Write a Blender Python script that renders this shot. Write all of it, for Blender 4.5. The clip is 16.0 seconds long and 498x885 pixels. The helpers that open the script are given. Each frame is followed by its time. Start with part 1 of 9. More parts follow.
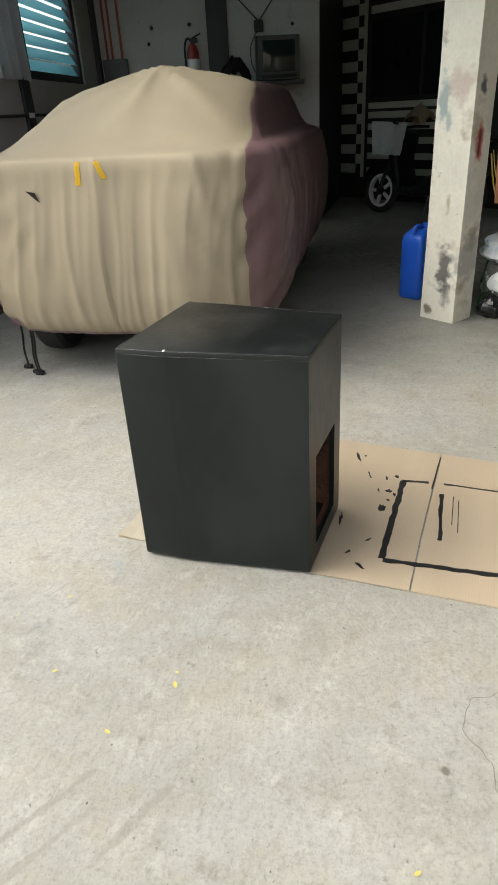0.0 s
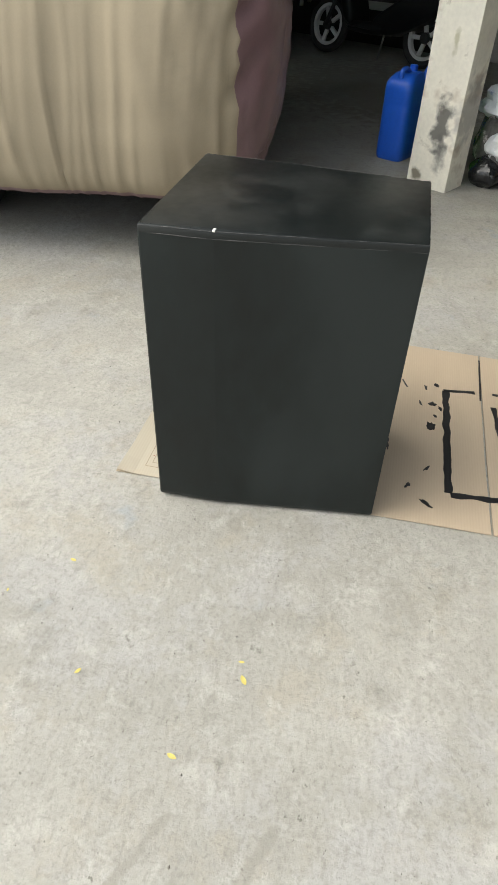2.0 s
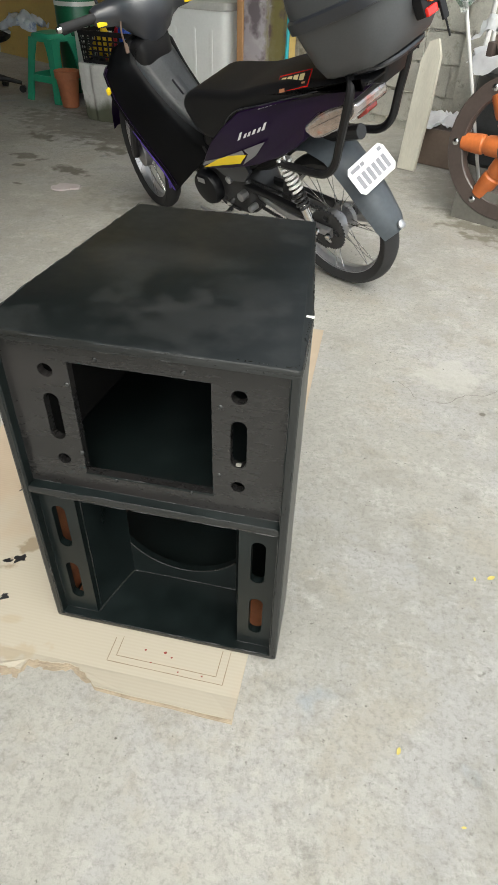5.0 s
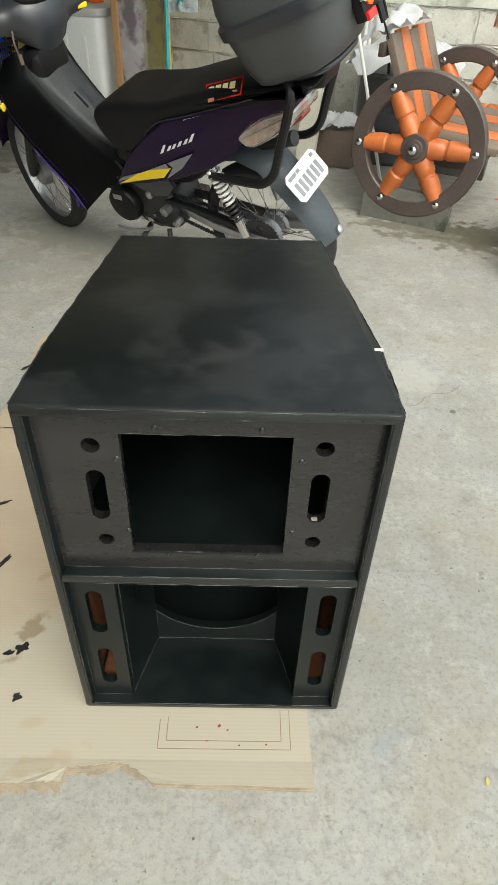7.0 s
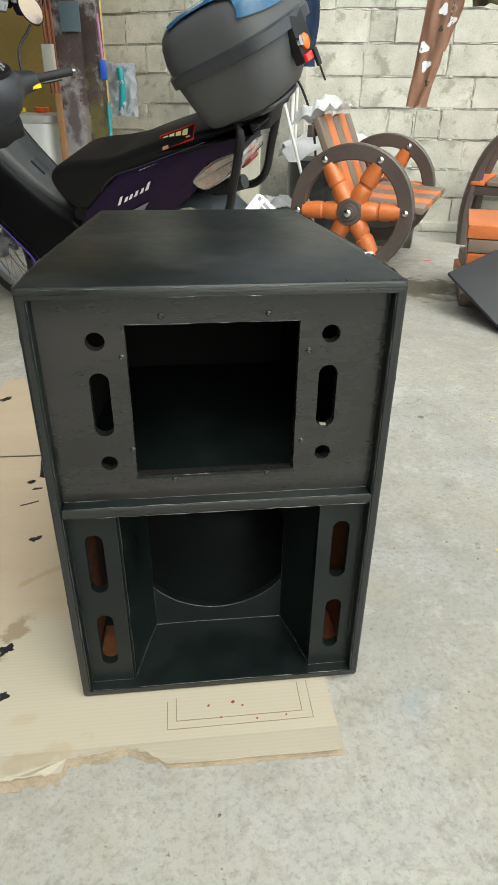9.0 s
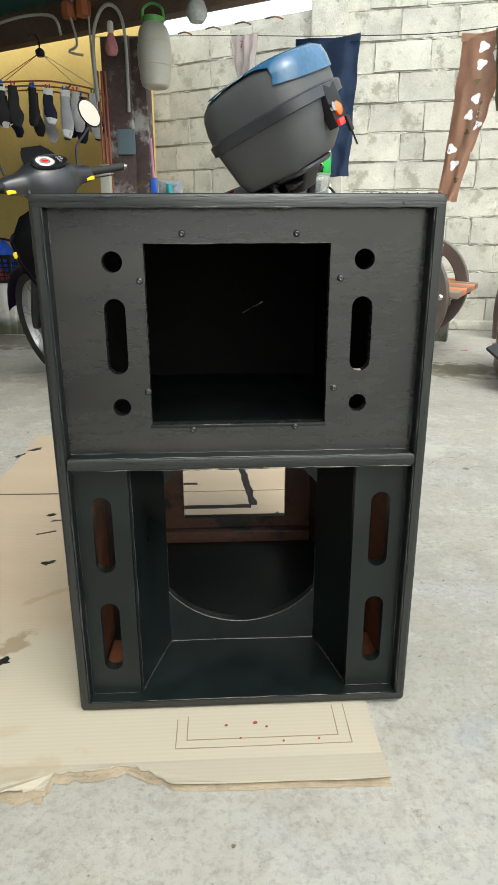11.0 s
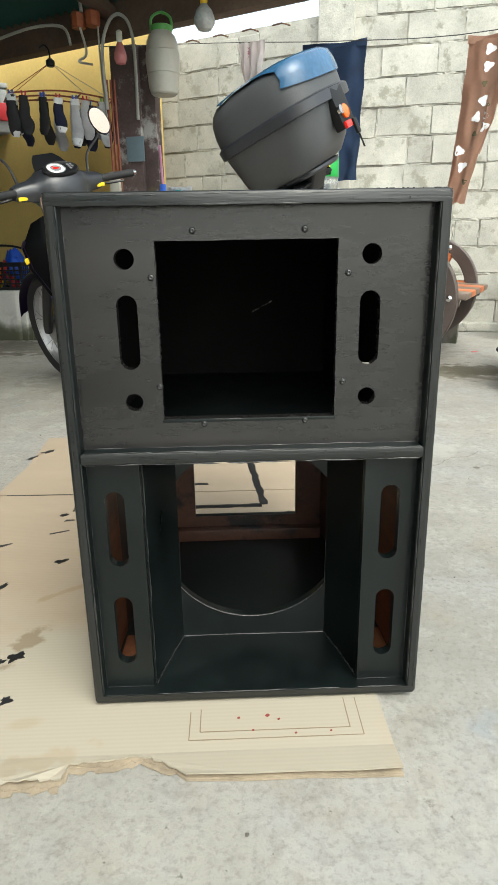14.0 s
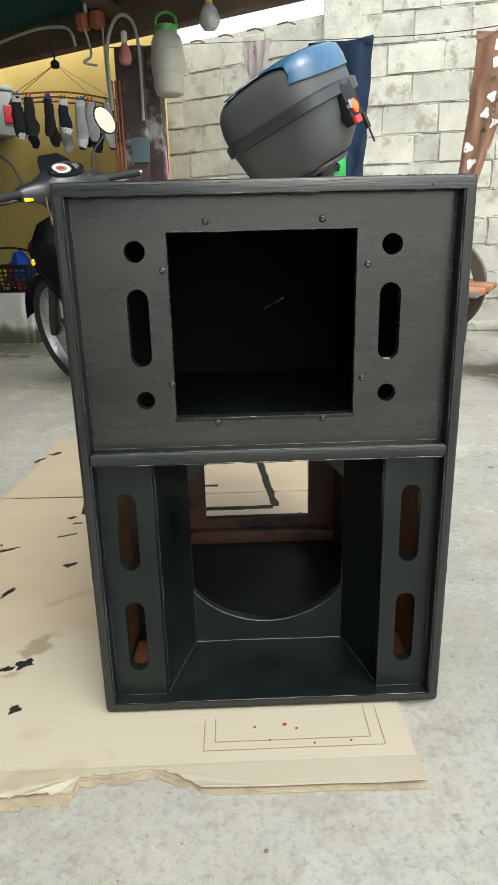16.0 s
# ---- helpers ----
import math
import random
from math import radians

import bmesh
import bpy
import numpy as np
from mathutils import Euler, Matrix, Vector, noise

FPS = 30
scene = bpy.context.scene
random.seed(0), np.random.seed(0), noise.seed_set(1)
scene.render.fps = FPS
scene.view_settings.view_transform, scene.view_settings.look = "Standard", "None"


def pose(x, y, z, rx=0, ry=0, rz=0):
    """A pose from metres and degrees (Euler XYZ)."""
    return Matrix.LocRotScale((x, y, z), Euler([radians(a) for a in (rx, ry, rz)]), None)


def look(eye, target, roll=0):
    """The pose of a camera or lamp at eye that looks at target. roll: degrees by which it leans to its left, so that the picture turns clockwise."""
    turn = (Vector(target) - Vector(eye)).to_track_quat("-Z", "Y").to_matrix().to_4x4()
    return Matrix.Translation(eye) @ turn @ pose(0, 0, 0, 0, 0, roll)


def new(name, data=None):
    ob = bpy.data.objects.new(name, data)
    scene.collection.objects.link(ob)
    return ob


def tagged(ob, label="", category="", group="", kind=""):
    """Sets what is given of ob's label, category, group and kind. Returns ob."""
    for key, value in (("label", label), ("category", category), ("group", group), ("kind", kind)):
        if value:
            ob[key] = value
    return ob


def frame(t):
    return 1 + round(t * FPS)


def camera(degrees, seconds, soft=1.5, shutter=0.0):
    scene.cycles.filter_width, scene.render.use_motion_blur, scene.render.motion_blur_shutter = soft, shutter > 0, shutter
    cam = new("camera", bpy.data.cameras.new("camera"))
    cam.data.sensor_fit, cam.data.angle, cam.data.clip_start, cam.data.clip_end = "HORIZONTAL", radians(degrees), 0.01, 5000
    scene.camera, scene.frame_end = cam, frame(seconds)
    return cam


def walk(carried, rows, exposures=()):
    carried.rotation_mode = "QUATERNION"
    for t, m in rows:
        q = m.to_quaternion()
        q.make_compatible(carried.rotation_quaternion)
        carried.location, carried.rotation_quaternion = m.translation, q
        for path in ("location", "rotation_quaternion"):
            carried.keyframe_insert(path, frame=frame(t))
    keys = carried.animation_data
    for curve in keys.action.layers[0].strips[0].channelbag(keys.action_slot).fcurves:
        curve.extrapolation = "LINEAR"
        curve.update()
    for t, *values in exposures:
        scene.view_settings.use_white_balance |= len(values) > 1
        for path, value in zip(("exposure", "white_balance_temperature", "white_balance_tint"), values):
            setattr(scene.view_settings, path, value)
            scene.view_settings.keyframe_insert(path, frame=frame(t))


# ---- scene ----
cam = camera(43.5, 16.0)
PATH = [
    (0, (1.652, 0.964, 1.29), (0.017, 0.3, 0.349), -3.4),
    (0.5, (1.656, 0.943, 1.291), (0.042, 0.158, 0.409), -3.1),
    (1, (1.586, 0.858, 1.261), (0.004, 0.049, 0.343), -2.9),
    (1.5, (1.475, 0.673, 1.233), (-0.053, 0.038, 0.11), 0.0),
    (2, (1.332, 0.458, 1.17), (-0.167, 0.15, -0.118), 2.0),
    (2.5, (1.161, 0.168, 1.16), (-0.335, 0.237, -0.166), 4.6),
    (3, (1.084, -0.181, 1.179), (-0.341, 0.32, -0.132), 7.6),
    (3.5, (0.922, -0.394, 1.153), (-0.33, 0.446, -0.161), 5.3),
    (4, (0.726, -0.574, 1.16), (-0.259, 0.564, -0.157), 2.7),
    (4.5, (0.539, -0.698, 1.176), (-0.116, 0.674, -0.124), 1.7),
    (5, (0.309, -0.701, 1.181), (0.009, 0.804, -0.101), 1.8),
    (5.2, (0.21, -0.734, 1.189), (0.05, 0.805, -0.078), 1.9),
    (7.5, (0.006, -0.586, 1.154), (0.046, 0.959, -0.115), 2.2),
    (8, (-0.053, -0.66, 1.134), (-0.007, 0.88, -0.141), 2.1),
    (8.5, (-0.108, -0.743, 1.088), (0.06, 0.831, -0.134), 2.0),
    (9, (-0.047, -0.749, 0.925), (0.152, 0.982, -0.056), 0.6),
    (9.2, (-0.035, -0.742, 0.808), (0.118, 1.059, -0.047), -0.2),
    (9.5, (-0.044, -0.735, 0.719), (0.075, 1.128, 0.002), -0.3),
    (12, (-0.022, -0.781, 0.666), (0.054, 1.122, 0.057), -0.5),
    (12.5, (-0.023, -0.78, 0.663), (0.049, 1.125, 0.057), -0.6),
    (13, (-0.028, -0.776, 0.66), (0.04, 1.13, 0.057), -0.7),
    (13.5, (-0.025, -0.778, 0.66), (0.035, 1.129, 0.059), -0.9),
    (14, (-0.031, -0.78, 0.659), (0.026, 1.127, 0.059), -0.9),
    (14.5, (-0.03, -0.776, 0.657), (0.022, 1.131, 0.059), -1.1),
    (15, (-0.034, -0.767, 0.652), (0.016, 1.141, 0.055), -1.1),
    (15.5, (-0.045, -0.759, 0.652), (0.002, 1.149, 0.054), -1.1),
    (16, (-0.043, -0.752, 0.647), (-0.004, 1.157, 0.053), -1.4),
]
walk(cam, [(t, look(eye, target, roll)) for t, eye, target, roll in PATH], exposures=[(0, 0.06, 6900, 5), (4, 0.05, 6600, 5), (8.6, -0.14, 6740, -1), (9.5, 0.1, 6570, 1), (12, 0.08, 6570, 1), (16, 0.08, 6570, 1)])

# ---- light ----
world = bpy.data.worlds.new("overcast_sky")
scene.world = world
world.use_nodes = True
wn = world.node_tree.nodes
sky = wn.new("ShaderNodeTexSky")
sky.sky_type = 'NISHITA'
sky.sun_disc = False
sky.sun_elevation = radians(54)
sky.sun_rotation = radians(160)
sky.air_density, sky.dust_density, sky.ozone_density = 1.0, 4.0, 1.0
wn["Background"].inputs["Strength"].default_value = 0.38
pale = wn.new("ShaderNodeHueSaturation")            # cloud takes most of the blue out
pale.inputs["Saturation"].default_value = 0.4
world.node_tree.links.new(sky.outputs[0], pale.inputs["Color"])
world.node_tree.links.new(pale.outputs[0], wn["Background"].inputs["Color"])
sun = new("sun", bpy.data.lights.new("sun", 'SUN'))
sun.data.energy, sun.data.angle, sun.data.color = 1.12, radians(72), (1.0, 0.97, 0.92)
sun.matrix_world = look((1.0, -2.5, 3.9), (0, 0.3, 0))

# ---- helpers of this place ----
YAW = radians(-30.0)                       # the house stands turned against the cabinet
HOUSE = Matrix.Rotation(YAW, 4, 'Z')


def hs(u, v, z=0.0):
    """A point of the house's own grid, in the world."""
    return HOUSE @ Vector((u, v, z))


def material(name, color, rough=0.6, metal=0.0, vary=0.12, scale=6.0, fine=60.0, bump=0.15, other=None, amount=0.0,
             spots=None, spot_scale=9.0, spot_cut=0.62, rough_vary=0.12, coat=0.0, island=0.0, depth=0.004, stretch=(1, 1, 1), random=0.0, gloss=0.5):
    """A surface with variation at two scales, optional second colour, stains and relief."""
    m = bpy.data.materials.new(name)
    m.use_nodes = True
    nt = m.node_tree
    n, l = nt.nodes, nt.links
    bs = n["Principled BSDF"]
    bs.inputs["Specular IOR Level"].default_value = gloss
    tc = n.new("ShaderNodeTexCoord")
    mp = n.new("ShaderNodeMapping")
    mp.inputs["Scale"].default_value = stretch
    where = tc.outputs["Object"]
    if random:
        shift = n.new("ShaderNodeVectorMath")
        shift.operation = 'MULTIPLY_ADD'
        shift.inputs[1].default_value = (37.0, 53.0, 71.0)
        l.new(n.new("ShaderNodeObjectInfo").outputs["Random"], shift.inputs[0])
        l.new(where, shift.inputs[2])
        where = shift.outputs[0]
    l.new(where, mp.inputs["Vector"])
    big = n.new("ShaderNodeTexNoise")
    big.inputs["Scale"].default_value, big.inputs["Detail"].default_value = scale, 5
    small = n.new("ShaderNodeTexNoise")
    small.inputs["Scale"].default_value, small.inputs["Detail"].default_value = fine, 4
    for t in (big, small):
        l.new(mp.outputs[0], t.inputs["Vector"])
    mixn = n.new("ShaderNodeMath")
    mixn.operation = 'MULTIPLY_ADD'
    l.new(big.outputs["Fac"], mixn.inputs[0])
    mixn.inputs[1].default_value = 0.65
    sc = n.new("ShaderNodeMath")
    sc.operation = 'MULTIPLY'
    l.new(small.outputs["Fac"], sc.inputs[0])
    sc.inputs[1].default_value = 0.35
    l.new(sc.outputs[0], mixn.inputs[2])
    ramp = n.new("ShaderNodeMapRange")
    ramp.inputs["From Min"].default_value, ramp.inputs["From Max"].default_value = 0.3, 0.7
    ramp.inputs["To Min"].default_value, ramp.inputs["To Max"].default_value = 1 - vary, 1 + vary
    l.new(mixn.outputs[0], ramp.inputs["Value"])
    hue = n.new("ShaderNodeHueSaturation")
    hue.inputs["Color"].default_value = (*color, 1)
    l.new(ramp.outputs[0], hue.inputs["Value"])
    out = hue.outputs[0]
    if other:
        mx = n.new("ShaderNodeMix")
        mx.data_type = 'RGBA'
        rr = n.new("ShaderNodeMapRange")
        rr.inputs["From Min"].default_value, rr.inputs["From Max"].default_value = 0.62 - amount, 0.72 - amount
        l.new(big.outputs["Fac"], rr.inputs["Value"])
        l.new(rr.outputs[0], mx.inputs["Factor"])
        l.new(out, mx.inputs["A"])
        mx.inputs["B"].default_value = (*other, 1)
        out = mx.outputs["Result"]
    if spots:
        sp = n.new("ShaderNodeTexNoise")
        sp.inputs["Scale"].default_value, sp.inputs["Detail"].default_value = spot_scale, 8
        sp.inputs["Roughness"].default_value = 0.65
        l.new(where, sp.inputs["Vector"])
        rs = n.new("ShaderNodeMapRange")
        rs.inputs["From Min"].default_value, rs.inputs["From Max"].default_value = spot_cut, spot_cut + 0.09
        l.new(sp.outputs["Fac"], rs.inputs["Value"])
        ms = n.new("ShaderNodeMix")
        ms.data_type = 'RGBA'
        l.new(rs.outputs[0], ms.inputs["Factor"])
        l.new(out, ms.inputs["A"])
        ms.inputs["B"].default_value = (*spots, 1)
        out = ms.outputs["Result"]
    if island or random:
        src = n.new("ShaderNodeNewGeometry").outputs["Random Per Island"] if island else n.new("ShaderNodeObjectInfo").outputs["Random"]
        ri = n.new("ShaderNodeMapRange")
        k = island or random
        ri.inputs["To Min"].default_value, ri.inputs["To Max"].default_value = 1 - k, 1 + k
        l.new(src, ri.inputs["Value"])
        h2 = n.new("ShaderNodeHueSaturation")
        l.new(ri.outputs[0], h2.inputs["Value"])
        l.new(out, h2.inputs["Color"])
        out = h2.outputs[0]
    l.new(out, bs.inputs["Base Color"])
    rv = n.new("ShaderNodeMapRange")
    rv.inputs["To Min"].default_value, rv.inputs["To Max"].default_value = max(0.02, rough - rough_vary), min(1, rough + rough_vary)
    l.new(mixn.outputs[0], rv.inputs["Value"])
    l.new(rv.outputs[0], bs.inputs["Roughness"])
    bs.inputs["Metallic"].default_value = metal
    bs.inputs["Coat Weight"].default_value = coat
    if bump:
        bp = n.new("ShaderNodeBump")
        bp.inputs["Strength"].default_value, bp.inputs["Distance"].default_value = bump, depth
        l.new(mixn.outputs[0], bp.inputs["Height"])
        l.new(bp.outputs[0], bs.inputs["Normal"])
    return m


def thing(name, label, category, m=None, group="", kind=""):
    ob = new(name)
    ob.empty_display_size = 0.1
    if m is not None:
        ob.matrix_world = m
    return tagged(ob, label, category, group, kind)


def link_mesh(name, bm, mats, smooth=None):
    me = bpy.data.meshes.new(name)
    bmesh.ops.recalc_face_normals(bm, faces=bm.faces)
    bm.to_mesh(me)
    bm.free()
    for m in (mats if isinstance(mats, (list, tuple)) else [mats]):
        me.materials.append(m)
    if smooth is not None:
        me.shade_smooth()
        me.set_sharp_from_angle(angle=radians(smooth))
    return me


def part(name, bm, mats, parent, label="", smooth=35):
    ob = new(name, link_mesh(name, bm, mats, smooth))
    ob.parent = parent
    if label:
        tagged(ob, label)
    return ob


def single(name, bm, mats, label, category, m=None, group="", kind="", smooth=35):
    ob = new(name, link_mesh(name, bm, mats, smooth))
    if m is not None:
        ob.matrix_world = m
    return tagged(ob, label, category, group, kind)


def B():
    return bmesh.new()


def box(bm, lo, hi, bevel=0.0, m=None, segs=2, mat=0):
    """A block from corner to corner, with rounded edges."""
    c = [(a + b) / 2 for a, b in zip(lo, hi)]
    s = [abs(b - a) for a, b in zip(lo, hi)]
    t = Matrix.Translation(c) @ Matrix.Diagonal((*s, 1))
    if m is not None:
        t = m @ t
    vs = bmesh.ops.create_cube(bm, size=1, matrix=t)["verts"]
    fs = {f for v in vs for f in v.link_faces}
    for f in fs:
        f.material_index = mat
    if bevel:
        es = list({e for v in vs for e in v.link_edges})
        bmesh.ops.bevel(bm, geom=es, offset=min(bevel, min(s) * 0.45), segments=segs, affect='EDGES', profile=0.6, clamp_overlap=True)
    return bm


def frame_of(p, q):
    """A matrix with its z from p to q."""
    p, q = Vector(p), Vector(q)
    return Matrix.Translation(p) @ (q - p).to_track_quat('Z', 'Y').to_matrix().to_4x4(), (q - p).length


def rod(bm, p, q, r, r2=None, seg=12, cap=True):
    m, h = frame_of(p, q)
    bmesh.ops.create_cone(bm, cap_ends=cap, segments=seg, radius1=r, radius2=r if r2 is None else r2, depth=h, matrix=m @ Matrix.Translation((0, 0, h / 2)))
    return bm


def smooth_line(pts, n=6):
    """Points of a soft line through the given ones."""
    pts = [Vector(p) for p in pts]
    if len(pts) < 3:
        return pts
    out = []
    for i in range(len(pts) - 1):
        a, b, c, d = pts[max(i - 1, 0)], pts[i], pts[i + 1], pts[min(i + 2, len(pts) - 1)]
        for k in range(n):
            t = k / n
            out.append(0.5 * ((2 * b) + (c - a) * t + (2 * a - 5 * b + 4 * c - d) * t * t + (3 * b - a - 3 * c + d) * t ** 3))
    return out + [pts[-1]]


def tube(bm, pts, r, seg=8, n=5, flat=1.0):
    """A round bar along a soft line; r may be a list."""
    raw = [Vector(p) for p in pts]
    line = smooth_line(raw, n) if n > 1 else raw
    rs = r if isinstance(r, (list, tuple)) else [r] * len(raw)
    up = Vector((0, 0, 1))
    rings = []
    side = None
    for i, p in enumerate(line):
        d = (line[min(i + 1, len(line) - 1)] - line[max(i - 1, 0)]).normalized()
        if side is None:
            side = d.cross(up if abs(d.z) < 0.95 else Vector((1, 0, 0))).normalized()
        else:
            side = (side - d * side.dot(d)).normalized()
        w = d.cross(side)
        f = i / (len(line) - 1) * (len(rs) - 1)
        k = min(int(f), len(rs) - 2)
        rad = rs[k] + (rs[k + 1] - rs[k]) * (f - k)
        rings.append([bm.verts.new(p + (side * math.cos(a) + w * math.sin(a) * flat) * rad) for a in [2 * math.pi * j / seg for j in range(seg)]])
    for a, b in zip(rings, rings[1:]):
        for j in range(seg):
            bm.faces.new((a[j], a[(j + 1) % seg], b[(j + 1) % seg], b[j]))
    bm.faces.new(rings[0][::-1])
    bm.faces.new(rings[-1])
    return bm


def lathe(bm, profile, seg=24, m=None, squash=1.0):
    """A turned body from (radius, height) pairs."""
    rings = []
    for r, z in profile:
        ring = []
        for j in range(seg):
            a = 2 * math.pi * j / seg
            p = Vector((r * math.cos(a), r * math.sin(a) * squash, z))
            ring.append(bm.verts.new(m @ p if m is not None else p))
        rings.append(ring)
    for a, b in zip(rings, rings[1:]):
        for j in range(seg):
            bm.faces.new((a[j], a[(j + 1) % seg], b[(j + 1) % seg], b[j]))
    bm.faces.new(rings[0][::-1])
    bm.faces.new(rings[-1])
    return bm


def loft(bm, rings, close=True, caps=True, mat=0):
    """Skin over rings of points."""
    vs = [[bm.verts.new(p) for p in r] for r in rings]
    k = len(vs[0])
    for a, b in zip(vs, vs[1:]):
        for j in range(k if close else k - 1):
            f = bm.faces.new((a[j], a[(j + 1) % k], b[(j + 1) % k], b[j]))
            f.material_index = mat
    if caps and close:
        bm.faces.new(vs[0][::-1]).material_index = mat
        bm.faces.new(vs[-1]).material_index = mat
    return bm


def plate(bm, outer, holes, thick, m=None, mat=0):
    """A board cut to an outline in x, y with holes, thick along z."""
    t = bmesh.new()
    es = []
    for loop in (outer, *holes):
        vs = [t.verts.new((x, y, 0)) for x, y in loop]
        es += [t.edges.new((vs[i], vs[(i + 1) % len(vs)])) for i in range(len(vs))]
    fs = [f for f in bmesh.ops.triangle_fill(t, use_beauty=True, use_dissolve=False, edges=es)["geom"] if isinstance(f, bmesh.types.BMFace)]
    top = bmesh.ops.extrude_face_region(t, geom=fs)["geom"]
    bmesh.ops.translate(t, vec=(0, 0, thick), verts=[v for v in top if isinstance(v, bmesh.types.BMVert)])
    bmesh.ops.recalc_face_normals(t, faces=t.faces)
    if m is not None:
        bmesh.ops.transform(t, matrix=m, verts=t.verts)
    for f in t.faces:
        f.material_index = mat
    me = bpy.data.meshes.new("cut")
    t.to_mesh(me)
    t.free()
    bm.from_mesh(me)
    bpy.data.meshes.remove(me)
    return bm


def circle(cx, cy, r, n=28):
    return [(cx + r * math.cos(2 * math.pi * i / n), cy + r * math.sin(2 * math.pi * i / n)) for i in range(n)]


def slot(cx, cy, w, h, n=8):
    """An upright hole with round ends."""
    r = w / 2
    k = h / 2 - r
    return [(cx + r * math.cos(math.pi * i / n), cy + k + r * math.sin(math.pi * i / n)) for i in range(n + 1)] + \
           [(cx - r * math.cos(math.pi * i / n), cy - k - r * math.sin(math.pi * i / n)) for i in range(n + 1)]


def rect(x0, y0, x1, y1):
    return [(x0, y0), (x1, y0), (x1, y1), (x0, y1)]


FRONT = Matrix.Rotation(radians(90), 4, 'X')      # lays a board's x, y plane upright, facing -y

# ---- materials ----
M = {}
M["paint"] = material("black_satin_paint", (0.0052, 0.0082, 0.0082), 0.34, vary=0.6, scale=2.6, fine=22, bump=0.12, other=(0.0105, 0.0145, 0.0146), amount=0.1, rough_vary=0.2, depth=0.0012, stretch=(1.2, 1.2, 0.7), gloss=0.36)
M["baffle"] = material("black_brushed_paint", (0.0125, 0.012, 0.0118), 0.28, vary=0.5, scale=4, fine=70, bump=0.22, other=(0.0185, 0.0168, 0.0163), amount=0.1, spots=(0.017, 0.0182, 0.0178), spot_scale=6, spot_cut=0.6, rough_vary=0.22, depth=0.0014, stretch=(0.5, 1, 2.2), gloss=0.7)
M["dusty"] = material("dusty_black_paint", (0.0062, 0.0078, 0.0077), 0.38, vary=0.35, scale=3.5, fine=40, bump=0.12, other=(0.0095, 0.0112, 0.011), amount=0.08, spots=(0.0155, 0.0172, 0.0168), spot_scale=6, spot_cut=0.54, rough_vary=0.2, depth=0.0014, gloss=0.34)
M["edge_flat"] = material("painted_plywood_edge", (0.013, 0.0142, 0.014), 0.25, vary=0.35, scale=7, fine=26, bump=0.5, other=(0.014, 0.0148, 0.0146), amount=0.06, rough_vary=0.4, depth=0.0022, stretch=(1.2, 1, 18))
M["edge_upright"] = material("painted_plywood_edge_upright", (0.013, 0.0142, 0.014), 0.25, vary=0.35, scale=7, fine=26, bump=0.5, other=(0.014, 0.0148, 0.0146), amount=0.06, rough_vary=0.4, depth=0.0022, stretch=(18, 1, 1.2))
# paint ridges, set paler than the paint so the edge highlight is in the colour
M["ridge"] = material("glossy_paint_ridge_highlight", (0.024, 0.025, 0.0247), 0.18, vary=0.6, scale=60, fine=220, bump=0.6, rough_vary=0.15, depth=0.001)
# duller black for the chamber's inner faces, its darkness put into the finish
M["matte"] = material("chamber_shade_black", (0.0105, 0.0102, 0.0098), 0.8, vary=0.4, scale=8, bump=0.1, gloss=0.15)
# filler beads, and the paler colour of painted edge glints
M["bead"] = material("grey_filler_bead_and_glint", (0.02, 0.0215, 0.021), 0.25, vary=0.6, scale=40, fine=160, bump=0.5)
M["ply"] = material("bare_red_plywood", (0.30, 0.115, 0.055), 0.65, vary=0.4, scale=4, fine=70, bump=0.2, stretch=(1, 1, 8))
# smeared plywood; also darkens the side panels' deep inner faces in place of shade
M["smeared_shade_ply"] = material("smeared_and_shaded_plywood", (0.085, 0.036, 0.022), 0.55, vary=0.4, scale=5, fine=70, bump=0.2, spots=(0.012, 0.012, 0.012), spot_scale=9, spot_cut=0.5)
M["card"] = material("brown_cardboard", (0.36, 0.287, 0.208), 0.8, vary=0.07, scale=3, fine=120, bump=0.3, spots=(0.36, 0.27, 0.17), spot_scale=5, spot_cut=0.66, depth=0.001, stretch=(0.4, 3, 1))
M["cardcore"] = material("torn_cardboard_core", (0.30, 0.245, 0.175), 0.9, vary=0.3, scale=30, fine=150, bump=0.6)
M["red_spot"] = material("red_brown_paint_spot", (0.17, 0.028, 0.02), 0.6, vary=0.3, fine=80)
M["tar"] = material("black_wet_paint", (0.012, 0.012, 0.013), 0.45, vary=0.3, fine=80)
M["chip"] = material("bare_pale_chip", (0.7, 0.7, 0.66), 0.6)
M["palechip"] = material("dusty_bare_spot", (0.25, 0.24, 0.21), 0.7, vary=0.3)
M["leaf"] = material("fallen_yellow_leaf", (0.56, 0.46, 0.12), 0.6, vary=0.3, scale=40)
M["plaster"] = material("stained_grey_plaster", (0.36, 0.36, 0.34), 0.85, vary=0.18, scale=1.6, fine=40, spots=(0.2, 0.2, 0.19), spot_scale=2.2, spot_cut=0.6)
M["pillar"] = material("flaking_white_pillar_paint", (0.74, 0.71, 0.62), 0.8, vary=0.14, scale=5, fine=50, other=(0.48, 0.42, 0.34), amount=0.04, spots=(0.40, 0.37, 0.31), spot_scale=6, spot_cut=0.63, bump=0.4)
M["block"] = material("raw_concrete_block", (0.44, 0.432, 0.385), 0.94, vary=0.24, scale=6, fine=95, bump=1.0, spots=(0.29, 0.285, 0.235), spot_scale=8, spot_cut=0.54, random=0.11, depth=0.006, rough_vary=0.05)
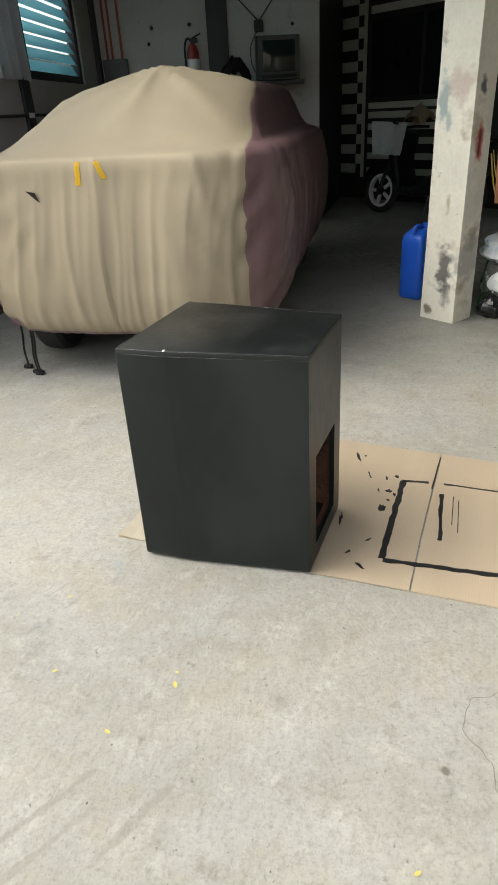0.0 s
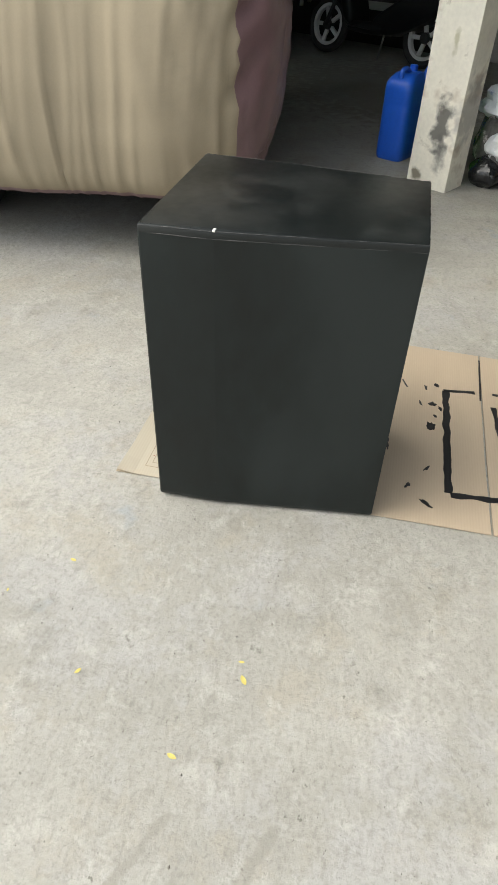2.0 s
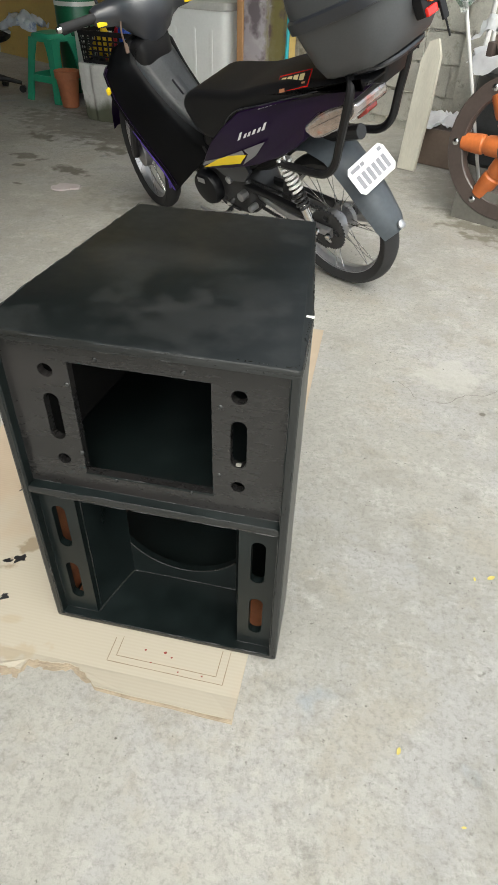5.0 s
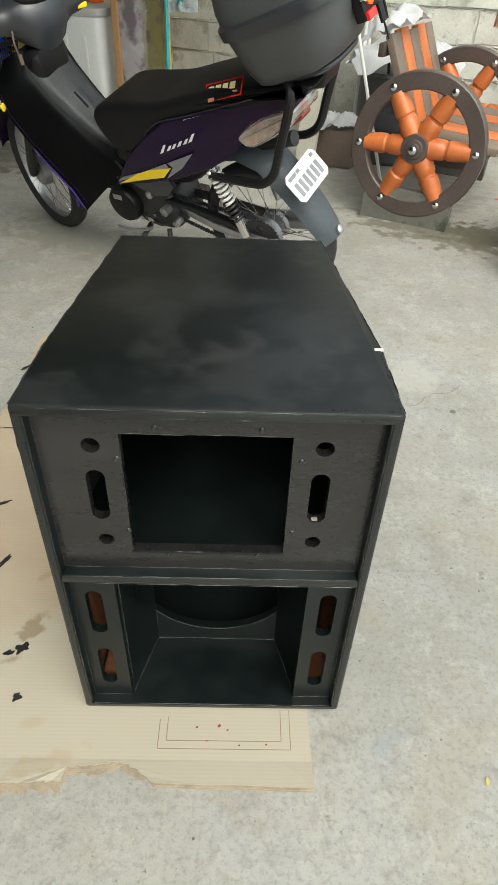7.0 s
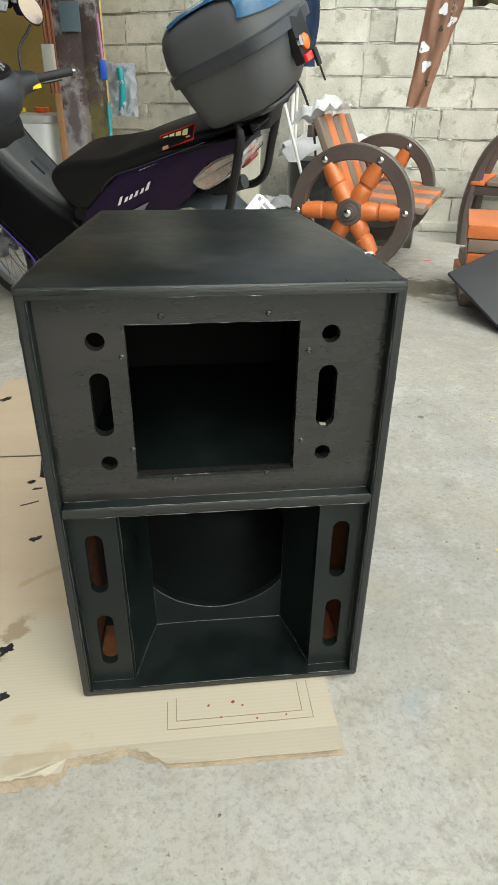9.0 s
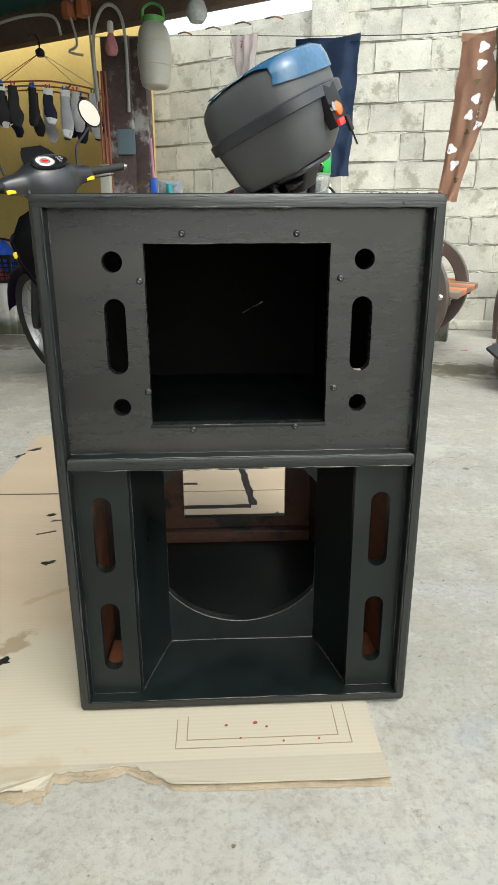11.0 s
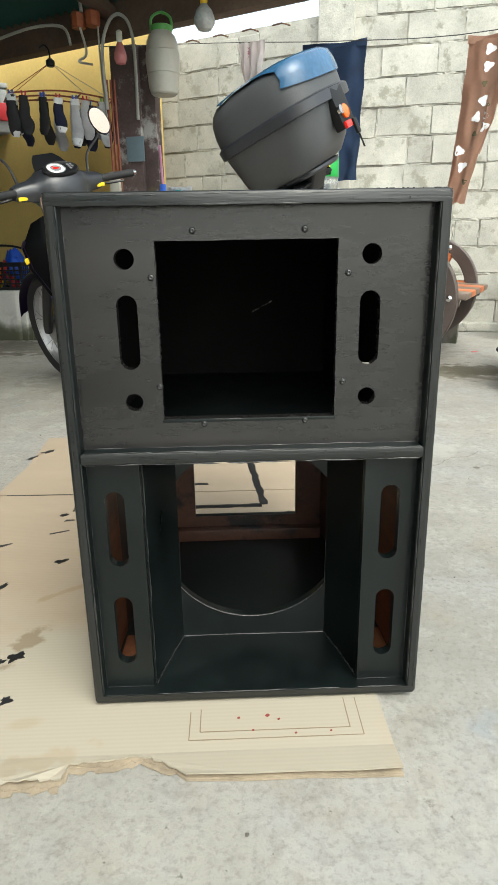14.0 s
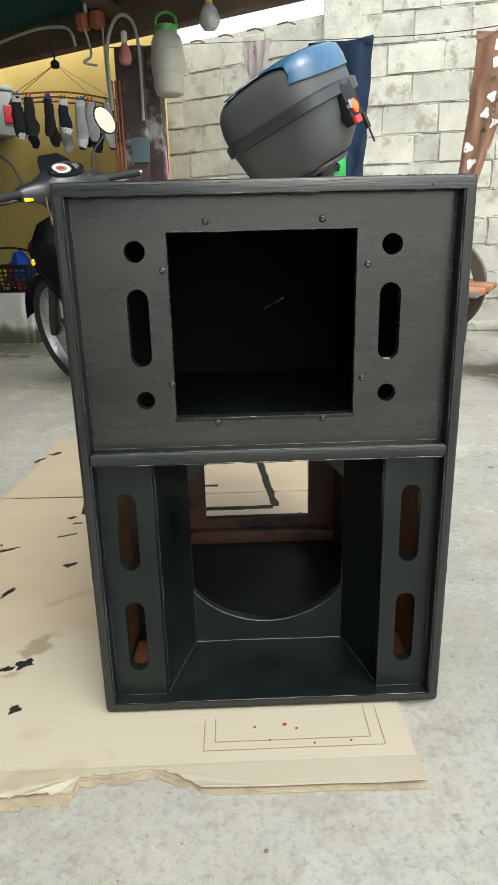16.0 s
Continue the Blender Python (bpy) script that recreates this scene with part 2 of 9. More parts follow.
M["mortar"] = material("rough_pale_mortar", (0.45, 0.44, 0.39), 0.95, vary=0.25, scale=12, fine=90, bump=1.0, depth=0.01, spots=(0.22, 0.215, 0.185), spot_scale=9, spot_cut=0.58, rough_vary=0.05)
M["yellow"] = material("ochre_wall_paint", (0.64, 0.46, 0.15), 0.75, vary=0.12, scale=2.5, fine=40, spots=(0.55, 0.34, 0.1), spot_scale=3, spot_cut=0.62)
M["beam"] = material("weathered_brown_beam", (0.13, 0.088, 0.065), 0.85, vary=0.35, scale=4, fine=40, bump=0.6, spots=(0.2, 0.15, 0.12), spot_scale=6, spot_cut=0.62)
M["post"] = material("peeling_maroon_post", (0.115, 0.08, 0.076), 0.75, vary=0.4, scale=6, fine=60, bump=0.7, spots=(0.46, 0.44, 0.43), spot_scale=6, spot_cut=0.535)
M["roof"] = material("dark_green_roof_sheet", (0.05, 0.11, 0.095), 0.5, metal=0.4, vary=0.2, scale=2)
M["siding"] = material("pale_painted_siding", (0.5, 0.49, 0.46), 0.7, vary=0.15, scale=3, random=0.08)
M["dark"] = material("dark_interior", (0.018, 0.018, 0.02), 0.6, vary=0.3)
M["white"] = material("white_plastic", (0.75, 0.75, 0.73), 0.4, vary=0.06, scale=4)
M["wallwhite"] = material("soiled_white_wall", (0.42, 0.41, 0.39), 0.85, vary=0.14, scale=1.3, fine=30, spots=(0.26, 0.25, 0.23), spot_scale=2.5, spot_cut=0.62)
M["black"] = material("black_plastic", (0.009, 0.009, 0.01), 0.45, vary=0.2, scale=10, bump=0.1, gloss=0.3)
M["rubber"] = material("black_rubber", (0.02, 0.02, 0.021), 0.75, vary=0.25, fine=120, bump=0.3)
M["tan"] = material("tan_cover_cloth", (0.285, 0.237, 0.165), 0.72, vary=0.1, scale=2.5, fine=150, bump=0.15, depth=0.001)
M["mauve"] = material("mauve_cover_cloth", (0.165, 0.098, 0.105), 0.42, vary=0.15, scale=2, fine=150, bump=0.15, depth=0.001)
M["tape"] = material("yellow_tape", (0.85, 0.55, 0.03), 0.5, vary=0.08)


def floor_material():
    """Worn bare concrete: mottled, scuffed, with damp dark stains and pale scars."""
    m = bpy.data.materials.new("worn_concrete_floor")
    m.use_nodes = True
    nt = m.node_tree
    n, l = nt.nodes, nt.links
    bs = n["Principled BSDF"]
    tc = n.new("ShaderNodeTexCoord")

    def noise_node(scale, detail=6, rough=0.6, stretch=None, distort=0.0):
        t = n.new("ShaderNodeTexNoise")
        t.inputs["Scale"].default_value, t.inputs["Detail"].default_value, t.inputs["Roughness"].default_value = scale, detail, rough
        t.inputs["Distortion"].default_value = distort
        if stretch:
            mp = n.new("ShaderNodeMapping")
            mp.inputs["Scale"].default_value = stretch[:3]
            mp.inputs["Rotation"].default_value = (0, 0, stretch[3])
            l.new(tc.outputs["Object"], mp.inputs["Vector"])
            l.new(mp.outputs[0], t.inputs["Vector"])
        else:
            l.new(tc.outputs["Object"], t.inputs["Vector"])
        return t.outputs["Fac"]

    def band(src, lo, hi, a=0.0, b=1.0):
        r = n.new("ShaderNodeMapRange")
        r.inputs["From Min"].default_value, r.inputs["From Max"].default_value = lo, hi
        r.inputs["To Min"].default_value, r.inputs["To Max"].default_value = a, b
        l.new(src, r.inputs["Value"])
        return r.outputs[0]

    def mix(fac, a, b):
        x = n.new("ShaderNodeMix")
        x.data_type = 'RGBA'
        l.new(fac, x.inputs["Factor"])
        for key, v in (("A", a), ("B", b)):
            if isinstance(v, tuple):
                x.inputs[key].default_value = (*v, 1)
            else:
                l.new(v, x.inputs[key])
        return x.outputs["Result"]

    def pits(scale, size, gate):
        """Small round pits, only where a slow noise lets them be."""
        v = n.new("ShaderNodeTexVoronoi")
        v.inputs["Scale"].default_value, v.inputs["Randomness"].default_value = scale, 1.0
        l.new(tc.outputs["Object"], v.inputs["Vector"])
        k = n.new("ShaderNodeMath")
        k.operation = 'MULTIPLY'
        l.new(band(v.outputs["Distance"], size * 0.55, size, 1, 0), k.inputs[0])
        l.new(band(noise_node(scale * 0.21, 3, 0.6), gate, gate + 0.04), k.inputs[1])
        return k.outputs[0]

    base = mix(band(noise_node(0.8, 9, 0.66, distort=0.15), 0.42, 0.58), (0.262, 0.253, 0.226), (0.335, 0.324, 0.29))
    base = mix(band(noise_node(2.4, 12, 0.76, distort=0.15), 0.49, 0.58, 0, 0.6), base, (0.318, 0.312, 0.305))
    base = mix(band(noise_node(3.3, 12, 0.74), 0.52, 0.61, 0, 0.5), base, (0.285, 0.257, 0.205))
    base = mix(band(noise_node(8, 12, 0.8, distort=0.1), 0.52, 0.6, 0, 0.5), base, (0.39, 0.379, 0.347))
    base = mix(band(noise_node(4.2, 12, 0.78, distort=0.2), 0.55, 0.66, 0, 0.62), base, (0.185, 0.178, 0.156))
    base = mix(band(noise_node(11, 11, 0.8, distort=0.2), 0.56, 0.65, 0, 0.62), base, (0.17, 0.164, 0.144))
    base = mix(band(noise_node(19, 8, 0.72, distort=0.15), 0.635, 0.69, 0, 0.75), base, (0.115, 0.11, 0.094))
    base = mix(band(noise_node(3.5, 8, 0.7, (1, 8, 1, 0.9)), 0.58, 0.7, 0, 0.4), base, (0.205, 0.198, 0.18))
    base = mix(band(noise_node(4.4, 4, 0.55), 0.67, 0.73, 0, 0.5), base, (0.25, 0.285, 0.31))
    grain = noise_node(95, 6, 0.7)
    base = mix(band(noise_node(42, 7, 0.72), 0.50, 0.62, 0, 0.42), base, (0.2, 0.193, 0.173))
    base = mix(band(grain, 0.51, 0.63, 0, 0.42), base, (0.15, 0.145, 0.13))
    base = mix(band(noise_node(55, 4, 0.6), 0.675, 0.71, 0, 0.75), base, (0.09, 0.085, 0.072))
    base = mix(pits(15, 0.06, 0.57), base, (0.09, 0.084, 0.07))
    l.new(base, bs.inputs["Base Color"])
    l.new(band(noise_node(2.2, 5), 0.3, 0.7, 0.55, 0.9), bs.inputs["Roughness"])
    bp = n.new("ShaderNodeBump")
    bp.inputs["Strength"].default_value, bp.inputs["Distance"].default_value = 0.45, 0.004
    add = n.new("ShaderNodeMath")
    add.operation = 'MULTIPLY_ADD'
    add.inputs[1].default_value = 3.0
    l.new(noise_node(24, 10, 0.74, distort=0.2), add.inputs[0])
    l.new(grain, add.inputs[2])
    l.new(add.outputs[0], bp.inputs["Height"])
    l.new(bp.outputs[0], bs.inputs["Normal"])
    return m


M["floor"] = floor_material()


def stain(m, spots, wobble=7, jag=1.5, edge=0.5):
    """Adds shaped stains: centre, half sizes, turn about z, colour, strength, in the object's metres."""
    n, l = m.node_tree.nodes, m.node_tree.links
    bs = n["Principled BSDF"]
    tc = n.new("ShaderNodeTexCoord")
    wob = n.new("ShaderNodeTexNoise")
    wob.inputs["Scale"].default_value, wob.inputs["Detail"].default_value = wobble, 7
    l.new(tc.outputs["Object"], wob.inputs["Vector"])
    for c, size, turn, color, power in spots:
        mp = n.new("ShaderNodeMapping")
        mp.vector_type = 'TEXTURE'
        mp.inputs["Location"].default_value, mp.inputs["Scale"].default_value = c, size
        mp.inputs["Rotation"].default_value = (0, 0, turn)
        l.new(tc.outputs["Object"], mp.inputs["Vector"])
        ln = n.new("ShaderNodeVectorMath")
        ln.operation = 'LENGTH'
        l.new(mp.outputs[0], ln.inputs[0])
        ad = n.new("ShaderNodeMath")
        ad.operation = 'MULTIPLY_ADD'
        l.new(wob.outputs["Fac"], ad.inputs[0])
        ad.inputs[1].default_value = jag
        l.new(ln.outputs["Value"], ad.inputs[2])
        r = n.new("ShaderNodeMapRange")
        r.inputs["From Min"].default_value, r.inputs["From Max"].default_value = 0.6 + 0.5 * jag, 0.6 + 0.5 * jag + edge
        r.inputs["To Min"].default_value, r.inputs["To Max"].default_value = power, 0
        l.new(ad.outputs[0], r.inputs["Value"])
        mx = n.new("ShaderNodeMix")
        mx.data_type = 'RGBA'
        l.new(r.outputs[0], mx.inputs["Factor"])
        l.new(bs.inputs["Base Color"].links[0].from_socket, mx.inputs["A"])
        mx.inputs["B"].default_value = (*color, 1)
        l.new(mx.outputs["Result"], bs.inputs["Base Color"])


# skid streaks and dirt spots; broad patches by bike, bench and garage just darken
WET, DARKER = (0.10, 0.088, 0.07), (0.2, 0.19, 0.165)
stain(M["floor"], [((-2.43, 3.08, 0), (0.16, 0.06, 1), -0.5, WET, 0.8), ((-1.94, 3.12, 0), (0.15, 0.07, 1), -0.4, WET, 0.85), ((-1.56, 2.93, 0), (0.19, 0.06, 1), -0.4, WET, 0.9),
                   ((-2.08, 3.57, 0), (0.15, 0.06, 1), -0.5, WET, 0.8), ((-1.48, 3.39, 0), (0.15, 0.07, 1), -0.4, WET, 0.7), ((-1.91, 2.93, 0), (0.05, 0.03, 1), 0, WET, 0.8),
                   ((-0.75, 2.35, 0), (0.45, 0.22, 1), -0.5, DARKER, 0.75), ((0.05, 2.25, 0), (0.6, 0.3, 1), -0.5, DARKER, 0.4), ((1.05, 2.55, 0), (0.55, 0.22, 1), -0.55, (0.11, 0.1, 0.07), 0.8),
                   ((0.63, 1.2, 0), (0.14, 0.1, 1), 0.2, (0.37, 0.36, 0.325), 0.6), ((1.30, 2.52, 0), (0.34, 0.2, 1), -0.3, (0.085, 0.075, 0.05), 0.85), ((-1.4, 3.7, 0), (0.5, 0.4, 1), -0.3, (0.12, 0.11, 0.085), 0.7), ((0.95, 3.3, 0), (0.6, 0.5, 1), -0.5, DARKER, 0.6), ((-1.9, 3.9, 0), (0.8, 0.35, 1), -0.4, WET, 0.55),
                   ((0.72, 1.0, 0), (0.016, 0.016, 1), 0, WET, 0.9), ((1.09, 0.2, 0), (0.17, 0.014, 1), -0.47, DARKER, 0.6), ((1.07, 0.395, 0), (0.13, 0.014, 1), -0.37, DARKER, 0.55), ((1.2, 0.23, 0), (0.2, 0.01, 1), -0.45, DARKER, 0.5),
                   ((0.29, 0.22, 0), (0.03, 0.022, 1), 0.4, DARKER, 0.6), ((0.42, 0.62, 0), (0.09, 0.05, 1), 0.4, DARKER, 0.4), ((-4.5, 2.2, 0), (1.3, 0.9, 1), 0.4, DARKER, 0.4), ((-5.2, 0.2, 0), (1.6, 1.1, 1), 0.3, (0.13, 0.12, 0.1), 0.5),
                   ((-3.2, 2.6, 0), (0.35, 0.12, 1), -0.4, DARKER, 0.5), ((-2.2, 2.6, 0), (0.05, 0.02, 1), -0.4, WET, 0.8), ((-2.35, 2.75, 0), (0.09, 0.03, 1), -0.5, WET, 0.7), ((-2.0, 2.55, 0), (0.06, 0.02, 1), -0.4, WET, 0.7), ((-2.7, 2.9, 0), (0.12, 0.03, 1), -0.5, WET, 0.6), ((-1.75, 2.62, 0), (0.04, 0.02, 1), -0.3, WET, 0.8), ((-2.6, 2.3, 0), (0.5, 0.12, 1), -0.4, DARKER, 0.5), ((-3.9, 3.0, 0), (0.6, 0.2, 1), -0.5, DARKER, 0.5)], 13, 2.6, 0.35)
stain(M["pillar"], [((-2.505, -0.675, 0.33), (0.05, 0.05, 0.13), 0, (0.055, 0.055, 0.055), 0.85), ((-2.505, -0.65, 0.19), (0.05, 0.035, 0.09), 0, (0.1, 0.1, 0.1), 0.6),
                    ((-2.505, -0.77, 1.28), (0.05, 0.03, 0.12), 0, (0.2, 0.3, 0.32), 0.7), ((-2.505, -0.73, 1.17), (0.05, 0.02, 0.05), 0, (0.2, 0.3, 0.32), 0.6), ((-2.59, -0.57, 1.05), (0.03, 0.05, 0.11), 0, (0.5, 0.05, 0.05), 0.85),
                    ((-2.59, -0.57, 1.06), (0.012, 0.05, 0.07), 0, (0.05, 0.02, 0.02), 0.8), ((-2.58, -0.57, 1.34), (0.03, 0.05, 0.05), 0, (0.05, 0.05, 0.06), 0.85), ((-2.505, -0.66, 1.35), (0.05, 0.07, 0.08), 0, (0.5, 0.38, 0.33), 0.6),
                    ((-2.505, -0.76, 0.06), (0.05, 0.03, 0.035), 0, (0.08, 0.06, 0.03), 0.8), ((-2.6, -0.57, 0.4), (0.12, 0.05, 0.14), 0, (0.25, 0.25, 0.25), 0.5), ((-2.505, -0.68, 0.72), (0.05, 0.015, 0.05), 0, (0.35, 0.33, 0.2), 0.7)], 16, 3.0, 0.7)
# the first two broad ellipses make the near card paler
stain(M["card"], [((-0.25, -0.1, 0), (0.75, 0.42, 1), 0, (0.36, 0.325, 0.258), 0.95), ((0.4, 0.1, 0), (0.5, 0.3, 1), 0.3, (0.36, 0.325, 0.258), 0.85),
                  ((-0.44, -0.07, 0), (0.05, 0.02, 1), 0.2, (0.33, 0.27, 0.18), 0.6), ((-0.34, -0.03, 0), (0.03, 0.015, 1), 0.2, (0.33, 0.27, 0.18), 0.5)])
stain(M["dusty"], [((0.02, 0.13, 0.722), (0.05, 0.014, 1), 0.5, (0.035, 0.035, 0.034), 0.5), ((0.06, 0.1, 0.722), (0.1, 0.06, 1), 0.3, (0.022, 0.023, 0.0225), 0.6), ((0.14, 0.2, 0.722), (0.05, 0.05, 1), 0.8, (0.02, 0.021, 0.0205), 0.5), ((-0.05, 0.3, 0.722), (0.1, 0.04, 1), 0.2, (0.017, 0.018, 0.0175), 0.5)], 24, 4.0, 0.9)


def ribbed(m, axis, pitch, low):
    """Fine parallel flutes of corrugated board, faint in colour and relief."""
    n, l = m.node_tree.nodes, m.node_tree.links
    bs = n["Principled BSDF"]
    tc = n.new("ShaderNodeTexCoord")
    wv = n.new("ShaderNodeTexWave")
    wv.bands_direction = axis
    wv.inputs["Scale"].default_value, wv.inputs["Distortion"].default_value = 0.314 / pitch, 0.6
    wv.inputs["Detail Scale"].default_value = 0.3
    l.new(tc.outputs["Object"], wv.inputs["Vector"])
    r = n.new("ShaderNodeMapRange")
    r.inputs["To Min"].default_value, r.inputs["To Max"].default_value = low, 1.03
    l.new(wv.outputs["Fac"], r.inputs["Value"])
    h = n.new("ShaderNodeHueSaturation")
    l.new(bs.inputs["Base Color"].links[0].from_socket, h.inputs["Color"])
    l.new(r.outputs[0], h.inputs["Value"])
    l.new(h.outputs[0], bs.inputs["Base Color"])


ribbed(M["card"], 'Y', 0.0075, 0.985)
BROWN = (0.3, 0.22, 0.13)
stain(M["card"], [((-0.40, 0.16, 0), (0.02, 0.05, 1), -0.4, (0.2, 0.15, 0.09), 0.75), ((-0.36, 0.34, 0), (0.05, 0.008, 1), 0.6, BROWN, 0.7), ((-0.33, 0.43, 0), (0.03, 0.006, 1), 0.9, BROWN, 0.7),
                  ((-0.38, 0.50, 0), (0.025, 0.012, 1), 0.2, (0.36, 0.29, 0.17), 0.7), ((-0.3, -0.1, 0), (0.06, 0.02, 1), 0.3, (0.33, 0.27, 0.185), 0.6), ((-0.55, 0.2, 0), (0.06, 0.02, 1), 0.8, (0.33, 0.27, 0.185), 0.6)], 26, 4.0, 0.5)

# ---- large structure ----
def slab(name, p, q, z0, z1, thick, mat, label, category="wall", side=1):
    """A wall of its own thickness along a line on the plan; its seen face is the line itself."""
    p, q = Vector((*p, 0)), Vector((*q, 0))
    d = (q - p).normalized()
    m = Matrix.Translation(p) @ Matrix(((d.x, -d.y, 0, 0), (d.y, d.x, 0, 0), (0, 0, 1, 0), (0, 0, 0, 1)))
    bm = box(B(), (0, 0, z0), ((q - p).length, thick * side, z1))
    return single(name, bm, mat, label, category, m, kind="structure", smooth=None), m


bm = B()
bmesh.ops.create_grid(bm, x_segments=40, y_segments=40, size=1, matrix=Matrix.Diagonal((300, 300, 1, 1)))
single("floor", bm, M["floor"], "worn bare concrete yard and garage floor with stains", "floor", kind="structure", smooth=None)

# the house front, with its dark opening and striped far end
H_U = -6.85
slab("wall_house", hs(H_U, -9)[:2], hs(H_U, -3.95)[:2], 0, 3.4, 0.15, M["wallwhite"], "soiled white masonry house wall behind the parked scooters", side=1)
slab("wall_house_middle", hs(H_U, -3.95)[:2], hs(H_U, 0.06)[:2], 0, 3.4, 0.15, M["siding"], "pale painted house wall in the shade", side=1)
slab("wall_house_sill", hs(H_U, 0.06)[:2], hs(H_U, 0.86)[:2], 0, 0.17, 0.15, M["siding"], "low pale sill under a dark opening", side=1)
slab("wall_house_lintel", hs(H_U, 0.06)[:2], hs(H_U, 0.86)[:2], 1.5, 3.4, 0.15, M["siding"], "pale wall above a dark opening", side=1)
slab("wall_house_end", hs(H_U, 0.86)[:2], hs(H_U, 4.6)[:2], 0, 3.4, 0.15, M["siding"], "pale house wall behind the pink curtain", side=1)
# the room's darkness is painted on one sheet behind the opening
slab("wall_house_inside", hs(H_U - 1.2, -0.4)[:2], hs(H_U - 1.2, 1.4)[:2], 0, 2.4, 0.1, M["dark"], "near-black sheet painted for the unlit room behind the opening", side=1)

# garage walls beside and behind the covered car
CX = Vector((-0.960, -0.281))
W1A, W1B = Vector((0.822, -1.712)), Vector((-5.658, -3.609))
W2D = Vector((-0.281, 0.960))
W2B = W1B + W2D * 2.55
slab("wall_garage_back", W1B, W2B, 0, 3.2, 0.15, M["wallwhite"], "soiled white garage wall with pipes and an extinguisher", side=1)
# added wall, its near-black colour stands in for the dark opening here
slab("wall_garage_return", W2B, hs(H_U, -5.62)[:2], 0, 3.2, 0.12, M["dark"], "near-black wall added to fill the dark gap beyond the white wall", side=1)

# yard wall of hollow blocks
YB = radians(-14.5)
YARD = Matrix.Translation((1.93, 4.06, 0)) @ Matrix.Rotation(YB, 4, 'Z')     # x along the wall, y into it

# roof over house, garage and half the yard
def roof_z(v):
    return 2.10 + (3.3 - v) * 0.15


bm = B()
n_u = 300
grid = []
for i in range(n_u + 1):
    u = -1.05 - 12.0 * i / n_u
    w = 0.018 if i % 2 else -0.018
    grid.append([bm.verts.new(hs(u, v, roof_z(v) + 0.1 + w)) for v in (3.3, -2, -8.5)])
for a, b in zip(grid, grid[1:]):
    for j in range(2):
        bm.faces.new((a[j], a[j + 1], b[j + 1], b[j]))
bmesh.ops.solidify(bm, geom=bm.faces, thickness=0.004)
single("ceiling", bm, M["roof"], "dark green ribbed metal roof sheets", "roof", kind="structure", smooth=None)

# ---- yard wall: hollow blocks in rough mortar, two runs that meet at a column ----
def block_wall(name, origin, angle, length, height, seed, label):
    m = Matrix.Translation(origin) @ Matrix.Rotation(angle, 4, 'Z')
    bm = B()
    nx, nz = int(length / 0.05), int(height / 0.05)
    rows = []
    for k in range(nz + 1):
        rows.append([bm.verts.new((length * i / nx, 0.004 + 0.006 * noise.noise(Vector((i * 0.7 + seed, k * 0.9, 0))), height * k / nz)) for i in range(nx + 1)])
    for a, b in zip(rows, rows[1:]):
        for i in range(nx):
            bm.faces.new((a[i], a[i + 1], b[i + 1], b[i]))
    box(bm, (0, 0.02, 0), (length, 0.16, height))
    wall = single(name, bm, M["mortar"], label, "wall", m, kind="structure", smooth=None)
    return wall


